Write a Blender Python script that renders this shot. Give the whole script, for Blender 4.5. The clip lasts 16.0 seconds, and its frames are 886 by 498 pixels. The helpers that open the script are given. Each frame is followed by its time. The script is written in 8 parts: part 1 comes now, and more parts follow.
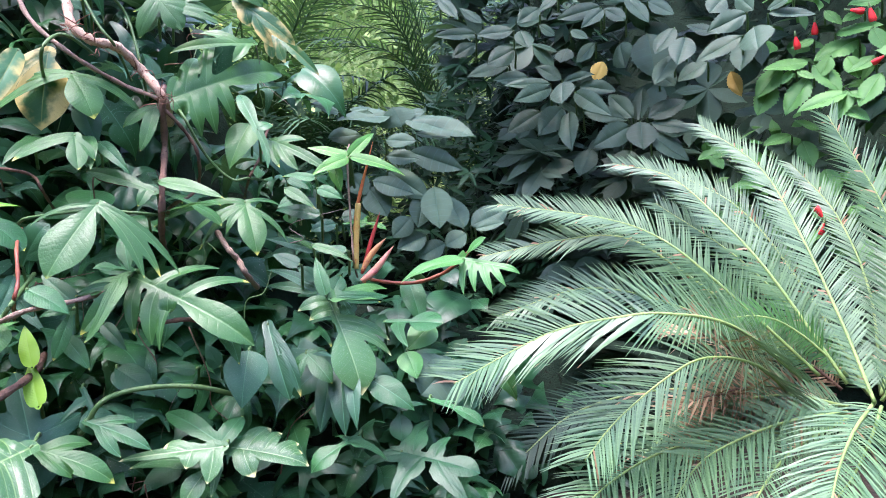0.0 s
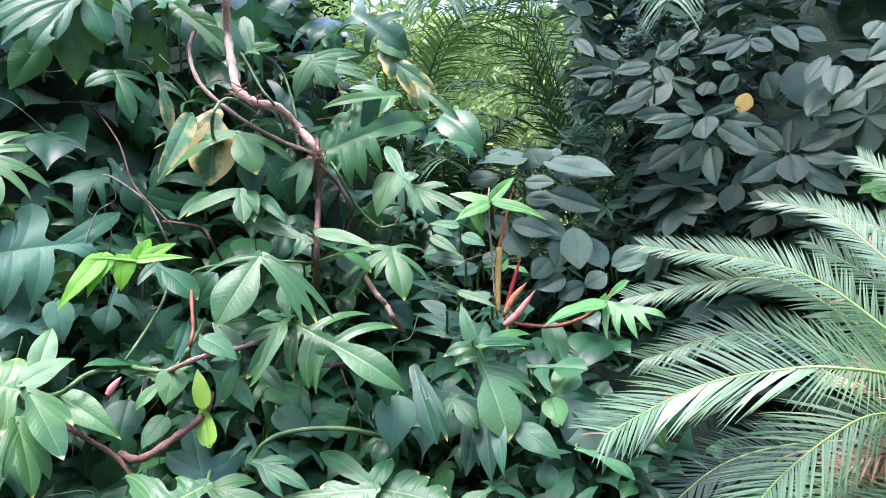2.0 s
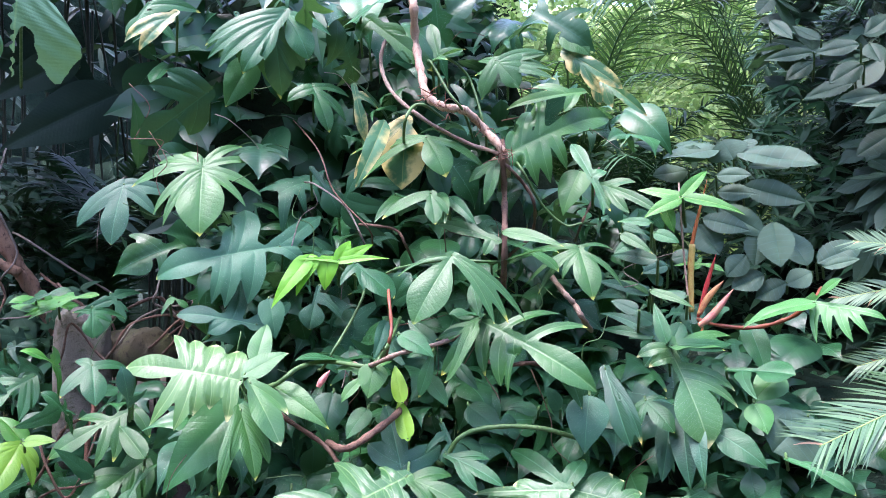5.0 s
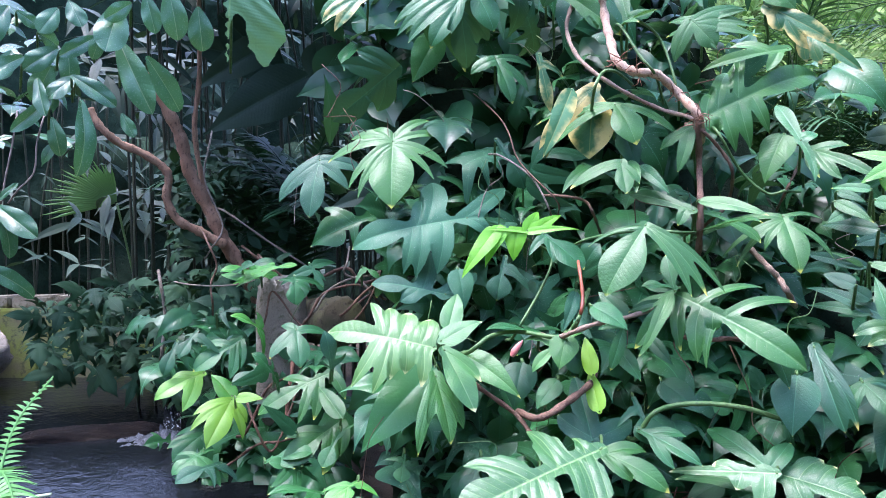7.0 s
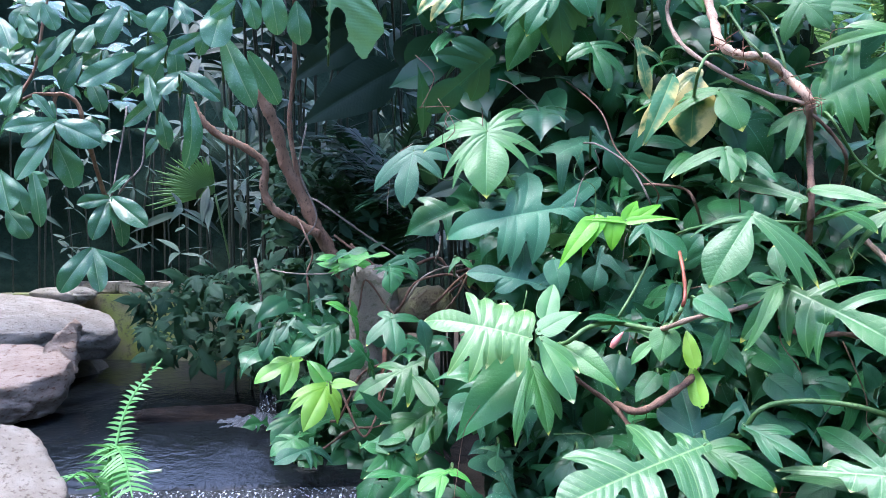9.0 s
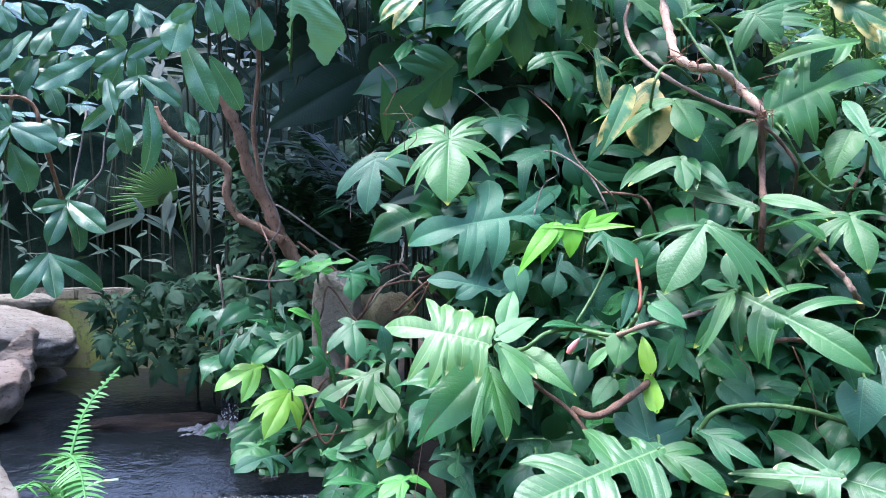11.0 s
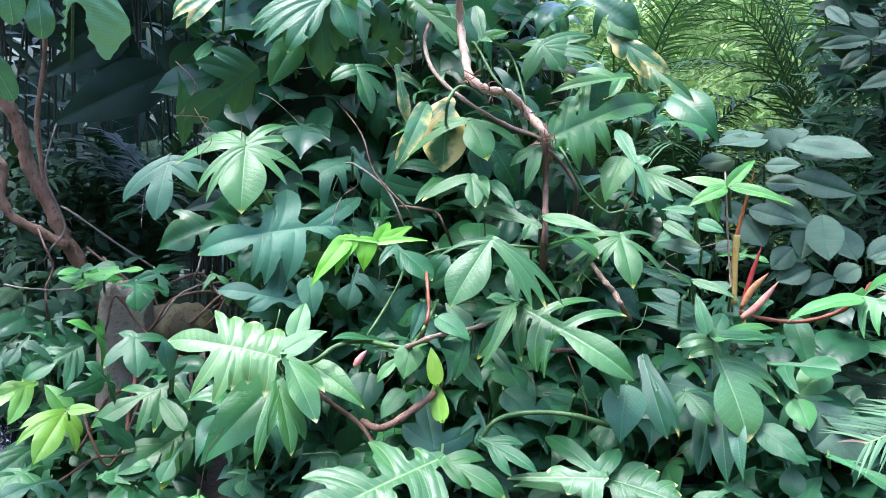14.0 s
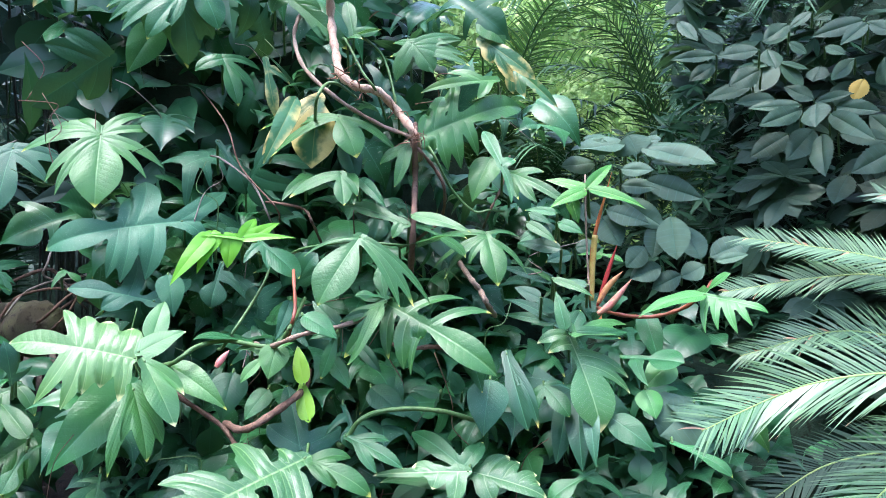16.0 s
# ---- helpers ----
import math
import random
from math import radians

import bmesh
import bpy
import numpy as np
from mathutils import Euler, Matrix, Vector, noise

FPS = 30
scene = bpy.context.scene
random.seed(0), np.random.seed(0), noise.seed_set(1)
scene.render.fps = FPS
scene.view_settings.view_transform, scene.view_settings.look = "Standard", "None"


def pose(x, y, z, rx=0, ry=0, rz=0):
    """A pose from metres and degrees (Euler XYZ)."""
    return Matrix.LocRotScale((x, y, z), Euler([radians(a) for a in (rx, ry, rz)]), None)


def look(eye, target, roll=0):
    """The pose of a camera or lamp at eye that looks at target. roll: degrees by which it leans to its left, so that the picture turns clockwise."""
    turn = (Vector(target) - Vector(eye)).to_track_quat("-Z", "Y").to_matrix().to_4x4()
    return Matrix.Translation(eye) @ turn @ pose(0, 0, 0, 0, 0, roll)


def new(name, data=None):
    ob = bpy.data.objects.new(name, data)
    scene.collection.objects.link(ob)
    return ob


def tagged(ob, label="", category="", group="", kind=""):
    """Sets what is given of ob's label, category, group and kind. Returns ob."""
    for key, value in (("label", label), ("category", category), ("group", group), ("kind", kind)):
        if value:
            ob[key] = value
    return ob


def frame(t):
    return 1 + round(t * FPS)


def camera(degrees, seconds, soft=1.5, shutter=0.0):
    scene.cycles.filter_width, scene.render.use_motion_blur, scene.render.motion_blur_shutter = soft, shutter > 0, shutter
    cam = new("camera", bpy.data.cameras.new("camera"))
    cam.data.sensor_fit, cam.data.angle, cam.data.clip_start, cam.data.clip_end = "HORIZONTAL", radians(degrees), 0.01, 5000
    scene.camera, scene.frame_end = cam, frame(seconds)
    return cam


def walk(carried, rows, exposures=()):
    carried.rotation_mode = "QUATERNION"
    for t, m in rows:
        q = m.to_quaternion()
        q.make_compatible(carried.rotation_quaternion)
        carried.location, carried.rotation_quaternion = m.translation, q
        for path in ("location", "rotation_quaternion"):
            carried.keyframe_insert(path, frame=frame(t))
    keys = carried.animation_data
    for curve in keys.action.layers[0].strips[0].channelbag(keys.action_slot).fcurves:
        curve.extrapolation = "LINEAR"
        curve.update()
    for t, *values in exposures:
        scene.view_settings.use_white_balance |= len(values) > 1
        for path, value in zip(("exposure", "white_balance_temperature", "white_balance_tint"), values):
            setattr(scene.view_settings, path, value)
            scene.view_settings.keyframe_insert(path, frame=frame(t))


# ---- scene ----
cam = camera(61.19, 16.0, soft=0.75)
ROWS = [
    (0, 0.0000, 0.0000, 1.5000, 0.00, -1.00, 0.00),
    (0.5, -0.0188, -0.0062, 1.5215, 1.92, -0.35, 0.03),
    (1, -0.0293, -0.0116, 1.5402, 4.08, 0.37, 0.11),
    (1.5, -0.0375, -0.0152, 1.5510, 6.60, 0.73, 0.28),
    (2, -0.0470, -0.0229, 1.5584, 9.55, 0.91, 0.42),
    (2.5, -0.0571, -0.0299, 1.5605, 12.49, 1.16, 0.44),
    (3, -0.0572, -0.0286, 1.5632, 14.49, 1.35, 0.57),
    (5.5, -0.1144, -0.0451, 1.5551, 24.58, 0.75, 1.10),
    (6, -0.1262, -0.0496, 1.5509, 27.32, 0.42, 1.29),
    (6.5, -0.1487, -0.0570, 1.5489, 30.98, -0.12, 1.17),
    (7, -0.1715, -0.0687, 1.5470, 34.49, -0.66, 0.94),
    (7.5, -0.1922, -0.0810, 1.5445, 37.83, -1.07, 0.84),
    (8, -0.2088, -0.0916, 1.5442, 40.07, -1.39, 0.77),
    (8.5, -0.2070, -0.0929, 1.5465, 40.77, -1.36, 0.78),
    (11, -0.1794, -0.0871, 1.5451, 38.29, -0.80, 0.57),
    (11.5, -0.1723, -0.0823, 1.5452, 36.97, -0.85, 0.31),
    (12, -0.1590, -0.0744, 1.5456, 35.24, -0.89, 0.19),
    (12.5, -0.1466, -0.0649, 1.5439, 33.32, -0.79, 0.13),
    (13, -0.1337, -0.0582, 1.5458, 31.24, -0.56, -0.13),
    (13.5, -0.1222, -0.0491, 1.5490, 28.46, -0.21, -0.57),
    (14, -0.1107, -0.0363, 1.5517, 25.06, -0.07, -0.66),
    (14.5, -0.1005, -0.0289, 1.5532, 22.30, -0.17, -0.77),
    (15, -0.0993, -0.0300, 1.5553, 19.98, -0.25, -0.99),
    (15.5, -0.0986, -0.0307, 1.5585, 17.58, -0.38, -1.13),
    (16, -0.0885, -0.0357, 1.5621, 15.63, -0.36, -1.15),
]
walk(cam, [(t, pose(x, y, z, 90 + pitch, roll, yaw)) for t, x, y, z, yaw, pitch, roll in ROWS], exposures=[(0.0, 3.15, 6200.0, 34.0), (6.0, 3.2, 6000.0, 34.0), (8.0, 3.25, 5750.0, 22.0), (16.0, 3.22, 6000.0, 20.0)])

# ---- light: bright overcast sky over an open garden house, soft sun from high behind the viewer's left ----
SUN_EL, SUN_AZ = 74.0, 225.0
world = bpy.data.worlds.new("world")
scene.world = world
world.use_nodes = True
wn, wl = world.node_tree.nodes, world.node_tree.links
sky = wn.new("ShaderNodeTexSky")
sky.sky_type = "NISHITA"
sky.sun_disc = False
sky.sun_elevation, sky.sun_rotation = radians(SUN_EL), radians(SUN_AZ)
sky.air_density, sky.dust_density, sky.ozone_density = 1.0, 2.0, 2.0
wl.new(sky.outputs[0], wn["Background"].inputs[0])
wn["Background"].inputs[1].default_value = 0.15
sun = new("sun", bpy.data.lights.new("sun", "SUN"))
sun.data.energy, sun.data.angle, sun.data.color = 0.75, radians(24), (1.0, 0.97, 0.92)
az = radians(SUN_AZ)
sun.matrix_world = look((math.sin(az) * math.cos(radians(SUN_EL)), math.cos(az) * math.cos(radians(SUN_EL)), math.sin(radians(SUN_EL))), (0, 0, 0))

# ---- materials ----
def nodes_of(name):
    mat = bpy.data.materials.new(name)
    mat.use_nodes = True
    return mat, mat.node_tree.nodes, mat.node_tree.links


def maths(n, l, op, a, b=0.0, c=0.0):
    node = n.new("ShaderNodeMath")
    node.operation = op
    for k, v in enumerate((a, b, c)):
        if isinstance(v, (int, float)):
            node.inputs[k].default_value = v
        else:
            l.new(v, node.inputs[k])
    return node.outputs[0]


def blend(n, l, fac, a, b, mode="MIX"):
    node = n.new("ShaderNodeMix")
    node.data_type, node.blend_type = "RGBA", mode
    for socket, v in ((node.inputs[0], fac), (node.inputs[6], a), (node.inputs[7], b)):
        if isinstance(v, tuple):
            socket.default_value = (*v, 1.0)
        elif isinstance(v, (int, float)):
            socket.default_value = v
        else:
            l.new(v, socket)
    return node.outputs[2]


def ramp(n, l, value, lo, hi):
    node = n.new("ShaderNodeMapRange")
    node.interpolation_type = "SMOOTHSTEP"
    node.inputs[1].default_value, node.inputs[2].default_value = lo, hi
    l.new(value, node.inputs[0])
    return node.outputs[0]


def cloud(n, l, vec, scale, detail=3.0, rough=0.55):
    node = n.new("ShaderNodeTexNoise")
    node.inputs["Scale"].default_value, node.inputs["Detail"].default_value, node.inputs["Roughness"].default_value = scale, detail, rough
    l.new(vec, node.inputs["Vector"])
    return node.outputs[0]


def leaf_material(name, dark, light, rib, tip=(0.55, 0.56, 0.10), tips=0.0, patches=0.0, rough=0.34, veins=14.0, vein_mix=0.05, trans=0.2, specks=0.0, spec=0.36, edges=0.0, pleats=0.10, rib_mix=0.4):
    """Waxy leaf: mottled blade, paler ribs, worn or yellowed tips, a little light passing through."""
    mat, n, l = nodes_of(name)
    bsdf, out = n["Principled BSDF"], n["Material Output"]
    uv = n.new("ShaderNodeUVMap").outputs[0]
    sep = n.new("ShaderNodeSeparateXYZ")
    l.new(uv, sep.inputs[0])
    along, across = sep.outputs[0], maths(n, l, "ABSOLUTE", sep.outputs[1])
    reach, tone = n.new("ShaderNodeAttribute"), n.new("ShaderNodeAttribute")
    reach.attribute_name, tone.attribute_name = "reach", "tone"
    info = n.new("ShaderNodeObjectInfo").outputs["Random"]
    place = n.new("ShaderNodeTexCoord").outputs["Object"]
    shift = n.new("ShaderNodeVectorMath")
    shift.operation = "ADD"
    l.new(place, shift.inputs[0])
    l.new(maths(n, l, "MULTIPLY", info, 37.0), shift.inputs[1])
    vec = shift.outputs[0]
    big, small, fine = cloud(n, l, vec, 3.2, 4.0), cloud(n, l, vec, 40.0), cloud(n, l, vec, 240.0, 2.0)
    age = maths(n, l, "FRACT", maths(n, l, "ADD", info, tone.outputs["Fac"]))
    mixv = maths(n, l, "ADD", maths(n, l, "MULTIPLY", age, 0.75), maths(n, l, "MULTIPLY", maths(n, l, "SUBTRACT", big, 0.5), 1.1))
    colour = blend(n, l, ramp(n, l, mixv, 0.0, 0.85), dark, light)
    line = maths(n, l, "SUBTRACT", 1.0, ramp(n, l, maths(n, l, "PINGPONG", maths(n, l, "MULTIPLY", along, veins), 0.5), 0.01, 0.09))
    rib_line = maths(n, l, "SUBTRACT", 1.0, ramp(n, l, across, 0.008, 0.04))
    ribs = maths(n, l, "MAXIMUM", maths(n, l, "MULTIPLY", line, vein_mix), maths(n, l, "MULTIPLY", rib_line, rib_mix))
    colour = blend(n, l, ribs, colour, rib)
    if tips > 0 or patches > 0 or edges > 0:
        wob = maths(n, l, "ADD", reach.outputs["Fac"], maths(n, l, "MULTIPLY", maths(n, l, "SUBTRACT", big, 0.5), 0.9))
        mask = ramp(n, l, wob, 1.0 - tips, 1.12 - tips * 0.6)
        if patches > 0:
            mask = maths(n, l, "MAXIMUM", mask, ramp(n, l, big, 0.62 - patches * 0.3, 0.72 - patches * 0.25))
        if edges > 0:
            margin = maths(n, l, "ADD", across, maths(n, l, "MULTIPLY", maths(n, l, "SUBTRACT", big, 0.5), 2.4))
            mask = maths(n, l, "MAXIMUM", mask, ramp(n, l, margin, 0.6 - edges, 1.25 - edges))
        colour = blend(n, l, mask, colour, tip)
        scorch = maths(n, l, "MULTIPLY", mask, ramp(n, l, small, 0.6, 0.75))
        colour = blend(n, l, maths(n, l, "MULTIPLY", scorch, 0.5), colour, (0.25, 0.13, 0.06))
    if specks > 0:
        colour = blend(n, l, maths(n, l, "MULTIPLY", ramp(n, l, fine, 0.66, 0.7), specks), colour, (0.5, 0.56, 0.48))
    l.new(colour, bsdf.inputs["Base Color"])
    l.new(maths(n, l, "ADD", rough - 0.1, maths(n, l, "MULTIPLY", small, 0.22)), bsdf.inputs["Roughness"])
    bsdf.inputs["Specular IOR Level"].default_value = spec
    bump = n.new("ShaderNodeBump")
    bump.inputs["Strength"].default_value, bump.inputs["Distance"].default_value = 0.45, 0.003
    pleat = maths(n, l, "COSINE", maths(n, l, "MULTIPLY", along, 2 * math.pi * veins))
    relief = maths(n, l, "ADD", maths(n, l, "MULTIPLY", pleat, -0.5 * pleats), maths(n, l, "MULTIPLY", line, -0.12))
    l.new(maths(n, l, "ADD", relief, maths(n, l, "MULTIPLY", small, 0.8)), bump.inputs["Height"])
    l.new(bump.outputs[0], bsdf.inputs["Normal"])
    through_light = n.new("ShaderNodeBsdfTranslucent")
    l.new(blend(n, l, 0.35, colour, (0.14, 0.32, 0.06)), through_light.inputs[0])
    mix = n.new("ShaderNodeMixShader")
    mix.inputs[0].default_value = trans
    l.new(bsdf.outputs[0], mix.inputs[1])
    l.new(through_light.outputs[0], mix.inputs[2])
    l.new(mix.outputs[0], out.inputs[0])
    return mat


def rough_material(name, a, b, c, scale, rough=0.8, bump=0.6, dist=0.01, spec=0.3, stretch=(1, 1, 1)):
    """Stone, bark or soil: two scales of mottling and a fine grain."""
    mat, n, l = nodes_of(name)
    bsdf = n["Principled BSDF"]
    place = n.new("ShaderNodeTexCoord").outputs["Object"]
    mapping = n.new("ShaderNodeMapping")
    mapping.inputs["Scale"].default_value = stretch
    l.new(place, mapping.inputs[0])
    vec = mapping.outputs[0]
    big, mid, fine = cloud(n, l, vec, scale), cloud(n, l, vec, scale * 6, 5.0, 0.65), cloud(n, l, vec, scale * 40, 3.0)
    colour = blend(n, l, ramp(n, l, big, 0.35, 0.65), a, b)
    colour = blend(n, l, ramp(n, l, mid, 0.52, 0.68), colour, c)
    colour = blend(n, l, maths(n, l, "MULTIPLY", ramp(n, l, fine, 0.45, 0.7), 0.35), colour, tuple(0.4 * v for v in a))
    l.new(colour, bsdf.inputs["Base Color"])
    bsdf.inputs["Roughness"].default_value = rough
    bsdf.inputs["Specular IOR Level"].default_value = spec
    node = n.new("ShaderNodeBump")
    node.inputs["Strength"].default_value, node.inputs["Distance"].default_value = bump, dist
    l.new(maths(n, l, "ADD", mid, maths(n, l, "MULTIPLY", fine, 0.5)), node.inputs["Height"])
    l.new(node.outputs[0], bsdf.inputs["Normal"])
    return mat


G = leaf_material
RIB = (0.099, 0.306, 0.146)
# darker copy of the leaf green, standing in for shade inside the plant
DARK = G("philodendron_leaf_shaded", (0.014, 0.068, 0.028), (0.023, 0.108, 0.040), (0.031, 0.143, 0.078), vein_mix=0.06, spec=0.3, tips=0.04)
MID = G("philodendron_leaf", (0.018, 0.096, 0.029), (0.034, 0.160, 0.045), RIB, tips=0.12, specks=0.25, spec=0.3)
BLUE = G("philodendron_leaf_bluish", (0.023, 0.098, 0.053), (0.040, 0.150, 0.073), RIB, specks=0.4, rough=0.48, spec=0.28, tips=0.05, veins=13.0, pleats=0.08)
# lighter copy of the leaf green, put on outer leaves to brighten them
BRIGHT = G("philodendron_leaf_lighter", (0.028, 0.116, 0.028), (0.050, 0.172, 0.038), (0.150, 0.310, 0.110), tips=0.14, specks=0.2, spec=0.3)
BRIGHT2 = G("philodendron_leaf_soft", (0.046, 0.194, 0.042), (0.077, 0.265, 0.064), (0.240, 0.450, 0.180))
BIG = G("philodendron_leaf_ribbed", (0.033, 0.116, 0.035), (0.051, 0.165, 0.046), (0.260, 0.420, 0.140), tips=0.08, vein_mix=0.2, veins=18.0, specks=0.4, pleats=0.5)
PALE = G("philodendron_leaf_bleached", (0.046, 0.165, 0.046), (0.085, 0.205, 0.055), (0.340, 0.500, 0.200), tip=(0.600, 0.660, 0.300), tips=0.22, vein_mix=0.10, specks=0.3, pleats=0.3, veins=17.0)
PALE2 = G("philodendron_leaf_bleached_edge", (0.042, 0.151, 0.044), (0.066, 0.207, 0.055), (0.250, 0.420, 0.160), tip=(0.660, 0.720, 0.300), tips=0.22, vein_mix=0.08)
PTIP = G("philodendron_leaf_pale_tipped", (0.036, 0.124, 0.041), (0.060, 0.179, 0.055), (0.300, 0.460, 0.200), tip=(0.720, 0.700, 0.300), tips=0.25, vein_mix=0.1, specks=0.6)
DTIP = G("philodendron_leaf_hanging", (0.018, 0.083, 0.039), (0.031, 0.116, 0.054), RIB, tip=(0.600, 0.500, 0.120), tips=0.12, vein_mix=0.06, pleats=0.08, veins=16.0)
YEL = G("philodendron_leaf_yellowing", (0.031, 0.122, 0.045), (0.056, 0.194, 0.067), (0.300, 0.340, 0.100), tip=(0.60, 0.50, 0.17), tips=0.3, edges=0.45)
LIME = G("philodendron_leaf_young", (0.095, 0.36, 0.012), (0.14, 0.44, 0.022), (0.26, 0.52, 0.08), trans=0.3, vein_mix=0.02)
LIME2 = G("philodendron_leaf_yellow_green", (0.110, 0.290, 0.024), (0.160, 0.360, 0.040), (0.280, 0.440, 0.100), trans=0.3)
LIME3 = G("philodendron_leaf_light", (0.050, 0.255, 0.039), (0.140, 0.340, 0.050), (0.280, 0.450, 0.120), trans=0.2)
LIME4 = G("philodendron_leaf_glossy_young", (0.036, 0.20, 0.018), (0.075, 0.29, 0.03), (0.360, 0.600, 0.140), rough=0.3, trans=0.12)
TORN = G("banana_leaf_torn", (0.085, 0.215, 0.095), (0.125, 0.275, 0.125), (0.230, 0.420, 0.140), tip=(0.600, 0.380, 0.200), tips=0.2, veins=26.0, pleats=0.2)
GLOSS = G("tree_leaf_glossy", (0.034, 0.120, 0.052), (0.062, 0.180, 0.074), (0.300, 0.420, 0.200), spec=0.55, rough=0.24, veins=14.0, vein_mix=0.0, trans=0.2)
WH = G("shrub_leaf_grey_green", (0.028, 0.068, 0.036), (0.053, 0.114, 0.062), (0.050, 0.143, 0.101), rough=0.55, veins=16.0, vein_mix=0.25, spec=0.4)
WHY = G("shrub_leaf_yellow", (0.400, 0.270, 0.050), (0.500, 0.360, 0.070), (0.500, 0.400, 0.150), rough=0.6)
GREY = G("broad_leaf_grey", (0.040, 0.092, 0.054), (0.066, 0.138, 0.077), (0.068, 0.173, 0.123), rough=0.6, veins=18.0, vein_mix=0.3)
TURK = G("red_flower_shrub_leaf", (0.056, 0.196, 0.043), (0.101, 0.283, 0.063), (0.200, 0.400, 0.120), rough=0.5, veins=12.0, trans=0.22)
CYC = G("cycad_leaflet", (0.056, 0.140, 0.056), (0.120, 0.235, 0.096), (0.1, 0.2, 0.08), tip=(0.52, 0.36, 0.18), tips=0.1, rough=0.36, vein_mix=0.0, trans=0.1, spec=0.5)
# yellower leaflet copy with light from behind put into its colour
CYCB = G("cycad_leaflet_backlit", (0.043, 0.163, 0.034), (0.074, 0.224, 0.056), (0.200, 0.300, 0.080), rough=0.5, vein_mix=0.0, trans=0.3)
CYCD = G("cycad_leaflet_dead", (0.20, 0.125, 0.07), (0.42, 0.29, 0.17), (0.3, 0.2, 0.1), rough=0.8, vein_mix=0.0, spec=0.2)
# dark leaflet copy; shade under the crown is put into the colour
CYCS = G("cycad_leaflet_shaded", (0.016, 0.05, 0.028), (0.03, 0.075, 0.04), (0.05, 0.12, 0.07), rough=0.5, vein_mix=0.0, spec=0.3)
LANCE = G("narrow_leaf_dark", (0.018, 0.066, 0.028), (0.034, 0.115, 0.042), (0.037, 0.143, 0.067), rough=0.5, spec=0.2, trans=0.05)
# near-black green: the silhouette against the bright glade is put into the colour
PALM = G("palm_leaflet", (0.010, 0.036, 0.012), (0.022, 0.075, 0.020), (0.04, 0.12, 0.04), rough=0.4, vein_mix=0.0, trans=0.25, spec=0.3)
# pale yellow-green: the glow through far trees is put into the colour
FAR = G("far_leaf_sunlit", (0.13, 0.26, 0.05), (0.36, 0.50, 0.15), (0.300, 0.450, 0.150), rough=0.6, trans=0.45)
FERN = G("fern_leaflet", (0.08, 0.27, 0.06), (0.14, 0.36, 0.10), (0.300, 0.500, 0.160), rough=0.5, vein_mix=0.1, trans=0.25)
FANP = G("fan_palm_leaf", (0.10, 0.26, 0.06), (0.18, 0.36, 0.09), (0.200, 0.320, 0.100), rough=0.5, trans=0.25)
BARK = rough_material("vine_bark_peeling", (0.50, 0.33, 0.22), (0.62, 0.45, 0.31), (0.27, 0.15, 0.09), 18.0, stretch=(1, 1, 0.4))
BROWN = rough_material("vine_bark_brown", (0.13, 0.075, 0.05), (0.2, 0.12, 0.075), (0.07, 0.04, 0.03), 20.0)
PINKB = rough_material("vine_skin_pinkish", (0.28, 0.195, 0.13), (0.36, 0.26, 0.18), (0.2, 0.12, 0.09), 20.0, rough=0.6)
GREYB = rough_material("vine_bark_grey", (0.2, 0.17, 0.13), (0.3, 0.25, 0.2), (0.1, 0.09, 0.07), 20.0)
REDB = rough_material("root_reddish", (0.22, 0.10, 0.06), (0.3, 0.15, 0.09), (0.1, 0.05, 0.03), 25.0)
GREEN = rough_material("leaf_stalk_green", (0.06, 0.14, 0.04), (0.10, 0.19, 0.06), (0.045, 0.09, 0.03), 20.0, rough=0.45, bump=0.15)
REDP = rough_material("leaf_stalk_red", (0.20, 0.055, 0.03), (0.27, 0.09, 0.04), (0.16, 0.04, 0.03), 18.0, rough=0.45, bump=0.15)
SPORANGE = rough_material("sheath_orange", (0.5, 0.13, 0.04), (0.46, 0.18, 0.05), (0.4, 0.08, 0.04), 9.0, rough=0.5, bump=0.15)
SPYELLOW = rough_material("sheath_yellow", (0.52, 0.36, 0.08), (0.48, 0.40, 0.12), (0.46, 0.2, 0.05), 9.0, rough=0.5, bump=0.15)
SPRED = rough_material("sheath_dark_red", (0.38, 0.04, 0.035), (0.30, 0.05, 0.03), (0.2, 0.03, 0.03), 9.0, rough=0.5, bump=0.15)
SPBROWN = rough_material("sheath_brown_yellow", (0.42, 0.2, 0.09), (0.55, 0.34, 0.1), (0.3, 0.1, 0.07), 9.0, rough=0.5, bump=0.15)
SPPINK = rough_material("sheath_pink", (0.62, 0.19, 0.19), (0.55, 0.28, 0.16), (0.5, 0.12, 0.13), 9.0, rough=0.45, bump=0.15)
TRUNK = rough_material("tree_bark_pinkish", (0.25, 0.145, 0.085), (0.34, 0.21, 0.13), (0.12, 0.07, 0.045), 14.0, stretch=(1, 1, 0.5), dist=0.02)
STONE = rough_material("granite_pale", (0.30, 0.27, 0.215), (0.40, 0.365, 0.30), (0.15, 0.12, 0.09), 7.0, rough=0.85, bump=1.0, dist=0.03, stretch=(1, 1, 2.2))
PINKSTONE = rough_material("granite_pinkish", (0.46, 0.35, 0.26), (0.56, 0.46, 0.36), (0.24, 0.13, 0.08), 5.0, rough=0.85, bump=1.0, dist=0.04, stretch=(1, 1, 2.2))
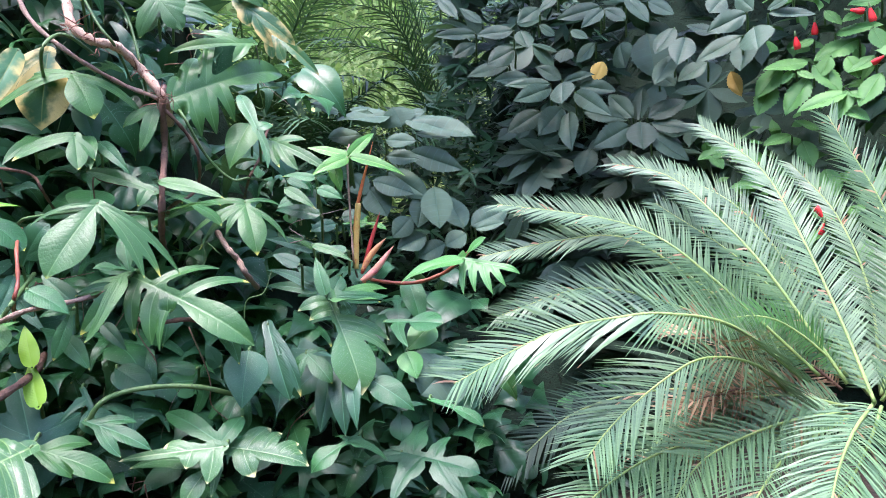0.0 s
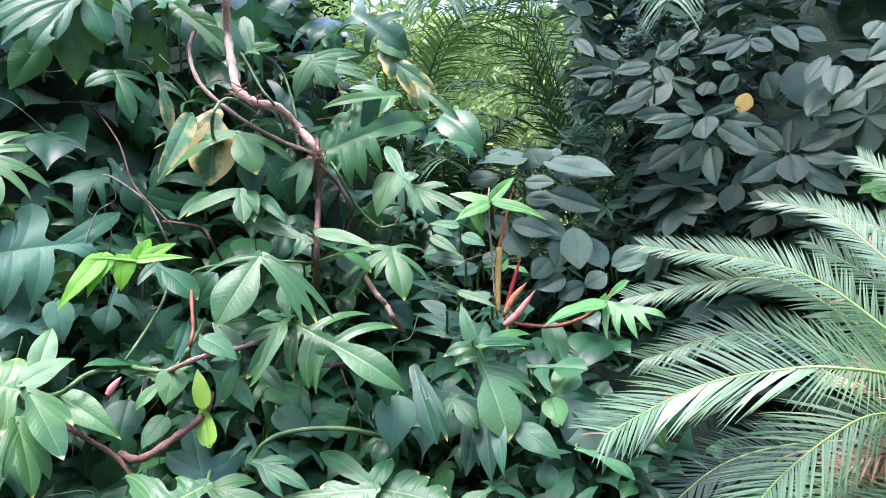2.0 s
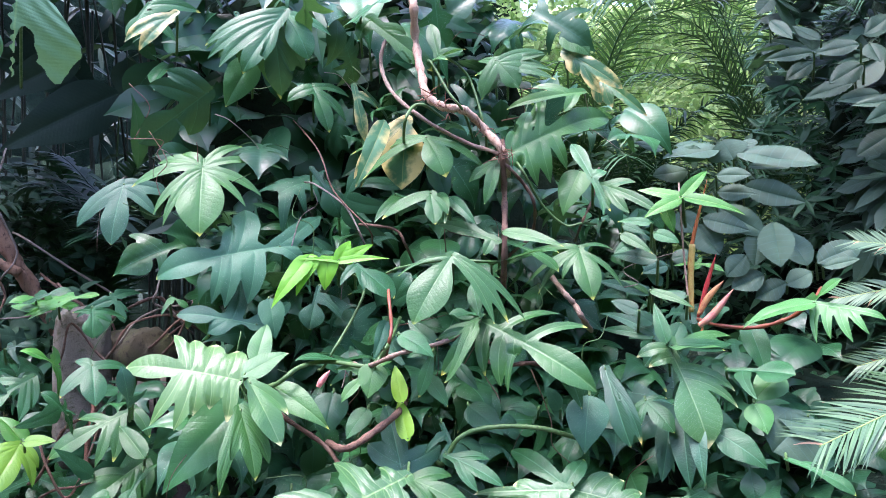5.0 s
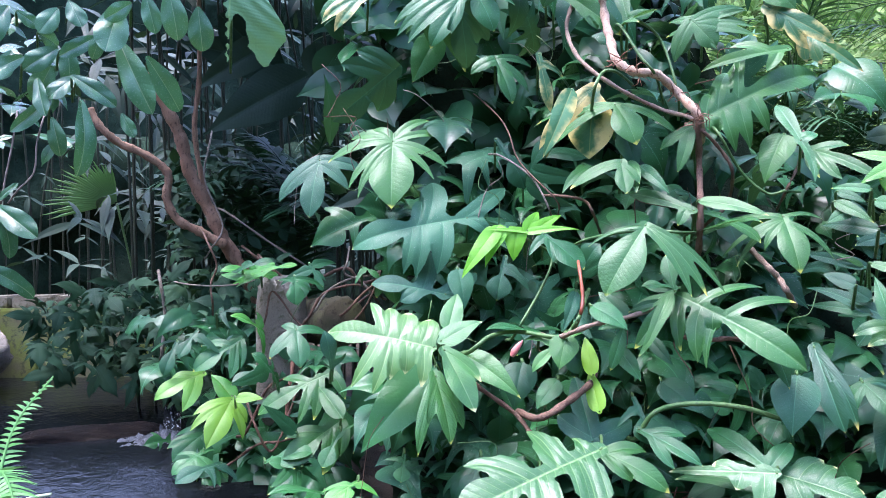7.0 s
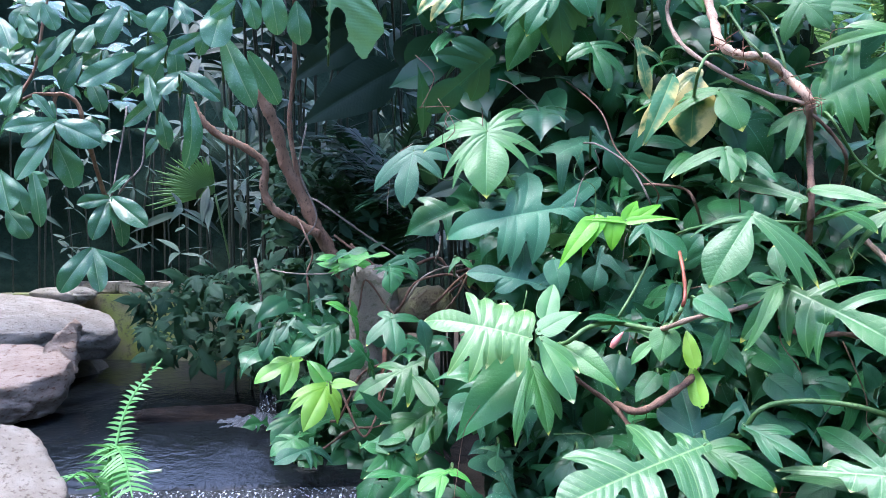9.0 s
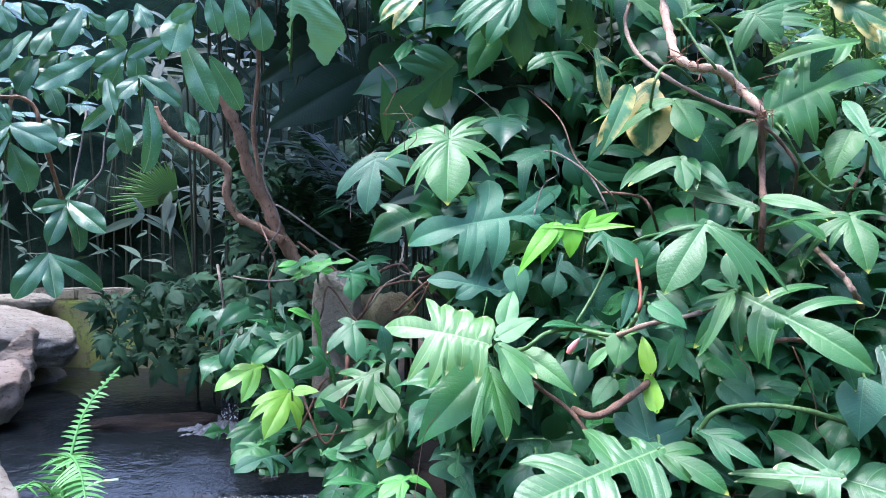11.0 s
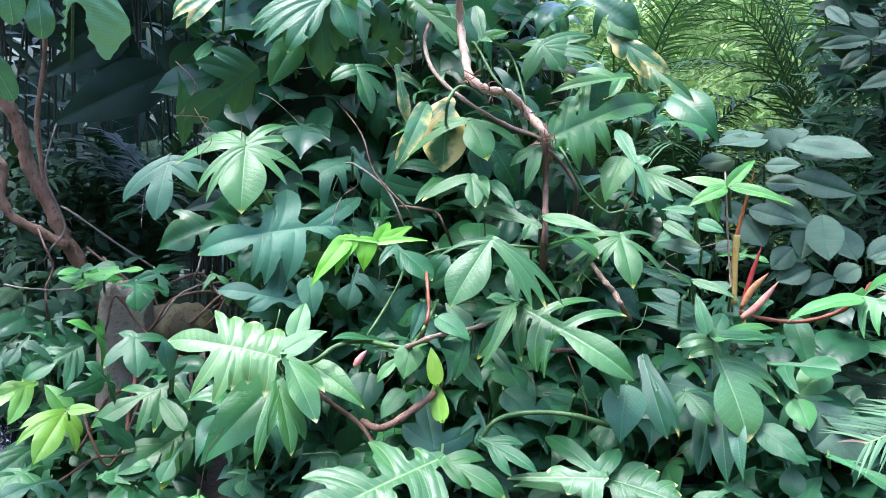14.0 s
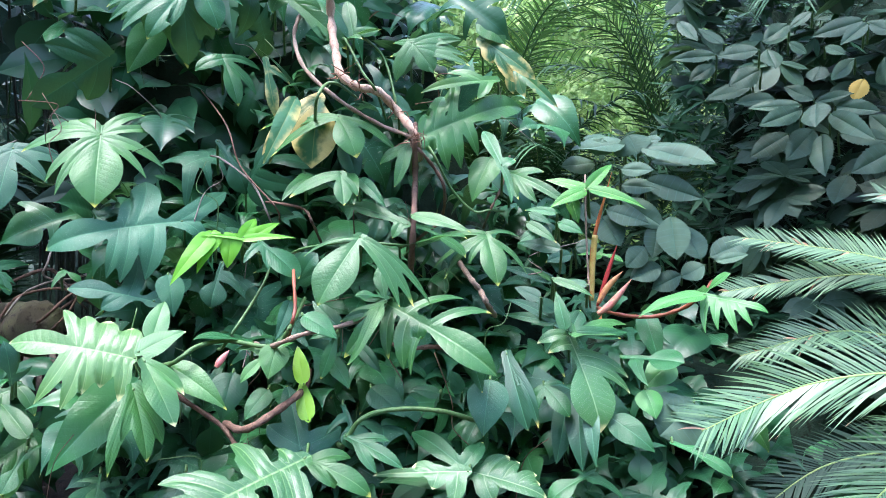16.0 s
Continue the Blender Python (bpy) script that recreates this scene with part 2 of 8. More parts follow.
LEDGE = rough_material("log_wet_brown", (0.025, 0.02, 0.016), (0.06, 0.042, 0.03), (0.01, 0.01, 0.009), 14.0, rough=0.45, bump=1.0, dist=0.05, spec=0.3, stretch=(0.6, 3, 3))
WETSTONE = rough_material("rock_wet_dark", (0.035, 0.035, 0.03), (0.06, 0.05, 0.04), (0.02, 0.02, 0.018), 5.0, rough=0.5, dist=0.02, spec=0.5)
MOSS = rough_material("stone_mossy", (0.20, 0.19, 0.11), (0.22, 0.27, 0.06), (0.11, 0.12, 0.06), 4.0, rough=0.9, dist=0.02)
BLOCK = rough_material("stone_block_grey", (0.22, 0.205, 0.155), (0.29, 0.265, 0.205), (0.13, 0.14, 0.08), 6.0, rough=0.9, bump=0.9, dist=0.02)
SOIL = rough_material("soil_leaf_litter", (0.035, 0.028, 0.02), (0.06, 0.045, 0.03), (0.02, 0.022, 0.014), 3.0, rough=0.95, dist=0.03)
# near-black green: the shade between plants is put into this colour
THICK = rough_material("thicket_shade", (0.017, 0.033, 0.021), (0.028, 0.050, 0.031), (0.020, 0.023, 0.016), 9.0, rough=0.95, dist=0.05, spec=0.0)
FLOWER = rough_material("petal_red", (0.75, 0.03, 0.03), (0.85, 0.06, 0.05), (0.6, 0.02, 0.03), 20.0, rough=0.5, bump=0.1)
# leaf green darkened to carry the deep shade behind tree and pond
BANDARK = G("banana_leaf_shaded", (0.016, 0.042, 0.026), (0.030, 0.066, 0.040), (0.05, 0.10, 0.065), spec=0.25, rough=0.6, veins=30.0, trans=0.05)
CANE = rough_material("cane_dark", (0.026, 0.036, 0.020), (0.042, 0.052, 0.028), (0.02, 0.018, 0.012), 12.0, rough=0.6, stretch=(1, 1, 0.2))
# far mass painted bright, with sunlight in its base colour
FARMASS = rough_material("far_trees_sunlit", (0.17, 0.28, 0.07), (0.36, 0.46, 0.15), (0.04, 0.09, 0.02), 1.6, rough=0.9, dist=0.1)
# leaf colour lowered to help shade the pond bank
BANK = G("creeper_leaf_shaded", (0.013, 0.044, 0.021), (0.026, 0.075, 0.031), (0.04, 0.09, 0.05), spec=0.15, rough=0.6, trans=0.05)

# ---- builders ----


def blade(lobes=(), w=0.3, sm=0.45, sinus=0.35, neck=0.06, p=0.0, arch=0.10, droop=0.12, fold=0.10, ripple=0.006, per=17, nu=5, end=16, wave=0.0, swell=(0.75, 1.55)):
    """A leaf in its own frame: the rib runs from 0 to 1 along y, x is across, z up. lobes: the ends of the side lobes.
    Returns points, faces, rib coordinates and how near each point lies to a lobe's end."""
    pts, faces, uvs, reach = [], [], [], []
    for side in (1, -1):
        mine = [(abs(x), y) for x, y in lobes if x * side >= 0]
        mine.sort(key=lambda q: -math.atan2(q[0], q[1] - 0.15))
        rows = []
        sm = min(0.6, max(sm, 0.1 * len(mine))) if mine else sm
        start = sm if mine else 0.0
        if mine:
            half = sm / (2 * len(mine))
            mids = [half * (2 * k + 1) for k in range(len(mine))]
            ends = [(math.hypot(x, y - s), math.atan2(x, y - s)) for (x, y), s in zip(mine, mids)]
            turns = [ends[0][1] + 0.25] + [e[1] for e in ends] + [min(ends[-1][1], 0.9) - 0.1]
            for k, (far, _) in enumerate(ends):
                lo = sinus * min(far, ends[k - 1][0]) if k else 0.25 * sinus * far
                hi = sinus * min(far, ends[k + 1][0]) if k + 1 < len(ends) else neck
                room = (half * abs(math.sin(turns[k + 1])) + 0.12 * abs(turns[k] - turns[k + 2]) * far) / far
                pp = p if p else 3.6 - 1.9 * min(1.0, max(0.0, (room - 0.09) / 0.16))
                if sinus > 0.52 and not p:
                    pp = 1.35
                notch = 0.09 if pp > 3 else 0.03
                for j in range(per + (k == len(ends) - 1)):
                    v = 2 * j / per - 1
                    base = lo if v < 0 else hi
                    rows.append((mids[k] + v * half, turns[k + 1] + 0.32 * (turns[k + 2 if v > 0 else k] - turns[k + 1]) * abs(v) ** 1.3, base + (far - base) * (1 - abs(v) ** pp) * (1 - notch * (0.5 + 0.5 * math.cos(5.2 * v + k))), far))
        sa, sb = swell
        top = (sa / (sa + sb)) ** sa * (sb / (sa + sb)) ** sb
        for j in range(1 if mine else 0, end + 1):
            q = j / end
            wide = neck * (1 - q) ** 3 * (1 if mine else 0) + w * (q ** sa) * ((1 - q) ** sb) / top
            rows.append((start + q * (1 - start), 1.05 - 0.25 * q if sb > 1 else 1.4, wide / 0.87, w))
        first = len(pts)
        for s, turn, far, full in rows:
            for i in range(nu + 1):
                u = i / nu
                x, y = max(0.0, math.sin(turn)) * far * u, s + math.cos(turn) * far * u
                yy = min(max(y, -0.4), 1.2)
                z = arch * 4 * yy * (1 - yy) * 0.5 + fold * x * math.exp(-3 * x) - droop * x ** 1.6
                z += ripple * math.cos(2 * math.pi * 22 * s) * min(1.0, 4 * u) * (1 - 0.5 * u) * (1.0 if s < start else 0.1)
                z += wave * math.sin(9 * s + 4 * u * side)
                pts.append((side * x, y, z))
                uvs.append((s if s < start else start + 0.4 * (s - start), u))
                q = (s - start) / (1 - start)
                reach.append((0.25 + 0.75 * u) * q ** 3 if s > start or not mine else (u * far / max(full, 1e-3)) ** 2)
        for a in range(len(rows) - 1):
            for i in range(nu):
                q = first + a * (nu + 1) + i
                face = (q, q + 1, q + nu + 2, q + nu + 1)
                faces.append(face if side > 0 else face[::-1])
    return np.array(pts), faces, np.array(uvs), np.array(reach)


def lobed(lobes, w=0.3, sm=0.45, sinus=0.35, neck=0.06, p=0.0, arch=0.10, droop=0.12, fold=0.10, wave=0.0, curl=0.10, twist=0.0, res=72, swell=(0.75, 1.55), bulge=0.013):
    """A deeply cut leaf in its own frame: a broad end lobe on the rib and a bowed, pointed finger for each side lobe, webbed
    together towards the rib with rounded gaps. Returns points, faces, vein coordinates and how near each point lies to a lobe's end."""
    h = 1.0 / res
    lobes = [(*c, None, None)[:4] for c in lobes]
    wide = max([w + 0.1] + [abs(c[0]) for c in lobes]) + 0.14
    x0, x1 = -math.ceil(wide / h), math.ceil(wide / h)
    y0, y1 = math.floor((min([0.0] + [c[1] for c in lobes]) - 0.12) / h), math.ceil(max([1.03] + [c[1] + 0.05 for c in lobes]) / h)
    X, Y = np.meshgrid(np.arange(x0, x1 + 1) * h, np.arange(y0, y1 + 1) * h, indexing="ij")
    most = max(sum(1 for c in lobes if c[0] * side >= 0 and c[3] is None) for side in (1, -1)) if lobes else 0
    start = min(0.6, max(sm, 0.09 * most)) if lobes else 0.0
    q = np.clip((Y - start) / (1 - start), 0, 1)
    sa, sb = swell
    top = (sa / (sa + sb)) ** sa * (sb / (sa + sb)) ** sb
    body = np.where(Y < start, neck * 0.9, neck * (1 - q) ** 3 + w * q ** sa * (1 - q) ** sb / top)
    out = np.hypot(X, np.maximum(np.maximum(-Y, Y - 1), 0))
    fields, dists, ends = [body - out], [X * 4], [q ** 3]
    slopes, weights = [np.full(X.shape, 0.75)], [1 / (out ** 2 + 0.004)]
    ts = np.linspace(0, 1, 13)
    for side in (1, -1):
        mine = sorted([(abs(c[0]), *c[1:]) for c in lobes if c[0] * side >= 0], key=lambda c: -math.atan2(c[0], c[1] - 0.15))
        lines = []
        for k, (x, y, foot, girth) in enumerate(mine):
            a = np.array((0.0, start * (k + 0.5) / len(mine) if foot is None else foot))
            b = np.array((x, y))
            far = np.linalg.norm(b - a)
            th = math.atan2(b[0] - a[0], b[1] - a[1]) + 0.24
            c = a + 0.55 * far * np.array((math.sin(th), math.cos(th)))
            lines.append((np.outer((1 - ts) ** 2, a) + np.outer(2 * ts * (1 - ts), c) + np.outer(ts ** 2, b), far, girth))
        for k, (line, far, girth) in enumerate(lines):
            gaps = [np.linalg.norm(line - lines[j][0], axis=1) for j in (k - 1, k + 1) if 0 <= j < len(lines)]
            gap = np.minimum(sum(gaps) / len(gaps), 0.42 * far) if gaps else np.full(13, 0.32 * far)
            finger = min(0.36 * np.interp(0.6, ts, gap), 0.15 * far + 0.02)
            fused = 0.54 * gap
            tt = np.clip((ts - 0.75 * sinus) / (1 - 0.75 * sinus), 0, 1)
            half = np.where(ts < 0.75 * sinus, fused, np.interp(0.75 * sinus, ts, fused) + (finger - np.interp(0.75 * sinus, ts, fused)) * np.minimum(1, tt * 6))
            half = half * (1 - tt ** (p if p else 2.3)) * np.minimum(1, 0.4 + 4 * ts)
            if girth is not None:
                half = girth * np.interp(ts, (0, 0.2, 0.5, 0.75, 0.92, 1), (0.8, 0.95, 1.0, 0.74, 0.28, 0))
            best, sign, along = np.full(X.shape, 9.0), np.ones(X.shape), np.zeros(X.shape)
            for i in range(12):
                ax, ay = line[i]
                dx, dy = line[i + 1] - line[i]
                px, py = side * X - ax, Y - ay
                u = np.clip((px * dx + py * dy) / (dx * dx + dy * dy + 1e-12), 0, 1)
                d = np.hypot(px - u * dx, py - u * dy)
                near = d < best
                best = np.where(near, d, best)
                sign = np.where(near, np.sign(px * dy - py * dx), sign)
                along = np.where(near, (i + u) / 12, along)
            fields.append(np.interp(along, ts, half) - best)
            dists.append(np.where(sign == 0, 1, sign) * best * 8)
            ends.append(along ** 2)
            slopes.append(np.full(X.shape, max(-2.0, min(2.5, (line[-1][1] - line[0][1]) / (line[-1][0] + 0.05)))))
            weights.append(1 / (best ** 2 + 0.004))
    stack = np.array(fields)
    f = np.log(np.exp(np.clip(stack * 70, -60, 60)).sum(0)) / 70
    pick = stack.argmax(0)[None]
    vein = np.take_along_axis(np.array(dists), pick, 0)[0]
    vein = np.where((np.abs(X) * 4 < np.abs(vein)) & (Y > -0.02), X * 4, vein)
    reach = np.take_along_axis(np.array(ends), pick, 0)[0]
    slope = (np.array(slopes) * np.array(weights)).sum(0) / np.array(weights).sum(0)
    phase = Y - np.abs(X) * slope
    ax, yy = np.abs(X), np.clip(Y, -0.4, 1.2)
    dv = np.minimum(ax, np.abs(vein) / 8 + 1e-6)
    Z = 2 * arch * yy * (1 - yy) + fold * ax * np.exp(-3 * ax) - droop * ax ** 1.6 - curl * reach ** 1.5
    Z += bulge * (1 - np.exp(-dv / 0.035)) + wave * np.sin(11 * phase + 2 * np.sign(X)) * np.minimum(1, 5 * ax) + twist * X * Y
    inside = f > 0
    ny = X.shape[1]
    flat = [v.ravel() for v in (X, Y, Z, phase, np.clip(vein, -1, 1), reach, f)]
    ids, rows, cuts = {}, [], {}
    # whole cells inside, then the cells along the edge cut to the outline
    whole = inside[:-1, :-1] & inside[1:, :-1] & inside[:-1, 1:] & inside[1:, 1:]
    some = (inside[:-1, :-1] | inside[1:, :-1] | inside[:-1, 1:] | inside[1:, 1:]) & ~whole
    faces = []

    def corner(g):
        if g not in ids:
            ids[g] = len(rows)
            rows.append((g, g, 0.0))
        return ids[g]

    def cross(g, j):
        key = (min(g, j), max(g, j))
        if key not in cuts:
            cuts[key] = len(rows)
            fa, fb = flat[6][key[0]], flat[6][key[1]]
            rows.append((*key, fa / (fa - fb)))
        return cuts[key]

    for i, j in np.argwhere(whole):
        g = int(i) * ny + int(j)
        faces.append((corner(g), corner(g + ny), corner(g + ny + 1), corner(g + 1)))
    for i, j in np.argwhere(some):
        g = int(i) * ny + int(j)
        ring = (g, g + ny, g + ny + 1, g + 1)
        poly = []
        for k in range(4):
            a, b = ring[k], ring[(k + 1) % 4]
            if flat[6][a] > 0:
                poly.append(corner(a))
            if (flat[6][a] > 0) != (flat[6][b] > 0):
                poly.append(cross(a, b))
        if len(poly) >= 3:
            faces += [poly] if len(poly) <= 4 else [[poly[0], poly[k], poly[k + 1]] for k in range(1, len(poly) - 1)]
    ga, gb, m = (np.array([r[k] for r in rows]) for k in range(3))
    val = [v[ga] * (1 - m) + v[gb] * m for v in flat[:6]]
    faces = [tuple(c) + ((c[2],) if len(c) == 3 else ()) for c in faces]
    return np.stack(val[:3], 1), faces, np.stack(val[3:5], 1), val[5]


def mesh_of(name, pts, faces, mat, uvs=None, reach=None, tone=None, smooth=True):
    me = bpy.data.meshes.new(name)
    me.from_pydata([tuple(q) for q in pts], [], [tuple(dict.fromkeys(q)) for q in faces])
    if uvs is not None:
        layer = me.uv_layers.new(name="UVMap")
        index = np.empty(len(me.loops), dtype=np.int32)
        me.loops.foreach_get("vertex_index", index)
        layer.data.foreach_set("uv", np.asarray(uvs, dtype=np.float32)[index].ravel())
    for key, values in (("reach", reach), ("tone", tone)):
        if values is not None:
            me.attributes.new(key, "FLOAT", "POINT").data.foreach_set("value", np.asarray(values, dtype=np.float32))
    me.materials.append(mat)
    if smooth:
        me.polygons.foreach_set("use_smooth", [True] * len(me.polygons))
    return me


def frame_of(base, along, normal, size):
    """The pose of a leaf: y along its rib, z its upper face."""
    y = Vector(along).normalized()
    z = Vector(normal)
    z = (z - y * z.dot(y)).normalized()
    x = y.cross(z)
    m = Matrix((x, y, z)).transposed().to_4x4() @ Matrix.Scale(size, 4)
    m.translation = Vector(base)
    return m


def part(name, me, parent, m=None, label=""):
    ob = new(name, me)
    ob.parent = parent
    if m is not None:
        ob.matrix_basis = m
    if label:
        tagged(ob, label)
    return ob


def thing(name, label, category, at=(0, 0, 0), group="", kind=""):
    ob = new(name)
    ob.empty_display_size = 0.05
    ob.location = at
    return tagged(ob, label, category, group, kind)


def smooth_line(points, per=8):
    """A rounded line through the points."""
    q = [np.array(v, dtype=float) for v in points]
    q = [2 * q[0] - q[1]] + q + [2 * q[-1] - q[-2]]
    out = []
    for k in range(1, len(q) - 2):
        for j in range(per):
            t = j / per
            a, b, c, d = q[k - 1], q[k], q[k + 1], q[k + 2]
            out.append(0.5 * (2 * b + (c - a) * t + (2 * a - 5 * b + 4 * c - d) * t * t + (3 * b - a - 3 * c + d) * t ** 3))
    out.append(q[-2])
    return np.array(out)


def tube(points, radii, sides=7, rough=0.0, seed=0):
    """Points and faces of a round stem along a line, closed at both ends."""
    pts, faces = [], []
    r = np.random.default_rng(seed)
    points = np.asarray(points, dtype=float)
    ref = np.array((0.31, 0.55, 0.77))
    for k, c in enumerate(points):
        d = points[min(k + 1, len(points) - 1)] - points[max(k - 1, 0)]
        d = d / (np.linalg.norm(d) + 1e-9)
        a = np.cross(d, ref)
        a /= np.linalg.norm(a) + 1e-9
        b = np.cross(d, a)
        for j in range(sides):
            h = 2 * math.pi * j / sides
            rad = radii[k] * (1 + rough * r.uniform(-1, 1))
            pts.append(c + rad * (math.cos(h) * a + math.sin(h) * b))
    for k in range(len(points) - 1):
        for j in range(sides):
            q, s = k * sides + j, k * sides + (j + 1) % sides
            faces.append((q, s, s + sides, q + sides))
    faces.append(tuple(range(sides))[::-1])
    faces.append(tuple(len(pts) - sides + j for j in range(sides)))
    return np.array(pts), faces


class Heap:
    """Collects many small pieces into one mesh."""

    def __init__(self):
        self.pts, self.faces, self.uvs, self.reach, self.tone, self.count = [], [], [], [], [], 0

    def add(self, pts, faces, uvs, reach, tone):
        self.pts.append(pts)
        self.faces.append(np.asarray(faces, dtype=np.int64) + self.count)
        self.uvs.append(uvs)
        self.reach.append(reach)
        self.tone.append(np.full(len(pts), tone))
        self.count += len(pts)

    def leaf(self, shape, m, tone):
        pts, faces, uvs, reach = shape
        a = np.array(m)
        self.add(pts @ a[:3, :3].T + a[:3, 3], faces, uvs, reach, tone)

    def mesh(self, name, mat):
        return mesh_of(name, np.vstack(self.pts), np.vstack(self.faces).tolist(), mat, np.vstack(self.uvs), np.concatenate(self.reach), np.concatenate(self.tone))


def polar(yaw, r, z):
    """A place by its bearing to the left of straight ahead, in degrees, and its distance from the middle of the walk."""
    a = radians(yaw)
    return Vector((-0.11 - r * math.sin(a), -0.045 + r * math.cos(a), z))


def turned(toward, up, spread, r):
    """A random leaf direction and face: hanging outward to the open side."""
    out = Vector(toward).normalized()
    along = out * r.uniform(0.1, 0.9) + Vector((r.normal(0, spread), r.normal(0, spread), r.uniform(-1.0, 0.25)))
    face = out * r.uniform(0.3, 0.9) + Vector((r.normal(0, 0.3), r.normal(0, 0.3), up))
    return along.normalized(), face.normalized()

# ---- the setting: ground, pond, thicket behind the plants, far surround ----
def ground_height(x, y):
    yaw = math.degrees(math.atan2(-(x + 0.11), y + 0.045))
    r = math.hypot(x + 0.11, y + 0.045)
    bank = 0.62 * min(1.0, max(0.0, (r - 1.1) / 0.6)) * min(1.0, max(0.0, (54 - yaw) / 8)) * min(1.0, max(0.0, (yaw + 60) / 20))
    far = 0.62 * min(1.0, max(0.0, (r - 5.0) / 1.0))
    return max(bank, far) + 0.05 * noise.noise((x * 1.3, y * 1.3, 0)) - (0.15 if 54 < yaw < 85 and r < 5 else 0.0)


def build_ground():
    radii = [0.0001, 0.5, 1, 1.4, 1.7, 2, 2.4, 2.8, 3.2, 3.6, 4, 4.5, 5, 5.6, 6.4, 7.5, 9, 12, 20, 60, 300, 2000]
    turns = 96
    pts = [(-0.11 + r * math.sin(2 * math.pi * k / turns), -0.045 + r * math.cos(2 * math.pi * k / turns)) for r in radii for k in range(turns)]
    pts = [(x, y, ground_height(x, y) if abs(x) + abs(y) < 60 else 0.62) for x, y in pts]
    faces = [(a * turns + k, (a + 1) * turns + k, (a + 1) * turns + (k + 1) % turns, a * turns + (k + 1) % turns) for a in range(len(radii) - 1) for k in range(turns)]
    ob = new("ground", mesh_of("ground", pts, [f[::-1] for f in faces], SOIL))
    tagged(ob, "dark garden soil with leaf litter", "ground", kind="structure")


def curtain(name, label, mat, yaws, r_of, z0, top_of, lump, seed):
    """An upright lumpy sheet round the viewer with thickness, its colour standing in for inner shade or far light."""
    nz = 14
    pts, faces = [], []
    for back in (0, 1):
        for yaw in yaws:
            for k in range(nz + 1):
                z = z0 + (top_of(yaw) - z0) * k / nz
                p = polar(yaw, r_of(yaw, z), z)
                q = noise.noise((p.x * 2.3 + seed, p.y * 2.3, p.z * 2.3)) * lump
                pts.append(polar(yaw, r_of(yaw, z) + q + 0.25 * back, z + 0.5 * q))
    n = len(yaws) * (nz + 1)
    for a in range(len(yaws) - 1):
        for k in range(nz):
            q = a * (nz + 1) + k
            faces.append((q, q + nz + 1, q + nz + 2, q + 1))
            faces.append(tuple(n + v for v in (q, q + 1, q + nz + 2, q + nz + 1)))
        top = a * (nz + 1) + nz
        faces.append((top, top + nz + 1, n + top + nz + 1, n + top))
    ob = new(name, mesh_of(name, pts, faces, mat))
    return tagged(ob, label, "backdrop", kind="structure")


def mound(yaw, z):
    """Distance of the philodendron's outer leaves from the viewer."""
    r = 2.02 + 0.32 * (z - 1.4)
    if yaw > 43:
        r += min(1.3, 0.24 * (yaw - 43))
    if yaw < 5:
        r += 0.03 * (5 - yaw)
    return r


build_ground()
# dark sheets fill the gaps with painted shade
curtain("backdrop_near", "dark sheet coloured as the shade inside a leafy thicket", THICK, [y for y in range(-20, 41, 2)], lambda y, z: mound(max(y, 4), z) + 0.85, 0.3, lambda y: (1.12 + 0.33 * min(1.0, max(0.0, (y - 6) / 4))) + 1.45 * min(1.0, max(0.0, (y - 11) / 9)) - 0.09 * max(0, y - 36), 0.3, 1.0)
curtain("backdrop_middle", "dark sheet coloured as the shade inside a leafy hedge", THICK, [y for y in range(-62, 11, 2)], lambda y, z: 4.1 + 0.4 * (z - 1.5), 0.3, lambda y: 1.5 + 2.6 * min(1.0, max(0.0, (-3 - y) / 8)), 0.4, 5.0)
curtain("backdrop_waterside", "dark sheet coloured as shaded growth above the pond", THICK, [y for y in range(30, 86, 2)], lambda y, z: 7.4, 0.3, lambda y: 2.5, 0.4, 8.0)
# added ring, mostly unseen; its height sets how much low sky light enters
curtain("backdrop_far", "dark ring added in place of trees, shutting out low sky light", THICK, [y for y in range(16, 357, 4)], lambda y, z: 8.8, 0.0, lambda y: 5.0 if y < 110 or y > 338 else 7.0, 0.8, 9.0)
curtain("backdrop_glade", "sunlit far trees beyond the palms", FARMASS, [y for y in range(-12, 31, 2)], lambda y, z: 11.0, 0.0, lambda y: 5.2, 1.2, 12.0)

# ---- philodendron ----
philodendron = thing("philodendron", "large climbing philodendron with dark green deeply lobed leaves", "plant", (-0.7, 2.4, 0.6))
waterside = thing("philodendron", "small philodendron with lobed leaves spilling over the pond edge", "plant", (-2.7, 2.3, 0.6))
banana = thing("banana_plant", "tall banana plant with torn broad green leaf", "plant", (-2.1, 1.9, 0.6))
COUNT = [0]
OUTER = []


def note(points, grow=0.0):
    """Remember what stands in front, so that no inner leaf is set before it."""
    q = [Vector(v) - Vector((-0.11, -0.045, 1.55)) for v in points]
    mid = sum(q, Vector()) / len(q)
    spread = max((v - mid).length for v in q) + grow
    OUTER.append((mid.normalized(), spread / mid.length, mid.length))


def hides(place):
    """Whether a leaf at this place would stand before an outer one."""
    q = place - Vector((-0.11, -0.045, 1.55))
    far, d = q.length, q.normalized()
    return any(far < r + 0.2 and d.angle(way) < wide for way, wide, r in OUTER)


def child(name, me, top, m, label=""):
    return part(name, me, top, Matrix.Translation(top.location).inverted() @ m, label)


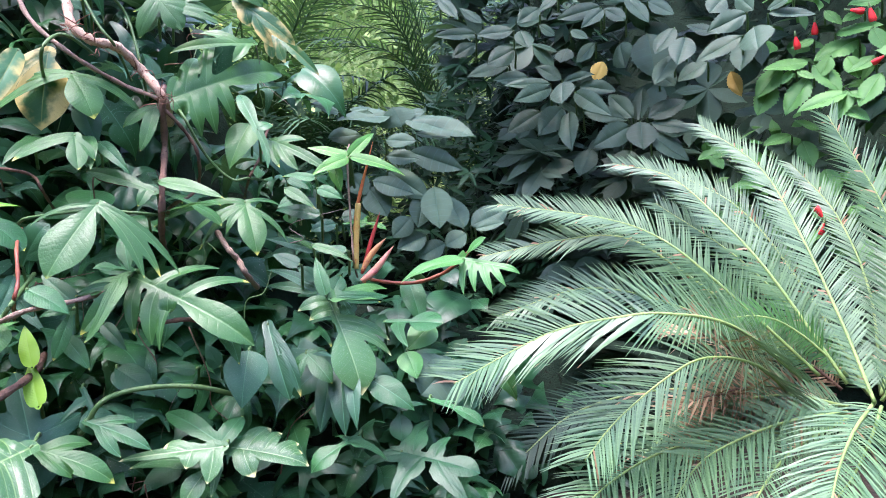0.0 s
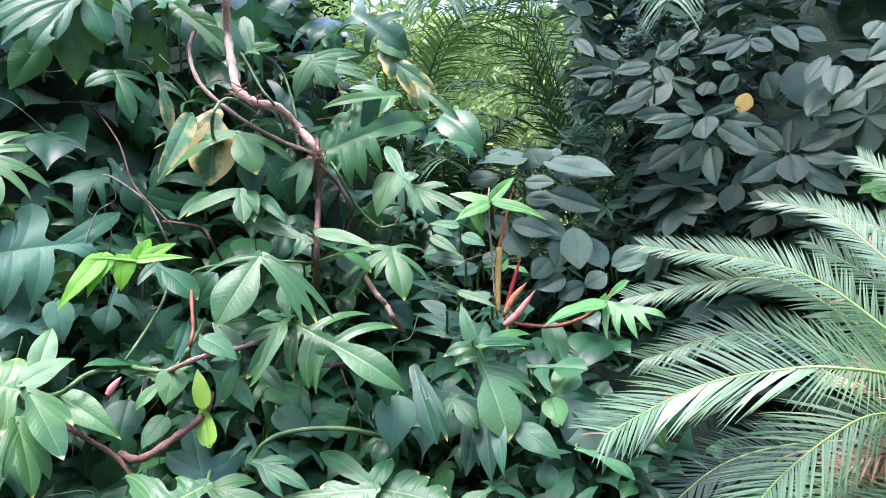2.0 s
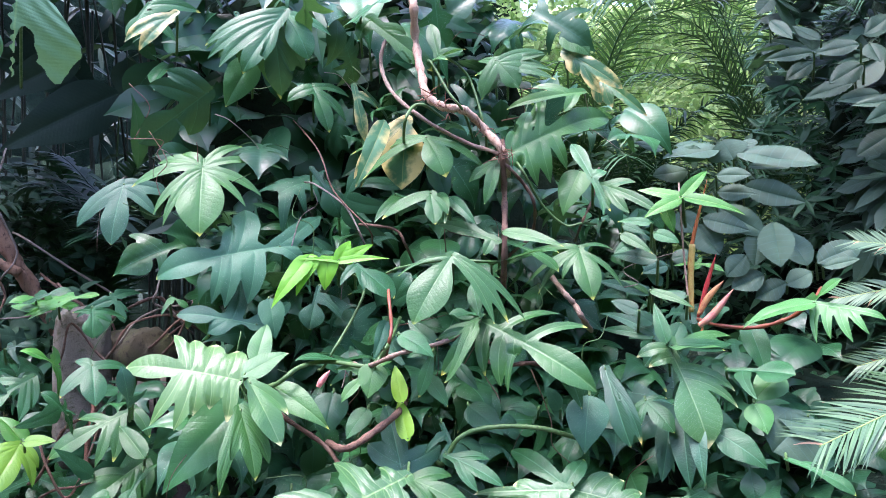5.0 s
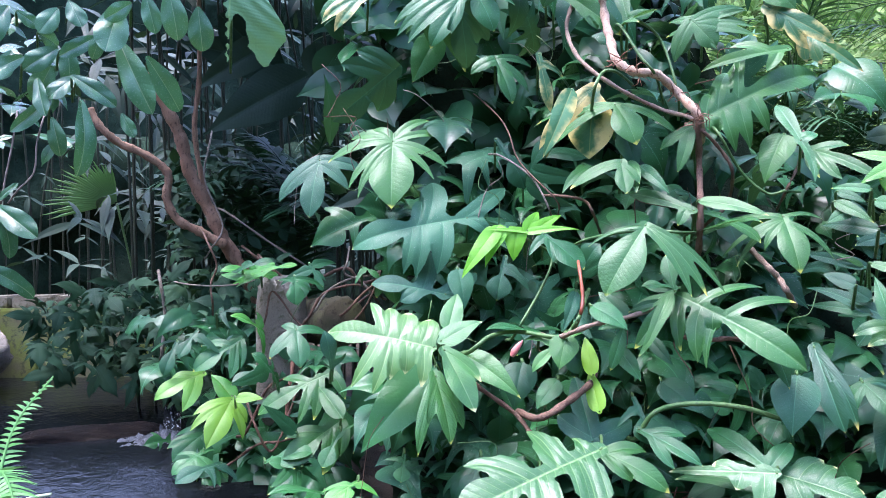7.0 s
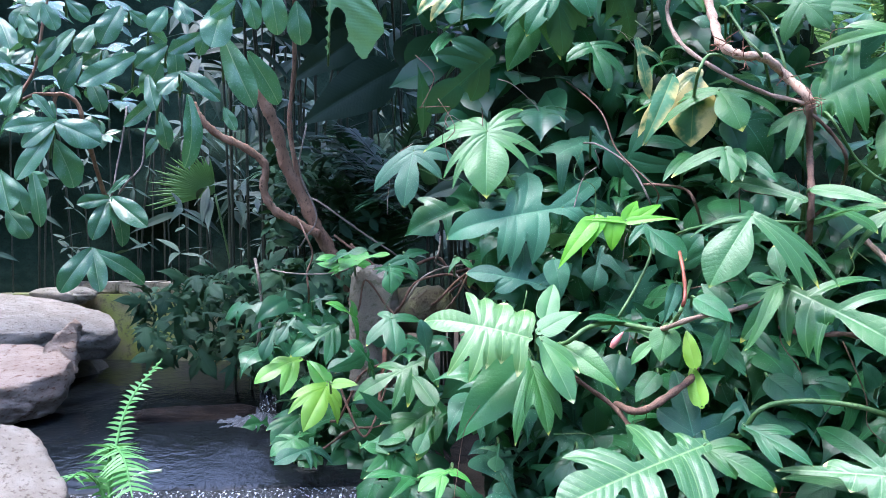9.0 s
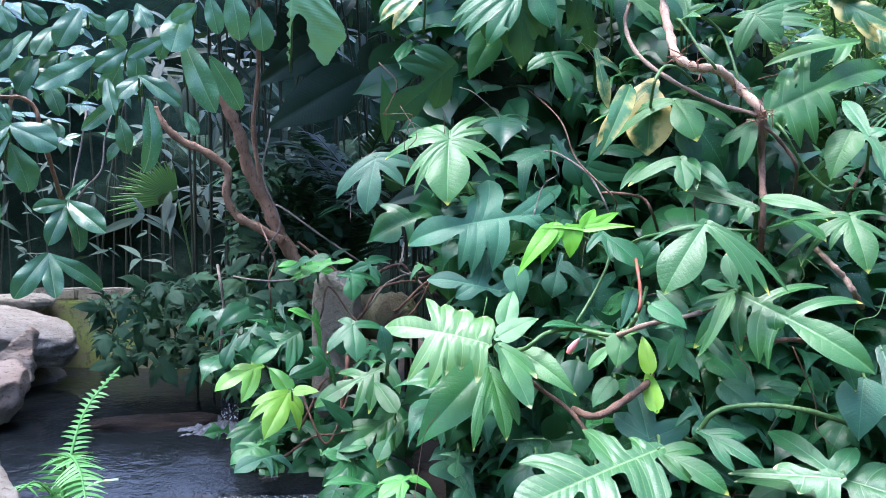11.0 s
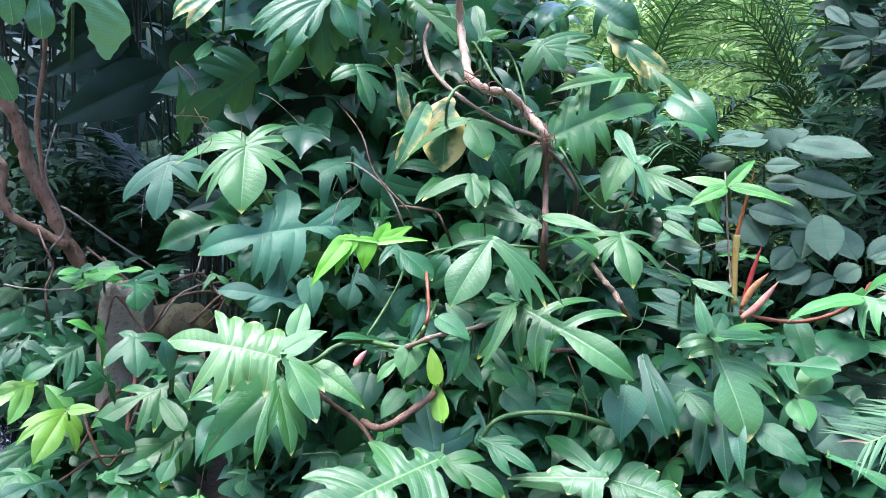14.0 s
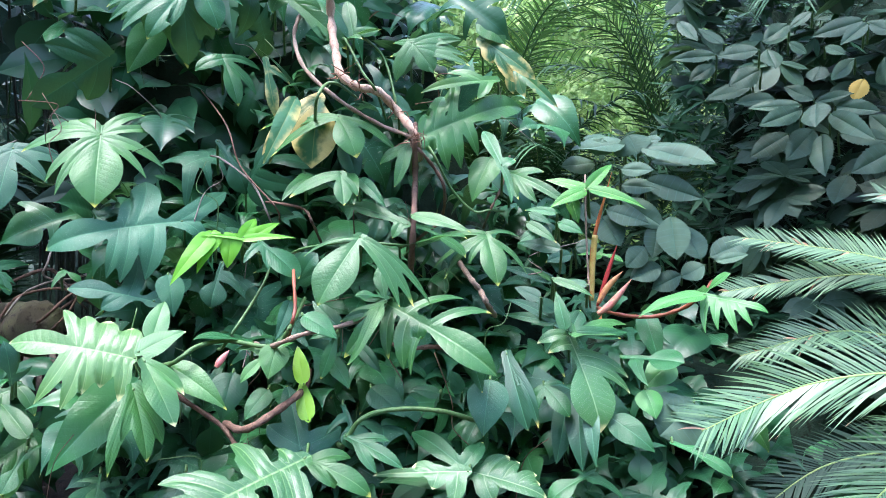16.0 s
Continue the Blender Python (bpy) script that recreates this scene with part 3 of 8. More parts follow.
def stalk(top, parent, base, along, size, mat, back=0.9):
    """The leaf's stalk, running from its foot back and down into the plant."""
    b, a = Vector(base), Vector(along)
    away = Vector((b.x + 0.11, b.y + 0.045, 0)).normalized()
    line = [b, b - a * 0.02 * size + away * 0.06 * size, b - a * 0.03 * size + away * 0.5 * size - Vector((0, 0, 0.06 * size)), b + away * 1.3 * back * size - Vector((0, 0, 0.45 * size))]
    inv = parent.matrix_basis.inverted() @ Matrix.Translation(top.location).inverted()
    pts = smooth_line(line, 5)
    rad = np.linspace(0.0030, 0.0045, len(pts))
    v, f = tube(pts, rad, 6)
    me = mesh_of("petiole", [inv @ Vector(q) for q in v], f, mat)
    part("petiole", me, parent)


def phil(base, along, normal, size, lobes, m=None, w=0.3, sm=0.45, sinus=0.35, neck=0.06, p=0.0):
    COUNT[0] += 1
    r = np.random.default_rng(COUNT[0])
    top = banana if m is TORN else waterside if base[0] < -1.95 and base[2] < 1.7 else philodendron
    shape = lobed(lobes, w, sm, sinus, neck, p, arch=r.uniform(0.02, 0.12), droop=r.uniform(0.1, 0.35), fold=r.uniform(0.05, 0.3), wave=r.uniform(0.004, 0.014), curl=r.uniform(0.02, 0.12), twist=r.normal(0, 0.1), res=84 if size > 0.16 else 56, swell=(r.uniform(1.0, 1.2), r.uniform(0.85, 1.0)) if lobes else (r.uniform(0.5, 0.6), r.uniform(0.9, 1.1)))
    pts, faces, uvs, reach = shape
    pose_m = frame_of(base, along, normal, size)
    leaf = child("leaf", mesh_of("leaf", pts, faces, m, uvs, reach), top, pose_m)
    note([pose_m @ Vector(q) for q in pts[::9]], 0.08)
    stalk(top, leaf, base, along, max(size, 0.16), GREEN)
    return leaf


def vine(points, r=0.006, m=None):
    COUNT[0] += 1
    away = Vector((points[0][0] + 0.11, points[0][1] + 0.045, 0)).normalized()
    ends = [Vector(points[k]) + away * 0.18 + (Vector(points[k]) - Vector(points[j])).normalized() * 0.06 for k, j in ((0, 1), (-1, -2))]
    line = smooth_line([ends[0], *points, ends[1]], 7)
    top = waterside if points[0][0] < -2.0 else philodendron
    radii = r * (1 + 0.15 * np.sin(np.arange(len(line)) * 1.7) * (0.3 if m is GREEN else 1)) 
    pts, faces = tube(line, radii, 8, 0.12 if m is BARK else 0.04, COUNT[0])
    child("stem", mesh_of("stem", pts, faces, m), top, Matrix.Identity(4))


def spathe(points, r=0.012, m=None):
    """A long furled sheath, pointed at its end."""
    COUNT[0] += 1
    note(points, 0.12)
    line = smooth_line(points, 9)
    k = np.linspace(0, 1, len(line))
    radii = r * np.maximum(0.04, (0.55 + 1.1 * k) * (1 - k ** 2.2))
    pts, faces = tube(line, radii, 10, 0.03, COUNT[0])
    child("spathe", mesh_of("spathe", pts, faces, m), philodendron, Matrix.Identity(4), "furled reddish flower sheath")


def scatter_philodendron():
    """The smaller inner leaves that fill the plant behind its outer ones."""
    r = np.random.default_rng(21)
    kinds = []
    for k in range(9):
        lobes = []
        pairs = (0, 0, 2, 3, 2, 1, 4, 3, 2)[k]
        for side in (-1, 1):
            for j in range(pairs):
                a = radians(125 - 80 * j / max(pairs - 1, 1) + r.uniform(-10, 10)) if pairs > 1 else radians(100)
                far = r.uniform(0.4, 0.62)
                lobes.append((side * far * math.sin(a), 0.12 * (j + 1) + far * math.cos(a)))
        kinds.append(lobed(tuple(lobes), r.uniform(0.15, 0.25) if lobes else r.uniform(0.2, 0.3), 0.5, r.uniform(0.15, 0.35), arch=r.uniform(0.05, 0.25), droop=r.uniform(0.2, 0.6), fold=r.uniform(0.1, 0.4), curl=r.uniform(0.05, 0.25), res=22))
    mats = (DARK, MID, DARK, MID, BLUE, MID)
    singles = [[mesh_of("leaf", k[0], k[1], mat, k[2], k[3]) for k in kinds] for mat in mats]
    heaps = [Heap() for _ in range(3)]
    for i in range(4700):
        yaw, z = r.uniform(-16, 56), r.uniform(0.55, 2.5)
        if yaw < 4.5 and z > (1.0 if yaw < -4 else 1.44):
            continue
        if z > 1.72 and r.uniform() < (0.78 if yaw > 12 else 0.5):
            continue
        if yaw > 43 and z > 1.55:
            continue
        if yaw > 46 and z > 1.25:
            continue
        if yaw > 54.7 - 1.0 and 0.7 < z < 1.02:
            continue
        if yaw < 8 and z > 1.75:
            continue
        if yaw > 34 and z > 1.7 and r.uniform() < 0.8:
            continue
        if z > 2.1 and yaw < 14:
            continue
        foot = polar(yaw, mound(yaw, z) + r.uniform(0.06, 0.65) + (0.3 if yaw < 3 and z < 1.2 else 0.0), z)
        rise = math.degrees(math.atan2(foot.z - 1.55, math.hypot(foot.x + 0.11, foot.y + 0.045)))
        if hides(foot) or (39.5 < yaw < 50.2 and -7.7 < rise < 1.1):
            continue
        along, face = turned(-Vector((foot.x + 0.11, foot.y + 0.045, 0)), 0.55, 0.55, r)
        m = frame_of(foot, along, face, r.uniform(0.12, 0.26))
        pick = int(r.integers(9))
        if i < 150:
            child("leaf", singles[int(r.integers(6))][pick], philodendron if yaw < 48 else waterside, m)
        else:
            # mostly the dark copy at both ends, to imitate shade there
            heaps[int(r.choice([0, 0, 1, 1, 2] if 4 < yaw < 42 else [0, 0, 0, 0, 1]))].leaf(kinds[pick], m, r.uniform())
    for heap, mat in zip(heaps, (DARK, MID, BLUE)):
        ob = child("inner_leaves", heap.mesh("inner_leaves", mat), philodendron, Matrix.Identity(4))
        tagged(ob, kind="stuff")


ROLLED = G("philodendron_leaf_unrolling", (0.20, 0.52, 0.03), (0.30, 0.60, 0.06), (0.36, 0.6, 0.12), tip=(0.55, 0.66, 0.28), tips=0.3, trans=0.35, veins=16.0, vein_mix=0.04, pleats=0.12)

# outer leaves
phil((-0.928, 1.687, 1.205), (-0.345, 0.313, 0.885), (0.250, -0.878, 0.408), 0.102, (), m=ROLLED, w=0.19, sm=0.00, neck=0.061)
phil((-0.904, 1.668, 1.119), (-0.416, 0.433, 0.800), (0.135, -0.840, 0.525), 0.115, (), m=ROLLED, w=0.18, sm=0.00, neck=0.071)
phil((-0.381, 2.310, 1.454), (-0.969, 0.098, 0.229), (0.054, -0.814, 0.578), 0.181, (), m=BLUE, w=0.11, sm=0.00, neck=0.033)
phil((-0.336, 2.318, 1.537), (-0.897, -0.353, -0.265), (0.156, -0.816, 0.557), 0.079, (), m=BLUE, w=0.27, sm=0.00, neck=0.105)
phil((-0.354, 2.315, 1.483), (-0.688, -0.026, 0.725), (0.326, -0.904, 0.277), 0.077, (), m=BLUE, w=0.20, sm=0.00, neck=0.107)
phil((-0.313, 2.113, 1.329), (-0.887, 0.248, 0.390), (0.090, -0.735, 0.672), 0.226, (), m=BLUE, w=0.09, sm=0.10, neck=0.024)
phil((-0.298, 1.896, 1.351), (-0.301, 0.432, 0.850), (-0.014, -0.893, 0.449), 0.114, (), m=MID, w=0.15, sm=0.00, neck=0.043)
phil((-0.338, 1.951, 1.476), (0.908, -0.292, -0.301), (-0.036, -0.770, 0.638), 0.117, (), m=BRIGHT, w=0.10, sm=0.00, neck=0.043)
phil((-0.288, 1.912, 1.341), (0.269, 0.642, 0.718), (0.200, -0.767, 0.610), 0.081, ((1.63, 1.24, 0.05, 0.195), (1.51, 0.80, 0.05, 0.122),), m=MID, w=0.27, sm=0.10, neck=0.085)
phil((-0.392, 2.308, 1.456), (-0.887, -0.032, 0.460), (0.347, -0.702, 0.622), 0.095, (), m=BRIGHT, w=0.09, sm=0.00, neck=0.050)
phil((-0.372, 1.930, 1.426), (-0.930, 0.083, 0.359), (0.157, -0.792, 0.590), 0.073, (), m=DARK, w=0.27, sm=0.00, neck=0.068)
phil((-0.256, 1.970, 1.461), (-0.961, 0.257, 0.098), (-0.138, -0.761, 0.634), 0.070, (), m=DARK, w=0.22, sm=0.00, neck=0.072)
phil((-0.355, 2.109, 1.342), (-0.978, 0.178, 0.108), (-0.063, -0.747, 0.662), 0.154, (), m=MID, w=0.11, sm=0.00, neck=0.035)
phil((-0.356, 2.113, 1.379), (-0.856, -0.004, 0.518), (0.354, -0.735, 0.579), 0.066, (), m=DARK, w=0.33, sm=0.00, neck=0.082)
phil((-0.332, 2.478, 1.558), (0.958, 0.237, 0.160), (0.112, -0.825, 0.553), 0.082, (), m=DARK, w=0.35, sm=0.00, neck=0.077)
phil((-0.329, 1.987, 1.556), (-0.938, 0.319, 0.137), (-0.203, -0.824, 0.529), 0.138, (), m=DARK, w=0.15, sm=0.00, neck=0.037)
phil((-0.345, 2.008, 1.653), (-0.986, 0.130, 0.108), (-0.040, -0.802, 0.596), 0.089, (), m=MID, w=0.14, sm=0.00, neck=0.058)
phil((-0.417, 1.989, 1.625), (0.800, -0.381, -0.464), (-0.102, -0.848, 0.520), 0.105, (), m=BRIGHT, w=0.14, sm=0.00, neck=0.049)
phil((-0.412, 1.998, 1.650), (0.904, -0.157, -0.397), (0.084, -0.846, 0.526), 0.067, (), m=MID, w=0.16, sm=0.00, neck=0.078)
phil((-0.387, 1.987, 1.605), (-0.749, -0.444, -0.492), (0.138, -0.830, 0.540), 0.062, (), m=MID, w=0.28, sm=0.00, neck=0.099)
phil((-0.332, 2.001, 1.626), (0.906, -0.227, -0.356), (-0.003, -0.847, 0.531), 0.070, (), m=MID, w=0.25, sm=0.00, neck=0.089)
phil((-1.196, 1.675, 1.574), (-0.360, -0.529, -0.769), (0.357, -0.839, 0.410), 0.164, (), m=LIME, w=0.13, sm=0.00, neck=0.093)
phil((-1.185, 1.682, 1.573), (-0.299, -0.321, -0.898), (0.277, -0.930, 0.240), 0.109, (), m=LIME, w=0.14, sm=0.00, neck=0.159)
phil((-1.150, 1.703, 1.571), (0.003, -0.210, -0.978), (0.464, -0.866, 0.188), 0.083, (), m=LIME, w=0.25, sm=0.00, neck=0.282)
phil((-1.125, 1.717, 1.569), (-0.832, -0.552, 0.052), (0.486, -0.680, 0.549), 0.111, (), m=LIME, w=0.04, sm=0.00, neck=0.073)
phil((-1.126, 1.716, 1.568), (0.216, 0.613, 0.760), (0.650, -0.671, 0.357), 0.073, (), m=LIME, w=0.24, sm=0.00, neck=0.111)
phil((-1.110, 1.725, 1.568), (0.623, 0.606, 0.494), (0.483, -0.796, 0.365), 0.093, (), m=LIME, w=0.15, sm=0.00, neck=0.143)
phil((-1.123, 1.717, 1.565), (0.901, 0.431, 0.051), (0.335, -0.766, 0.549), 0.137, (), m=LIME, w=0.07, sm=0.00, neck=0.060)
phil((-0.851, 1.719, 1.348), (-0.784, 0.195, 0.589), (0.199, -0.820, 0.536), 0.106, (), m=MID, w=0.21, sm=0.00, neck=0.064)
phil((-0.870, 1.757, 1.325), (-0.079, -0.555, -0.828), (0.477, -0.751, 0.457), 0.125, ((0.49, 0.27, 0.03, 0.079),), m=MID, w=0.14, sm=0.10, neck=0.039)
phil((-0.762, 1.814, 1.400), (-0.284, -0.710, -0.644), (0.545, -0.672, 0.501), 0.183, ((0.35, 0.63, 0.20, 0.054),), m=BRIGHT, w=0.12, sm=0.15, neck=0.032)
phil((-0.887, 1.753, 1.264), (0.672, -0.204, -0.712), (0.376, -0.734, 0.566), 0.101, (), m=MID, w=0.21, sm=0.00, neck=0.059)
phil((-0.830, 1.828, 1.283), (0.717, -0.257, -0.648), (0.101, -0.881, 0.462), 0.091, (), m=DARK, w=0.18, sm=0.00, neck=0.067)
phil((-0.765, 1.828, 1.411), (-0.321, 0.364, 0.875), (0.128, -0.898, 0.420), 0.106, ((-0.67, 0.38, 0.05, 0.113),), m=MID, w=0.20, sm=0.15, neck=0.056)
phil((-0.991, 1.729, 1.406), (-0.045, -0.574, -0.818), (0.653, -0.636, 0.411), 0.115, (), m=BLUE, w=0.15, sm=0.00, neck=0.043)
phil((-1.591, 1.736, 1.850), (0.312, -0.461, -0.831), (0.421, -0.717, 0.556), 0.238, ((0.56, 0.65, 0.02, 0.062), (0.43, 0.83, 0.06, 0.058), (0.88, 0.11, 0.00, 0.098), (0.58, -0.21, 0.00, 0.098), (0.29, -0.32, 0.00, 0.089), (-0.46, -0.47, 0.00, 0.075), (-0.97, -0.18, 0.00, 0.062), (-0.70, 0.35, 0.04, 0.075), (-0.52, 0.56, 0.08, 0.058),), m=BRIGHT, w=0.28, sm=0.08, neck=0.040)
phil((-1.925, 1.764, 1.819), (0.146, -0.414, -0.899), (0.446, -0.783, 0.433), 0.209, ((0.55, 0.73, 0.02, 0.156), (-0.52, 0.44, 0.06, 0.100), (-0.66, 0.03, 0.00, 0.145),), m=BLUE, w=0.19, sm=0.10, neck=0.045)
phil((-1.368, 1.796, 1.611), (-0.765, -0.616, -0.190), (0.443, -0.716, 0.539), 0.350, ((0.53, 0.19, 0.34, 0.127), (0.34, 0.33, 0.42, 0.075), (0.37, -0.44, 0.02, 0.081), (-0.17, -0.17, 0.00, 0.075), (-0.35, 0.62, 0.46, 0.063), (-0.41, 0.53, 0.38, 0.075), (-0.42, 0.35, 0.20, 0.092),), m=BLUE, w=0.13, sm=0.46, neck=0.029)
phil((-1.392, 1.712, 1.391), (-0.820, -0.537, 0.195), (0.535, -0.600, 0.595), 0.216, ((0.82, 0.37, 0.30, 0.128), (0.62, -0.38, 0.02, 0.119), (-0.21, 0.57, 0.35, 0.137),), m=BLUE, w=0.13, sm=0.45, neck=0.046)
phil((-0.768, 2.083, 1.873), (0.661, 0.653, 0.370), (0.450, -0.739, 0.501), 0.416, ((0.28, 0.38, 0.40, 0.049), (0.32, 0.21, 0.30, 0.054), (0.30, 0.11, 0.18, 0.051), (0.13, 0.07, 0.05, 0.059), (-0.43, 0.69, 0.30, 0.037), (-0.28, 0.43, 0.14, 0.059), (-0.17, 0.23, 0.05, 0.049),), m=BRIGHT, w=0.10, sm=0.42, neck=0.049)
phil((-0.964, 1.954, 1.920), (0.537, -0.307, -0.786), (0.354, -0.763, 0.540), 0.145, ((1.46, 0.10, 0.00, 0.117), (1.44, -0.85, 0.00, 0.069), (0.81, -0.35, 0.00, 0.096), (-0.97, 0.96, 0.02, 0.110),), m=BRIGHT, w=0.30, sm=0.08, neck=0.069)
phil((-1.040, 1.981, 1.981), (-0.017, -0.157, -0.987), (0.309, -0.940, 0.144), 0.209, ((0.73, 0.84, 0.00, 0.118), (0.62, 0.97, 0.00, 0.098),), m=YEL, w=0.32, sm=0.05, neck=0.069)
phil((-1.305, 1.526, 1.267), (-0.925, -0.349, 0.147), (0.355, -0.664, 0.658), 0.305, ((0.37, 0.70, 0.44, 0.053), (0.35, 0.51, 0.40, 0.089), (0.35, 0.33, 0.30, 0.113), (0.32, 0.13, 0.10, 0.113), (-0.47, 0.61, 0.46, 0.071), (-0.50, 0.40, 0.38, 0.077), (-0.35, 0.29, 0.36, 0.101), (-0.27, 0.18, 0.24, 0.089), (-0.35, 0.02, 0.08, 0.065),), m=PALE, w=0.11, sm=0.44, neck=0.038)
phil((-1.209, 1.441, 1.276), (0.637, -0.209, -0.742), (0.560, -0.537, 0.631), 0.173, ((-0.29, 0.62, 0.02, 0.107),), m=PALE2, w=0.18, sm=0.10, neck=0.098)
phil((-1.232, 1.433, 1.211), (0.480, -0.299, -0.825), (0.694, -0.446, 0.565), 0.169, ((-0.23, 0.82, 0.15, 0.121), (0.50, 1.09, 0.08, 0.101), (0.30, 0.71, 0.08, 0.121),), m=BRIGHT, w=0.13, sm=0.20, neck=0.131)
phil((-1.406, 1.675, 1.184), (-0.261, -0.747, -0.612), (0.550, -0.636, 0.542), 0.311, (), m=MID, w=0.23, sm=0.00, neck=0.025)
phil((-1.209, 1.537, 1.253), (0.892, -0.080, -0.445), (0.263, -0.708, 0.656), 0.183, (), m=BRIGHT, w=0.19, sm=0.00, neck=0.038)
phil((-0.773, 1.867, 1.397), (0.889, -0.224, -0.400), (0.105, -0.750, 0.653), 0.360, ((-0.41, 0.42, 0.18, 0.041), (-0.41, 0.67, 0.40, 0.043), (0.33, 0.42, 0.22, 0.061), (0.33, 0.28, 0.06, 0.051), (0.35, 0.50, 0.36, 0.025), (0.12, 0.40, 0.32, 0.056),), m=BRIGHT, w=0.11, sm=0.42, neck=0.030)
phil((-0.300, 1.976, 1.329), (0.390, -0.428, -0.815), (0.345, -0.753, 0.560), 0.268, ((0.31, 0.00, 0.02, 0.076), (0.24, 0.13, 0.12, 0.062), (-0.50, 0.52, 0.24, 0.072), (-0.45, 0.69, 0.34, 0.055),), m=PTIP, w=0.22, sm=0.36, neck=0.041)
phil((-0.928, 1.677, 1.039), (-0.471, 0.522, 0.711), (0.344, -0.634, 0.693), 0.200, ((-0.34, 0.46, 0.05, 0.152), (0.59, 0.28, 0.02, 0.152),), m=BLUE, w=0.15, sm=0.10, neck=0.107)
phil((-0.537, 1.815, 0.992), (-0.841, 0.444, 0.309), (-0.093, -0.682, 0.726), 0.214, ((0.44, 0.14, 0.03, 0.117), (-0.01, 0.48, 0.30, 0.092),), m=MID, w=0.12, sm=0.10, neck=0.067)
phil((-0.532, 1.837, 0.980), (0.983, -0.090, -0.160), (0.060, -0.667, 0.743), 0.208, ((-0.40, 0.40, 0.25, 0.146), (-0.36, 0.55, 0.45, 0.097), (-0.26, 0.80, 0.62, 0.088), (-0.14, 0.88, 0.75, 0.068), (0.29, 0.45, 0.20, 0.146),), m=PTIP, w=0.09, sm=0.55, neck=0.126)
phil((-0.518, 1.762, 1.002), (-0.990, -0.094, -0.103), (-0.012, -0.679, 0.734), 0.244, ((0.08, 0.58, 0.35, 0.088), (-0.18, 0.35, 0.30, 0.096), (-0.34, 0.15, 0.10, 0.104),), m=PTIP, w=0.04, sm=0.50, neck=0.056)
phil((-0.282, 2.257, 1.738), (-0.964, 0.134, 0.231), (0.048, -0.764, 0.644), 0.135, (), m=LIME4, w=0.13, sm=0.00, neck=0.051)
phil((-0.287, 2.256, 1.735), (-0.772, -0.471, -0.427), (0.168, -0.799, 0.577), 0.128, (), m=LIME4, w=0.17, sm=0.00, neck=0.054)
phil((-0.282, 2.256, 1.741), (0.530, 0.569, 0.628), (0.303, -0.819, 0.487), 0.132, (), m=LIME4, w=0.13, sm=0.00, neck=0.053)
phil((-0.273, 2.237, 1.735), (0.948, -0.105, -0.300), (0.107, -0.783, 0.613), 0.173, (), m=LIME4, w=0.11, sm=0.00, neck=0.040)
phil((-0.332, 2.273, 1.713), (0.311, -0.281, -0.908), (0.018, -0.953, 0.301), 0.085, (), m=LIME4, w=0.22, sm=0.00, neck=0.083)
phil((-1.704, 1.899, 2.117), (-0.741, -0.322, -0.590), (0.562, -0.777, -0.282), 0.278, ((0.45, 0.48, 0.12, 0.122), (-0.25, 0.49, 0.14, 0.141), (0.46, 0.23, 0.02, 0.122), (-0.02, 0.52, 0.30, 0.113),), m=DARK, w=0.17, sm=0.42, neck=0.066)
phil((-1.402, 1.832, 2.263), (-0.007, 0.213, -0.977), (0.627, -0.760, -0.170), 0.196, ((-0.40, 0.63, 0.10, 0.148), (-0.18, 0.68, 0.20, 0.173),), m=DARK, w=0.20, sm=0.20, neck=0.148)
phil((-0.823, 1.783, 1.575), (-0.263, -0.598, -0.757), (0.246, -0.801, 0.546), 0.217, ((-0.82, 0.55, 0.00, 0.070), (-0.95, 0.44, 0.00, 0.070), (-1.10, 0.28, 0.00, 0.053), (0.52, 0.48, 0.02, 0.029),), m=BRIGHT, w=0.25, sm=0.10, neck=0.049)
phil((-0.561, 2.125, 1.594), (0.332, -0.533, -0.779), (0.234, -0.753, 0.615), 0.178, ((1.38, -0.19, 0.00, 0.079), (0.97, 0.39, 0.06, 0.051), (0.81, 0.65, 0.06, 0.056), (0.39, 0.53, 0.08, 0.067), (-0.60, -0.00, 0.00, 0.045), (-0.52, 0.81, 0.10, 0.056),), m=BRIGHT, w=0.21, sm=0.12, neck=0.045)
phil((-0.752, 1.954, 1.615), (-0.949, 0.086, 0.304), (0.148, -0.729, 0.669), 0.198, ((-0.27, 0.09, 0.10, 0.086),), m=BRIGHT, w=0.11, sm=0.20, neck=0.067)
phil((-0.361, 1.978, 1.188), (0.662, -0.520, -0.540), (-0.029, -0.738, 0.675), 0.113, ((0.51, 0.05, 0.03, 0.115), (0.45, 0.40, 0.05, 0.099), (-0.45, 0.17, 0.00, 0.082),), m=MID, w=0.23, sm=0.10, neck=0.082)
phil((-1.375, 1.848, 2.317), (-0.214, -0.549, -0.808), (0.588, -0.733, 0.343), 0.244, ((0.61, 0.82, 0.05, 0.100), (0.29, 1.04, 0.20, 0.110), (-0.08, 0.82, 0.30, 0.090), (0.48, 0.98, 0.12, 0.100),), m=MID, w=0.12, sm=0.50, neck=0.080)
phil((-1.386, 1.871, 2.317), (0.477, 0.058, -0.877), (0.695, -0.635, 0.337), 0.161, ((-0.72, 0.58, 0.00, 0.123),), m=MID, w=0.26, sm=0.15, neck=0.061)
phil((-1.534, 1.900, 2.202), (-0.294, -0.381, -0.876), (0.599, -0.788, 0.142), 0.172, (), m=MID, w=0.29, sm=0.00, neck=0.029)
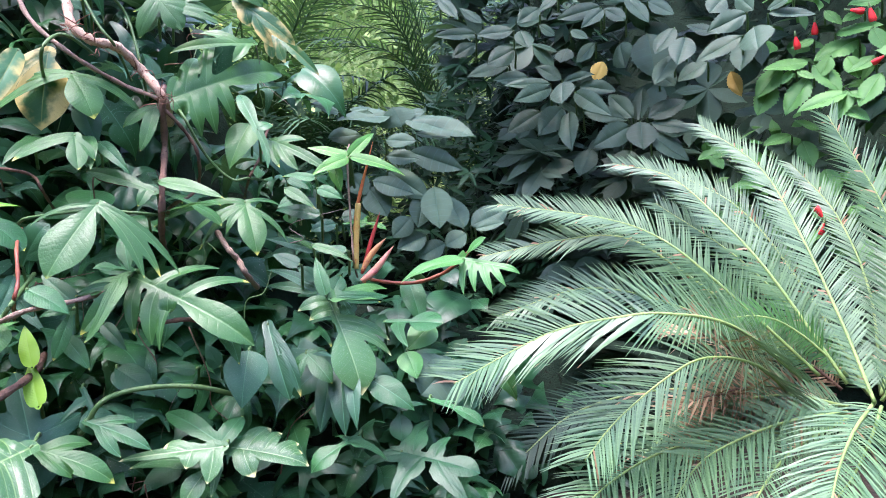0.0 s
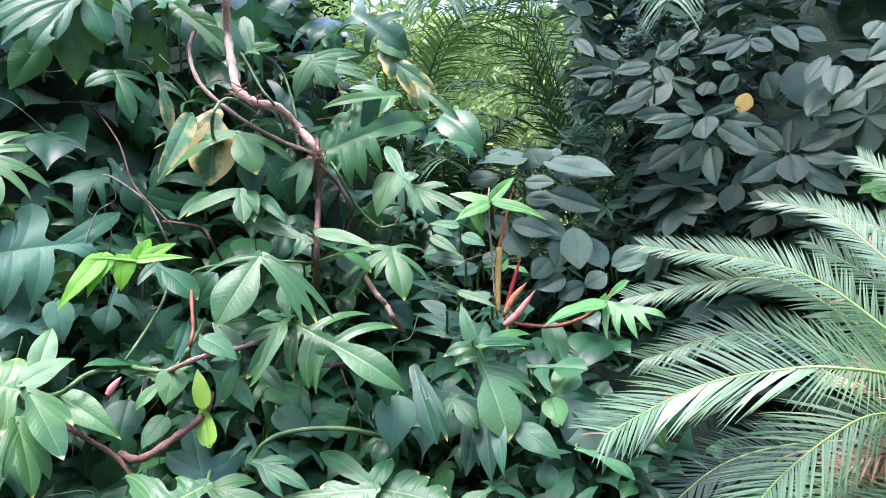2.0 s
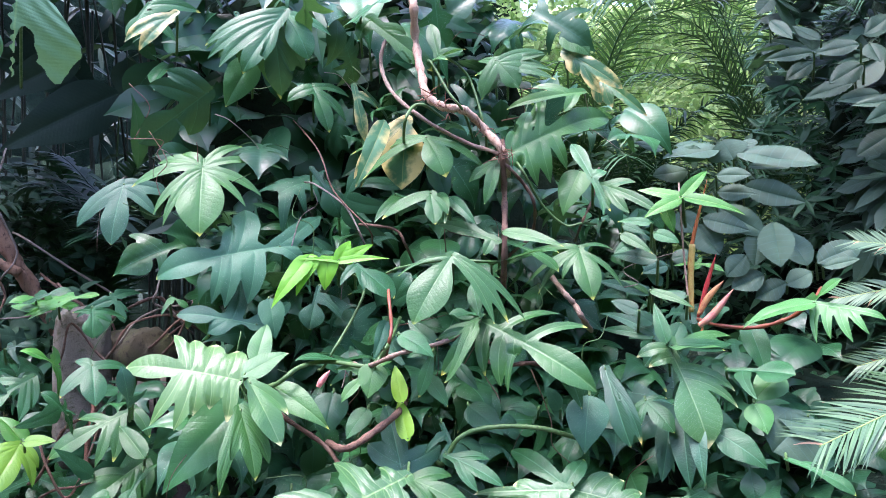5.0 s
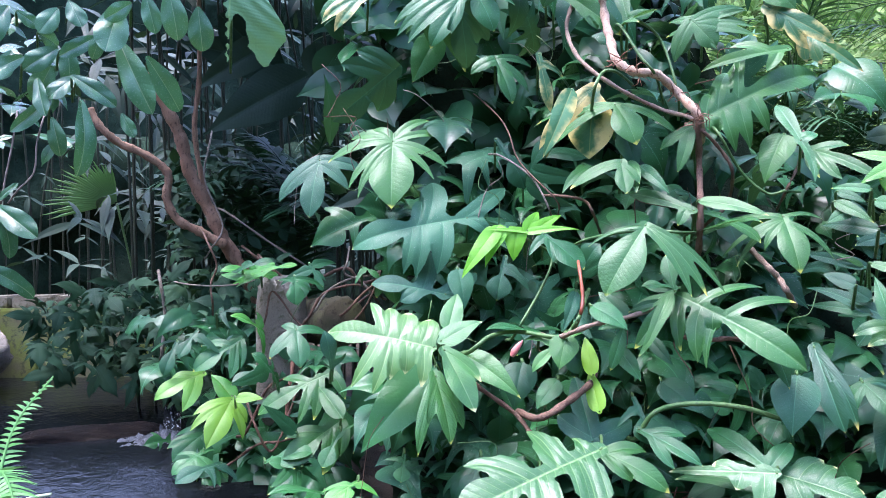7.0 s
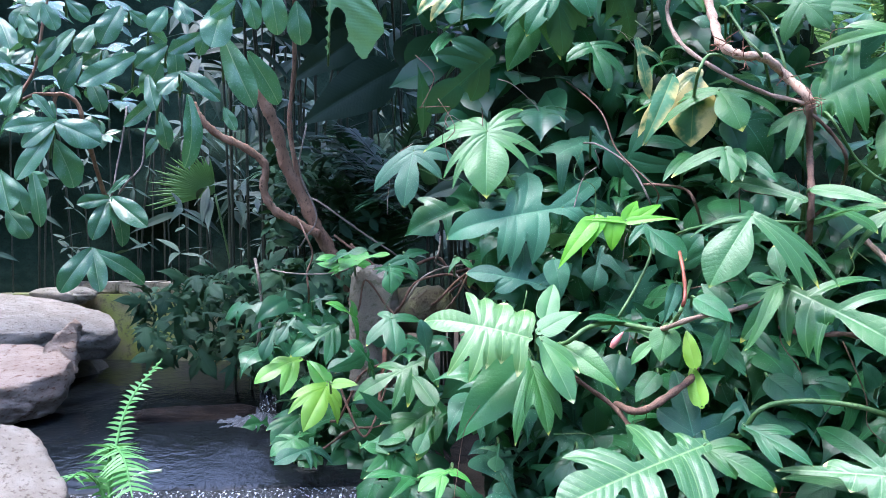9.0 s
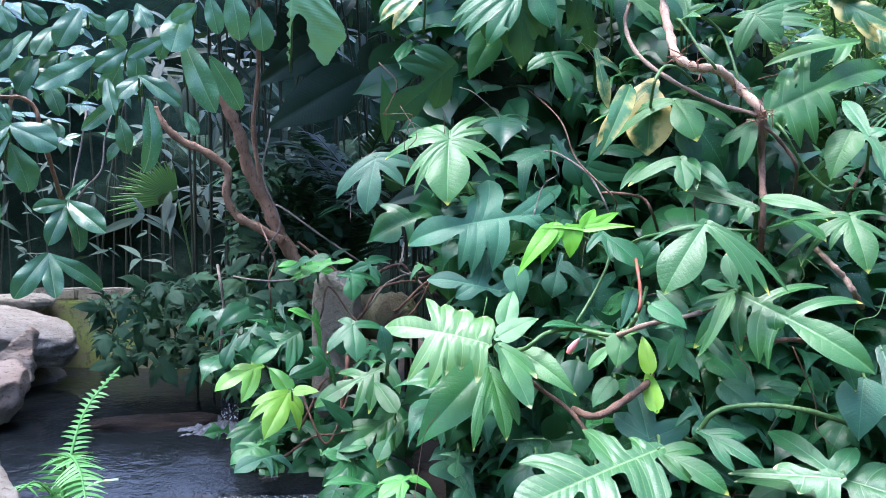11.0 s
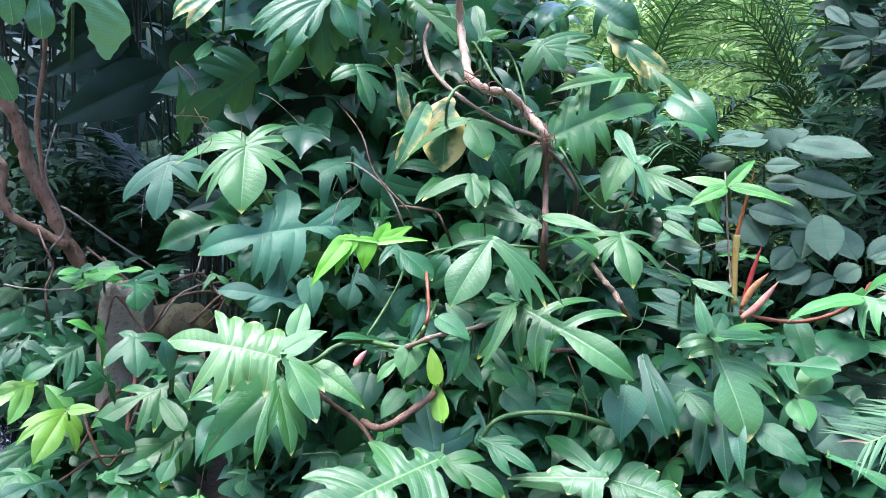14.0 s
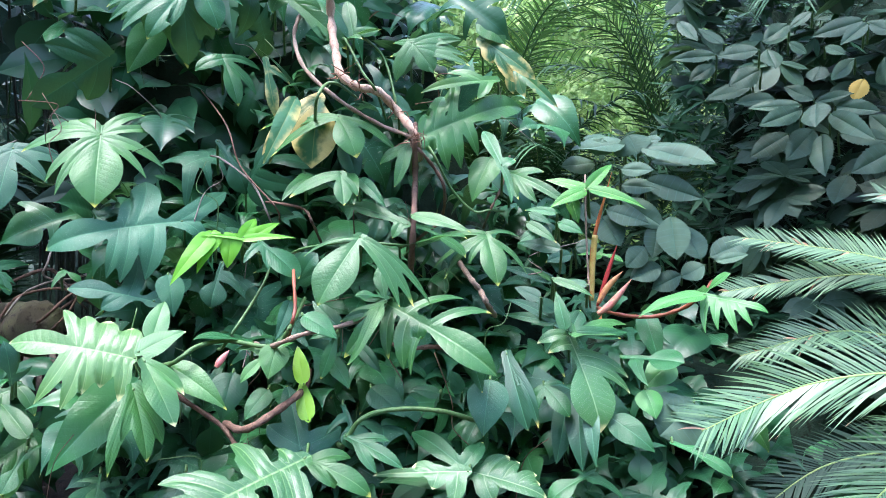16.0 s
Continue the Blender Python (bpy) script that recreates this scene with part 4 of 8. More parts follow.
phil((-1.613, 1.655, 2.289), (-0.392, -0.553, -0.735), (0.485, -0.803, 0.346), 0.156, ((0.32, 1.02, 0.20, 0.155),), m=YEL, w=0.13, sm=0.20, neck=0.077)
phil((-1.440, 2.107, 2.150), (0.438, -0.141, -0.888), (0.596, -0.694, 0.404), 0.176, ((0.55, 0.17, 0.03, 0.149), (-0.40, 0.82, 0.10, 0.105), (-0.68, 0.23, 0.00, 0.090),), m=MID, w=0.16, sm=0.25, neck=0.060)
phil((-1.068, 1.889, 1.965), (-0.122, -0.519, -0.846), (0.672, -0.670, 0.315), 0.224, (), m=YEL, w=0.12, sm=0.00, neck=0.040)
phil((-0.920, 1.876, 1.749), (0.318, -0.487, -0.813), (0.344, -0.740, 0.578), 0.106, ((1.34, 0.45, 0.02, 0.201), (-0.37, 0.72, 0.10, 0.121),), m=BRIGHT, w=0.22, sm=0.15, neck=0.101)
phil((-0.900, 1.969, 1.744), (0.718, -0.382, -0.582), (0.009, -0.831, 0.556), 0.132, (), m=MID, w=0.13, sm=0.00, neck=0.050)
phil((-0.721, 1.909, 1.639), (0.963, -0.145, -0.225), (0.039, -0.755, 0.654), 0.178, (), m=BRIGHT, w=0.11, sm=0.00, neck=0.035)
phil((-0.573, 2.219, 1.829), (-0.245, -0.477, -0.844), (0.053, -0.876, 0.479), 0.159, (), m=BRIGHT, w=0.28, sm=0.00, neck=0.045)
phil((-0.498, 2.013, 1.786), (-0.463, 0.480, 0.745), (0.061, -0.821, 0.567), 0.159, ((0.29, 0.07, 0.00, 0.108), (-0.12, -0.78, 0.00, 0.067),), m=MID, w=0.12, sm=0.10, neck=0.067)
phil((-0.529, 2.295, 1.793), (0.833, -0.344, -0.434), (0.014, -0.771, 0.637), 0.234, ((0.20, 0.66, 0.15, 0.078), (0.30, 0.43, 0.05, 0.062), (-0.25, 0.41, 0.10, 0.083),), m=BRIGHT, w=0.07, sm=0.25, neck=0.041)
phil((-0.785, 2.067, 2.153), (0.629, 0.046, -0.776), (0.396, -0.878, 0.269), 0.108, ((-1.47, 0.47, 0.05, 0.141), (-1.15, 0.89, 0.12, 0.141), (-0.72, 1.14, 0.20, 0.151), (0.97, 0.62, 0.05, 0.216),), m=BRIGHT, w=0.28, sm=0.30, neck=0.173)
phil((-0.624, 2.317, 2.218), (0.801, -0.012, -0.598), (0.185, -0.946, 0.267), 0.212, ((0.23, 0.79, 0.25, 0.090), (-0.37, 0.19, 0.05, 0.144), (0.19, 0.34, 0.10, 0.132),), m=YEL, w=0.11, sm=0.30, neck=0.132)
phil((-0.559, 2.395, 2.161), (0.731, -0.166, -0.662), (0.044, -0.957, 0.288), 0.234, ((0.29, 0.43, 0.12, 0.089), (0.21, 0.59, 0.22, 0.089),), m=YEL, w=0.07, sm=0.25, neck=0.056)
phil((-0.633, 2.314, 2.287), (0.697, 0.028, -0.717), (0.289, -0.926, 0.244), 0.116, (), m=BRIGHT, w=0.38, sm=0.00, neck=0.066)
phil((-0.569, 2.259, 2.077), (-0.853, -0.487, -0.186), (0.283, -0.732, 0.619), 0.243, ((0.26, 0.60, 0.20, 0.071), (-0.28, 0.35, 0.10, 0.076),), m=BRIGHT, w=0.08, sm=0.20, neck=0.061)
phil((-0.773, 2.039, 1.853), (-0.773, -0.316, -0.550), (-0.034, -0.845, 0.534), 0.108, ((-0.82, 1.03, 0.10, 0.186),), m=BRIGHT, w=0.19, sm=0.10, neck=0.083)
phil((-1.162, 1.993, 2.302), (0.747, 0.163, -0.644), (0.390, -0.892, 0.227), 0.250, ((0.11, 0.78, 0.45, 0.059), (-0.14, 0.46, 0.20, 0.098), (0.28, 0.06, 0.00, 0.108),), m=BRIGHT, w=0.12, sm=0.30, neck=0.088)
phil((-0.949, 2.016, 2.174), (-0.315, 0.313, 0.896), (0.153, -0.915, 0.374), 0.130, ((0.59, 0.07, 0.02, 0.135),), m=BRIGHT, w=0.16, sm=0.05, neck=0.072)
phil((-1.155, 1.352, 1.315), (0.613, 0.658, 0.438), (0.262, -0.692, 0.672), 0.107, (), m=PALE2, w=0.25, sm=0.00, neck=0.117)
phil((-1.257, 1.529, 1.316), (-0.159, 0.629, 0.761), (0.459, -0.635, 0.621), 0.119, (), m=PALE2, w=0.23, sm=0.00, neck=0.084)
phil((-1.910, 1.781, 1.109), (-0.539, -0.732, -0.418), (0.340, -0.642, 0.687), 0.268, ((-0.40, 0.64, 0.28, 0.064), (-0.45, 0.46, 0.15, 0.074), (-0.38, -0.00, 0.00, 0.079), (0.31, 0.55, 0.30, 0.069),), m=BRIGHT, w=0.13, sm=0.42, neck=0.039)
phil((-1.868, 1.784, 0.952), (-0.228, -0.879, -0.418), (0.497, -0.474, 0.727), 0.240, ((0.32, 0.72, 0.30, 0.099), (-0.41, 0.68, 0.15, 0.132), (-0.36, 0.34, 0.02, 0.110),), m=BRIGHT, w=0.17, sm=0.40, neck=0.055)
phil((-1.743, 1.650, 1.006), (-0.817, 0.178, 0.548), (0.348, -0.606, 0.715), 0.151, (), m=BRIGHT, w=0.19, sm=0.00, neck=0.049)
phil((-2.418, 1.785, 0.961), (0.286, -0.760, -0.583), (0.649, -0.294, 0.702), 0.214, ((0.38, 0.80, 0.06, 0.092), (0.47, 0.50, 0.02, 0.092), (-0.47, 0.57, 0.06, 0.092), (-0.41, 0.24, 0.02, 0.085),), m=LIME2, w=0.20, sm=0.10, neck=0.057)
phil((-2.555, 1.905, 0.929), (-0.770, -0.060, 0.635), (0.612, -0.353, 0.708), 0.154, (), m=LIME3, w=0.25, sm=0.00, neck=0.063)
phil((-2.230, 1.652, 1.013), (0.886, 0.465, 0.002), (0.318, -0.610, 0.726), 0.095, (), m=LIME2, w=0.22, sm=0.00, neck=0.088)
phil((-2.601, 1.800, 1.043), (-0.195, -0.929, -0.314), (0.559, -0.369, 0.742), 0.204, ((-0.50, 0.74, 0.15, 0.156), (0.24, 0.53, 0.20, 0.109),), m=LIME3, w=0.17, sm=0.30, neck=0.078)
phil((-2.471, 1.881, 1.173), (-0.361, -0.806, -0.468), (0.448, -0.590, 0.671), 0.212, ((-0.53, 0.58, 0.10, 0.110), (-0.46, 0.31, 0.02, 0.088), (0.41, 0.62, 0.20, 0.088),), m=MID, w=0.19, sm=0.40, neck=0.059)
phil((-1.795, 1.516, 1.286), (0.516, -0.396, -0.759), (0.558, -0.516, 0.649), 0.125, ((0.67, 0.65, 0.03, 0.169), (-0.74, -0.00, 0.02, 0.131), (0.33, -0.28, 0.00, 0.131),), m=MID, w=0.26, sm=0.12, neck=0.075)
phil((-2.594, 1.790, 0.809), (-0.055, -0.890, -0.452), (0.553, -0.404, 0.729), 0.153, ((-0.71, 0.51, 0.10, 0.169), (0.35, 0.85, 0.15, 0.147),), m=MID, w=0.27, sm=0.25, neck=0.084)
phil((-0.270, 1.987, 1.147), (0.113, -0.481, -0.869), (-0.160, -0.872, 0.462), 0.179, (), m=DTIP, w=0.18, sm=0.00, neck=0.083)
phil((-0.309, 2.049, 1.122), (-0.089, -0.499, -0.862), (0.215, -0.855, 0.473), 0.162, (), m=DTIP, w=0.18, sm=0.00, neck=0.067)
phil((-0.231, 1.893, 1.150), (0.137, -0.490, -0.861), (-0.159, -0.869, 0.469), 0.142, (), m=DTIP, w=0.13, sm=0.00, neck=0.057)
phil((-0.492, 1.892, 1.208), (-0.003, -0.503, -0.864), (0.099, -0.860, 0.500), 0.146, (), m=BLUE, w=0.36, sm=0.00, neck=0.042)
phil((-0.471, 2.012, 1.260), (0.353, -0.445, -0.823), (-0.012, -0.882, 0.471), 0.219, ((-0.13, 1.01, 0.15, 0.078), (-0.02, 0.65, 0.10, 0.088),), m=DTIP, w=0.13, sm=0.20, neck=0.078)
phil((-0.284, 1.906, 1.341), (0.833, 0.553, 0.027), (0.390, -0.621, 0.680), 0.152, ((-0.20, 1.20, 0.15, 0.099), (-0.42, 0.44, 0.05, 0.132),), m=BRIGHT, w=0.11, sm=0.20, neck=0.066)
phil((-0.180, 1.916, 1.128), (0.834, -0.305, -0.459), (0.120, -0.713, 0.691), 0.132, (), m=MID, w=0.28, sm=0.00, neck=0.046)
phil((-0.032, 2.148, 1.245), (-0.618, -0.544, -0.568), (0.107, -0.774, 0.624), 0.110, (), m=BRIGHT2, w=0.37, sm=0.00, neck=0.061)
phil((-0.099, 2.038, 1.183), (0.355, -0.571, -0.741), (0.127, -0.755, 0.643), 0.084, (), m=BRIGHT2, w=0.41, sm=0.00, neck=0.077)
phil((-0.890, 1.632, 1.031), (0.941, -0.002, -0.340), (0.267, -0.613, 0.744), 0.182, ((0.13, 0.58, 0.10, 0.118), (-0.35, 0.50, 0.10, 0.118),), m=BRIGHT, w=0.15, sm=0.25, neck=0.064)
phil((-0.814, 1.704, 1.076), (0.936, -0.100, -0.336), (0.193, -0.654, 0.732), 0.165, ((0.27, 0.72, 0.20, 0.096), (-0.28, 0.59, 0.15, 0.096),), m=MID, w=0.11, sm=0.30, neck=0.072)
phil((-1.537, 1.851, 2.321), (0.071, -0.004, -0.997), (0.643, -0.764, 0.05), 0.158, ((0.69, 0.63), (0.47, 0.80), (-0.71, 1.54), (-0.26, 0.82), (-0.51, 0.01),), m=BRIGHT, w=.12, sinus=.3, sm=.45)
phil((-0.949, 1.985, 2.151), (0.959, -0.042, 0.282), (-0.284, -0.231, 0.931), 0.102, ((0.89, 0.69),), m=BRIGHT, w=.3, sm=.2)
phil((-0.76, 2.096, 2.152), (-0.521, -0.294, -0.801), (-0.043, -0.929, 0.369), 0.122, ((0.91, 0.22), (-1.04, -0.45), (-0.63, -0.69), (-1.21, -0.25), (-0.73, 0.47), (0.63, 0.63),), m=BRIGHT, w=.2, sinus=.25, sm=.45)
phil((-1.225, 1.998, 2.11), (0.216, -0.01, -0.976), (0.466, -0.878, 0.112), 0.180, ((-0.34, 0.46),), m=YEL, w=.1, sm=.3)
phil((-0.946, 1.974, 1.761), (-0.714, -0.626, -0.315), (-0.119, -0.334, 0.935), 0.170, ((-0.94, 0.32), (-0.02, 0.34),), m=BRIGHT, w=.2, sm=.15, sinus=.3)
phil((-1.076, 1.721, 1.558), (0.786, 0.068, -0.614), (0.541, -0.556, 0.631), 0.142, ((0.56, 0.14), (0.34, 0.54),), m=MID, w=.3, sm=.2)
phil((-1.584, 1.447, 1.206), (-0.022, -0.281, 0.959), (0.935, -0.345, -0.08), 0.103, ((0.49, 0.20),), m=BLUE, w=.22, sm=.2)
phil((-1.786, 1.69, 0.947), (0.068, -0.716, -0.694), (0.42, -0.611, 0.671), 0.129, ((-0.22, -0.37),), m=MID, w=.22)
phil((-1.88, 1.596, 1.44), (0.264, -0.231, -0.937), (0.67, -0.655, 0.35), 0.089, ((-0.99, 0.29), (-0.58, 0.48), (0.60, 0.06),), m=MID, w=.3, sinus=.2, sm=.3)
phil((-2.411, 1.972, 1.413), (-0.404, -0.891, 0.206), (0.638, -0.113, 0.762), 0.189, ((-0.40, 0.80), (0.54, 0.12), (0.37, -0.32),), m=LIME3, w=.13, sinus=.3, sm=.5)
phil((-2.357, 1.805, 1.454), (0.829, 0.484, 0.279), (0.142, -0.667, 0.732), 0.112, ((-0.88, -0.27), (-0.45, -0.67),), m=MID, w=.2, sinus=.3, sm=.4)
phil((-1.928, 1.549, 1.136), (-0.289, -0.57, 0.769), (0.928, 0.028, 0.37), 0.099, ((-1.16, 0.88), (0.39, 0.41), (-0.20, -0.57),), m=MID, w=.2, sinus=.4, sm=.4)
phil((-2.491, 1.708, 0.773), (-0.148, -0.914, -0.379), (0.42, -0.404, 0.812), 0.134, ((0.51, 0.54), (-0.68, 0.70), (-1.18, 0.31), (-0.06, -0.36),), m=MID, w=.22, sinus=.3, sm=.4)
phil((-2.413, 1.726, 0.739), (-0.263, -0.95, -0.167), (0.439, -0.272, 0.856), 0.173, ((-0.49, 0.37), (-0.52, -0.14),), m=BLUE, w=.2, sinus=.3, sm=.4)
phil((-1.998, 1.572, 0.848), (0.826, 0.497, 0.267), (0.098, -0.593, 0.799), 0.157, ((-0.20, 0.11), (0.34, 0.64),), m=MID, w=.2, sm=.3)
phil((-1.904, 1.634, 0.823), (-0.488, -0.8, 0.35), (0.638, -0.053, 0.768), 0.109, ((-0.80, 0.90), (-0.99, 0.20), (-0.23, -0.64),), m=MID, w=.2, sinus=.3, sm=.4)
phil((-1.793, 1.619, 0.767), (-0.495, -0.841, 0.218), (0.243, 0.107, 0.964), 0.175, ((-0.56, 0.66),), m=MID, w=.14, sm=.3)
phil((-1.61, 1.569, 0.851), (-0.324, -0.876, -0.358), (0.323, -0.458, 0.828), 0.120, ((0.35, 0.84), (-0.53, 0.88), (-0.56, -0.18),), m=LIME3, w=.2, sinus=.3, sm=.4)
phil((-1.928, 1.634, 0.939), (-0.379, -0.6, 0.705), (0.874, 0.018, 0.485), 0.142, (), m=DARK, w=.2)
phil((-0.841, 1.516, 1.068), (-0.519, -0.815, -0.258), (0.265, -0.441, 0.858), 0.373, ((0.30, 0.78), (0.40, 0.27), (0.19, 0.07), (-0.39, 0.63), (-0.45, 0.35),), m=BIG, w=.14, sinus=.68, sm=.6)
phil((-0.97, 1.624, 1.308), (0.009, -0.488, -0.873), (0.312, -0.828, 0.466), 0.089, (), m=BRIGHT, w=.4)
phil((-0.991, 1.648, 1.29), (-0.427, -0.691, -0.583), (0.183, -0.697, 0.693), 0.113, ((-0.13, -0.50), (0.83, 0.45),), m=BRIGHT, w=.14, sm=.3)
phil((-1.069, 1.671, 1.3), (-0.655, -0.729, 0.201), (0.255, 0.037, 0.966), 0.144, ((1.11, 0.29), (1.00, -0.03),), m=MID, w=.16, sm=.3)
phil((-0.759, 1.806, 1.409), (-0.663, -0.613, -0.43), (0.124, -0.656, 0.745), 0.127, ((-0.75, 1.39), (-0.54, 0.90),), m=BRIGHT, w=.14, sinus=.2, sm=.2)
phil((-0.759, 1.842, 1.416), (-0.79, -0.6, 0.131), (0.45, -0.421, 0.787), 0.094, ((1.23, 0.15),), m=MID, w=.18)
phil((-0.527, 1.828, 0.984), (-0.446, -0.653, -0.612), (0.008, -0.687, 0.727), 0.169, ((1.20, 0.85), (0.83, 0.41), (-0.27, 0.74),), m=PTIP, w=.16, sinus=.45, sm=.5)
phil((0.057, 2.262, 1.429), (-0.897, -0.333, -0.29), (-0.131, -0.426, 0.895), 0.204, (), m=BRIGHT2, w=.17)
phil((0.06, 2.312, 1.426), (0.639, -0.366, 0.676), (-0.764, -0.399, 0.506), 0.105, ((-1.06, -0.53),), m=BRIGHT2, w=.2, sm=.3)
phil((0.056, 2.292, 1.427), (0.957, -0.242, -0.162), (-0.076, -0.745, 0.662), 0.183, ((0.62, 0.21), (0.52, 0.38), (0.50, 0.67), (0.32, 0.85),), m=BRIGHT2, w=.06, sm=.6, sinus=.22)
phil((-0.26, 2.316, 1.542), (0.941, -0.277, -0.195), (-0.017, -0.614, 0.789), 0.093, ((0.07, -0.63), (0.65, -0.09), (-0.53, 0.15),), m=LIME4, w=.12, sinus=.3, sm=.4)
phil((-1.343, 1.936, 1.854), (0.539, 0.072, -0.839), (0.693, -0.605, 0.394), 0.177, ((-0.27, 0.10),), m=DARK, w=.26)
phil((-1.261, 1.961, 1.716), (0.553, -0.122, 0.824), (-0.317, -0.946, 0.073), 0.156, ((1.08, 0.18), (1.05, 0.80),), m=DARK, w=.2)
phil((-0.95, 1.973, 1.843), (0.382, -0.05, -0.923), (0.567, -0.775, 0.277), 0.112, (), m=DARK, w=.3)
phil((-0.761, 2.033, 1.616), (0.905, -0.048, -0.422), (0.396, -0.263, 0.88), 0.186, ((-0.91, -0.04),), m=BRIGHT, w=.16)
phil((-0.772, 1.969, 1.551), (0.971, -0.027, 0.236), (-0.237, -0.164, 0.958), 0.192, ((-0.12, 0.38),), m=BRIGHT, w=.14)
phil((-0.467, 2.419, 1.647), (0.852, -0.23, 0.47), (-0.507, -0.139, 0.851), 0.146, ((0.16, -0.46),), m=BRIGHT, w=.2)
phil((-0.901, 1.624, 1.382), (0.874, 0.019, -0.486), (0.416, -0.548, 0.726), 0.103, (), m=MID, w=.3)
phil((-1.255, 1.829, 1.495), (-0.012, -0.416, -0.909), (0.373, -0.846, 0.382), 0.130, ((-0.67, 0.67),), m=BLUE, w=.28)
phil((-1.322, 1.679, 1.465), (0.325, -0.211, -0.922), (0.604, -0.704, 0.374), 0.113, (), m=BLUE, w=.3)
phil((-1.13, 1.69, 1.216), (0.06, -0.524, -0.849), (0.354, -0.784, 0.509), 0.124, (), m=DARK, w=.36)
phil((-1.018, 1.671, 1.184), (-0.302, -0.684, -0.664), (0.194, -0.726, 0.66), 0.094, (), m=MID, w=.3)
phil((-0.807, 1.85, 1.171), (0.845, -0.142, -0.515), (0.356, -0.569, 0.741), 0.121, (), m=DARK, w=.34)
phil((-0.647, 1.949, 1.152), (-0.829, -0.52, 0.208), (0.451, -0.4, 0.797), 0.081, (), m=DARK, w=.34)
phil((-0.854, 1.769, 1.137), (0.519, -0.334, -0.787), (0.436, -0.688, 0.58), 0.127, ((0.54, 0.47),), m=DARK, w=.3)
phil((-0.581, 1.935, 1.161), (-0.395, -0.253, 0.883), (0.781, -0.598, 0.178), 0.069, (), m=DARK, w=.34)
phil((-0.549, 1.861, 1.293), (0.438, -0.354, -0.826), (0.342, -0.784, 0.518), 0.125, (), m=MID, w=.2)
phil((-0.675, 1.897, 0.918), (-0.609, -0.679, -0.411), (0.094, -0.576, 0.812), 0.112, (), m=DARK, w=.3)
phil((-1.229, 1.634, 0.964), (0.018, -0.688, -0.726), (0.323, -0.683, 0.655), 0.110, ((-0.62, 0.12),), m=DARK, w=.3)
phil((-1.489, 1.636, 0.932), (0.249, -0.559, -0.791), (0.461, -0.65, 0.604), 0.081, ((0.69, 0.24),), m=MID, w=.3)
phil((-1, 1.532, 0.994), (0.142, -0.607, -0.782), (0.335, -0.714, 0.614), 0.068, (), m=MID, w=.3)
phil((-0.47, 2.004, 0.914), (-0.613, -0.617, -0.494), (0.002, -0.626, 0.78), 0.102, (), m=DARK, w=.3)
phil((-0.22, 1.944, 0.979), (-0.745, -0.529, -0.407), (-0.029, -0.584, 0.812), 0.151, ((0.34, 0.30), (-0.63, -0.15),), m=MID, w=.2, sinus=.3, sm=.4)
phil((-0.116, 1.933, 1.064), (0.146, -0.568, -0.81), (0.061, -0.812, 0.581), 0.096, ((0.40, -0.00), (-0.79, 0.00),), m=DARK, w=.3, sinus=.3, sm=.3)
phil((-0.031, 1.865, 1.091), (0.826, -0.511, -0.238), (0.03, -0.381, 0.924), 0.158, ((-0.23, 0.38),), m=MID, w=.12)
phil((-0.163, 2.118, 1.256), (0.937, -0.348, 0.031), (-0.197, -0.452, 0.87), 0.173, ((0.61, 0.62),), m=MID, w=.3)
phil((-0.11, 2.363, 1.36), (0.294, -0.421, -0.858), (0.141, -0.869, 0.474), 0.160, (), m=MID, w=.22)
phil((-0.107, 1.962, 0.932), (0.927, -0.353, -0.129), (-0.072, -0.503, 0.861), 0.217, ((0.67, 0.15), (-0.44, 0.47), (0.39, 1.00), (-0.73, 0.05), (0.32, -0.39),), m=DARK, w=.14, sinus=.5, sm=.55)
phil((0.122, 1.87, 1.186), (0.572, -0.201, -0.795), (0.335, -0.828, 0.45), 0.115, (), m=BRIGHT, w=.26)
phil((-1.039, 1.85, 1.427), (0.513, -0.091, 0.854), (-0.294, -0.953, 0.075), 0.122, ((0.51, 1.24),), m=DARK, w=.3)
phil((-1.059, 1.944, 1.76), (0.885, 0.095, -0.457), (0.466, -0.196, 0.863), 0.157, ((0.98, 0.16),), m=BRIGHT, w=.15)
phil((-0.994, 1.723, 1.367), (0.719, -0.053, -0.693), (0.546, -0.572, 0.611), 0.075, (), m=BLUE, w=.3)
phil((-1.158, 1.929, 2.298), (0.918, -0.064, 0.393), (-0.298, -0.765, 0.57), 0.149, ((-0.79, -0.79),), m=MID, w=.3)
phil((-1.54, 1.834, 2.329), (0.347, 0.176, -0.921), (0.791, -0.583, 0.186), 0.171, ((0.68, 0.40), (-0.89, 0.87), (-0.37, 1.20),), m=MID, w=.12, sinus=.35, sm=.4)
phil((-1.317, 1.869, 2.322), (0.346, -0.518, 0.783), (0.311, -0.724, -0.616), 0.084, ((1.01, -0.12), (0.21, -1.68),), m=BRIGHT, w=.2)
phil((-1.723, 1.667, 2.334), (-0.318, -0.401, -0.859), (0.384, -0.883, 0.27), 0.127, ((-0.92, 0.49), (-0.93, -0.52),), m=MID, w=.14, sinus=.4, sm=.4)
phil((-1.904, 1.689, 1.477), (0.516, 0.036, -0.856), (0.764, -0.471, 0.441), 0.099, ((1.12, 0.27), (-0.25, 0.73), (-0.95, 0.18),), m=DARK, w=.14, sinus=.3, sm=.4)
phil((-2.005, 1.746, 1.422), (0.165, -0.357, -0.919), (0.61, -0.696, 0.38), 0.092, (), m=DARK, w=.36)
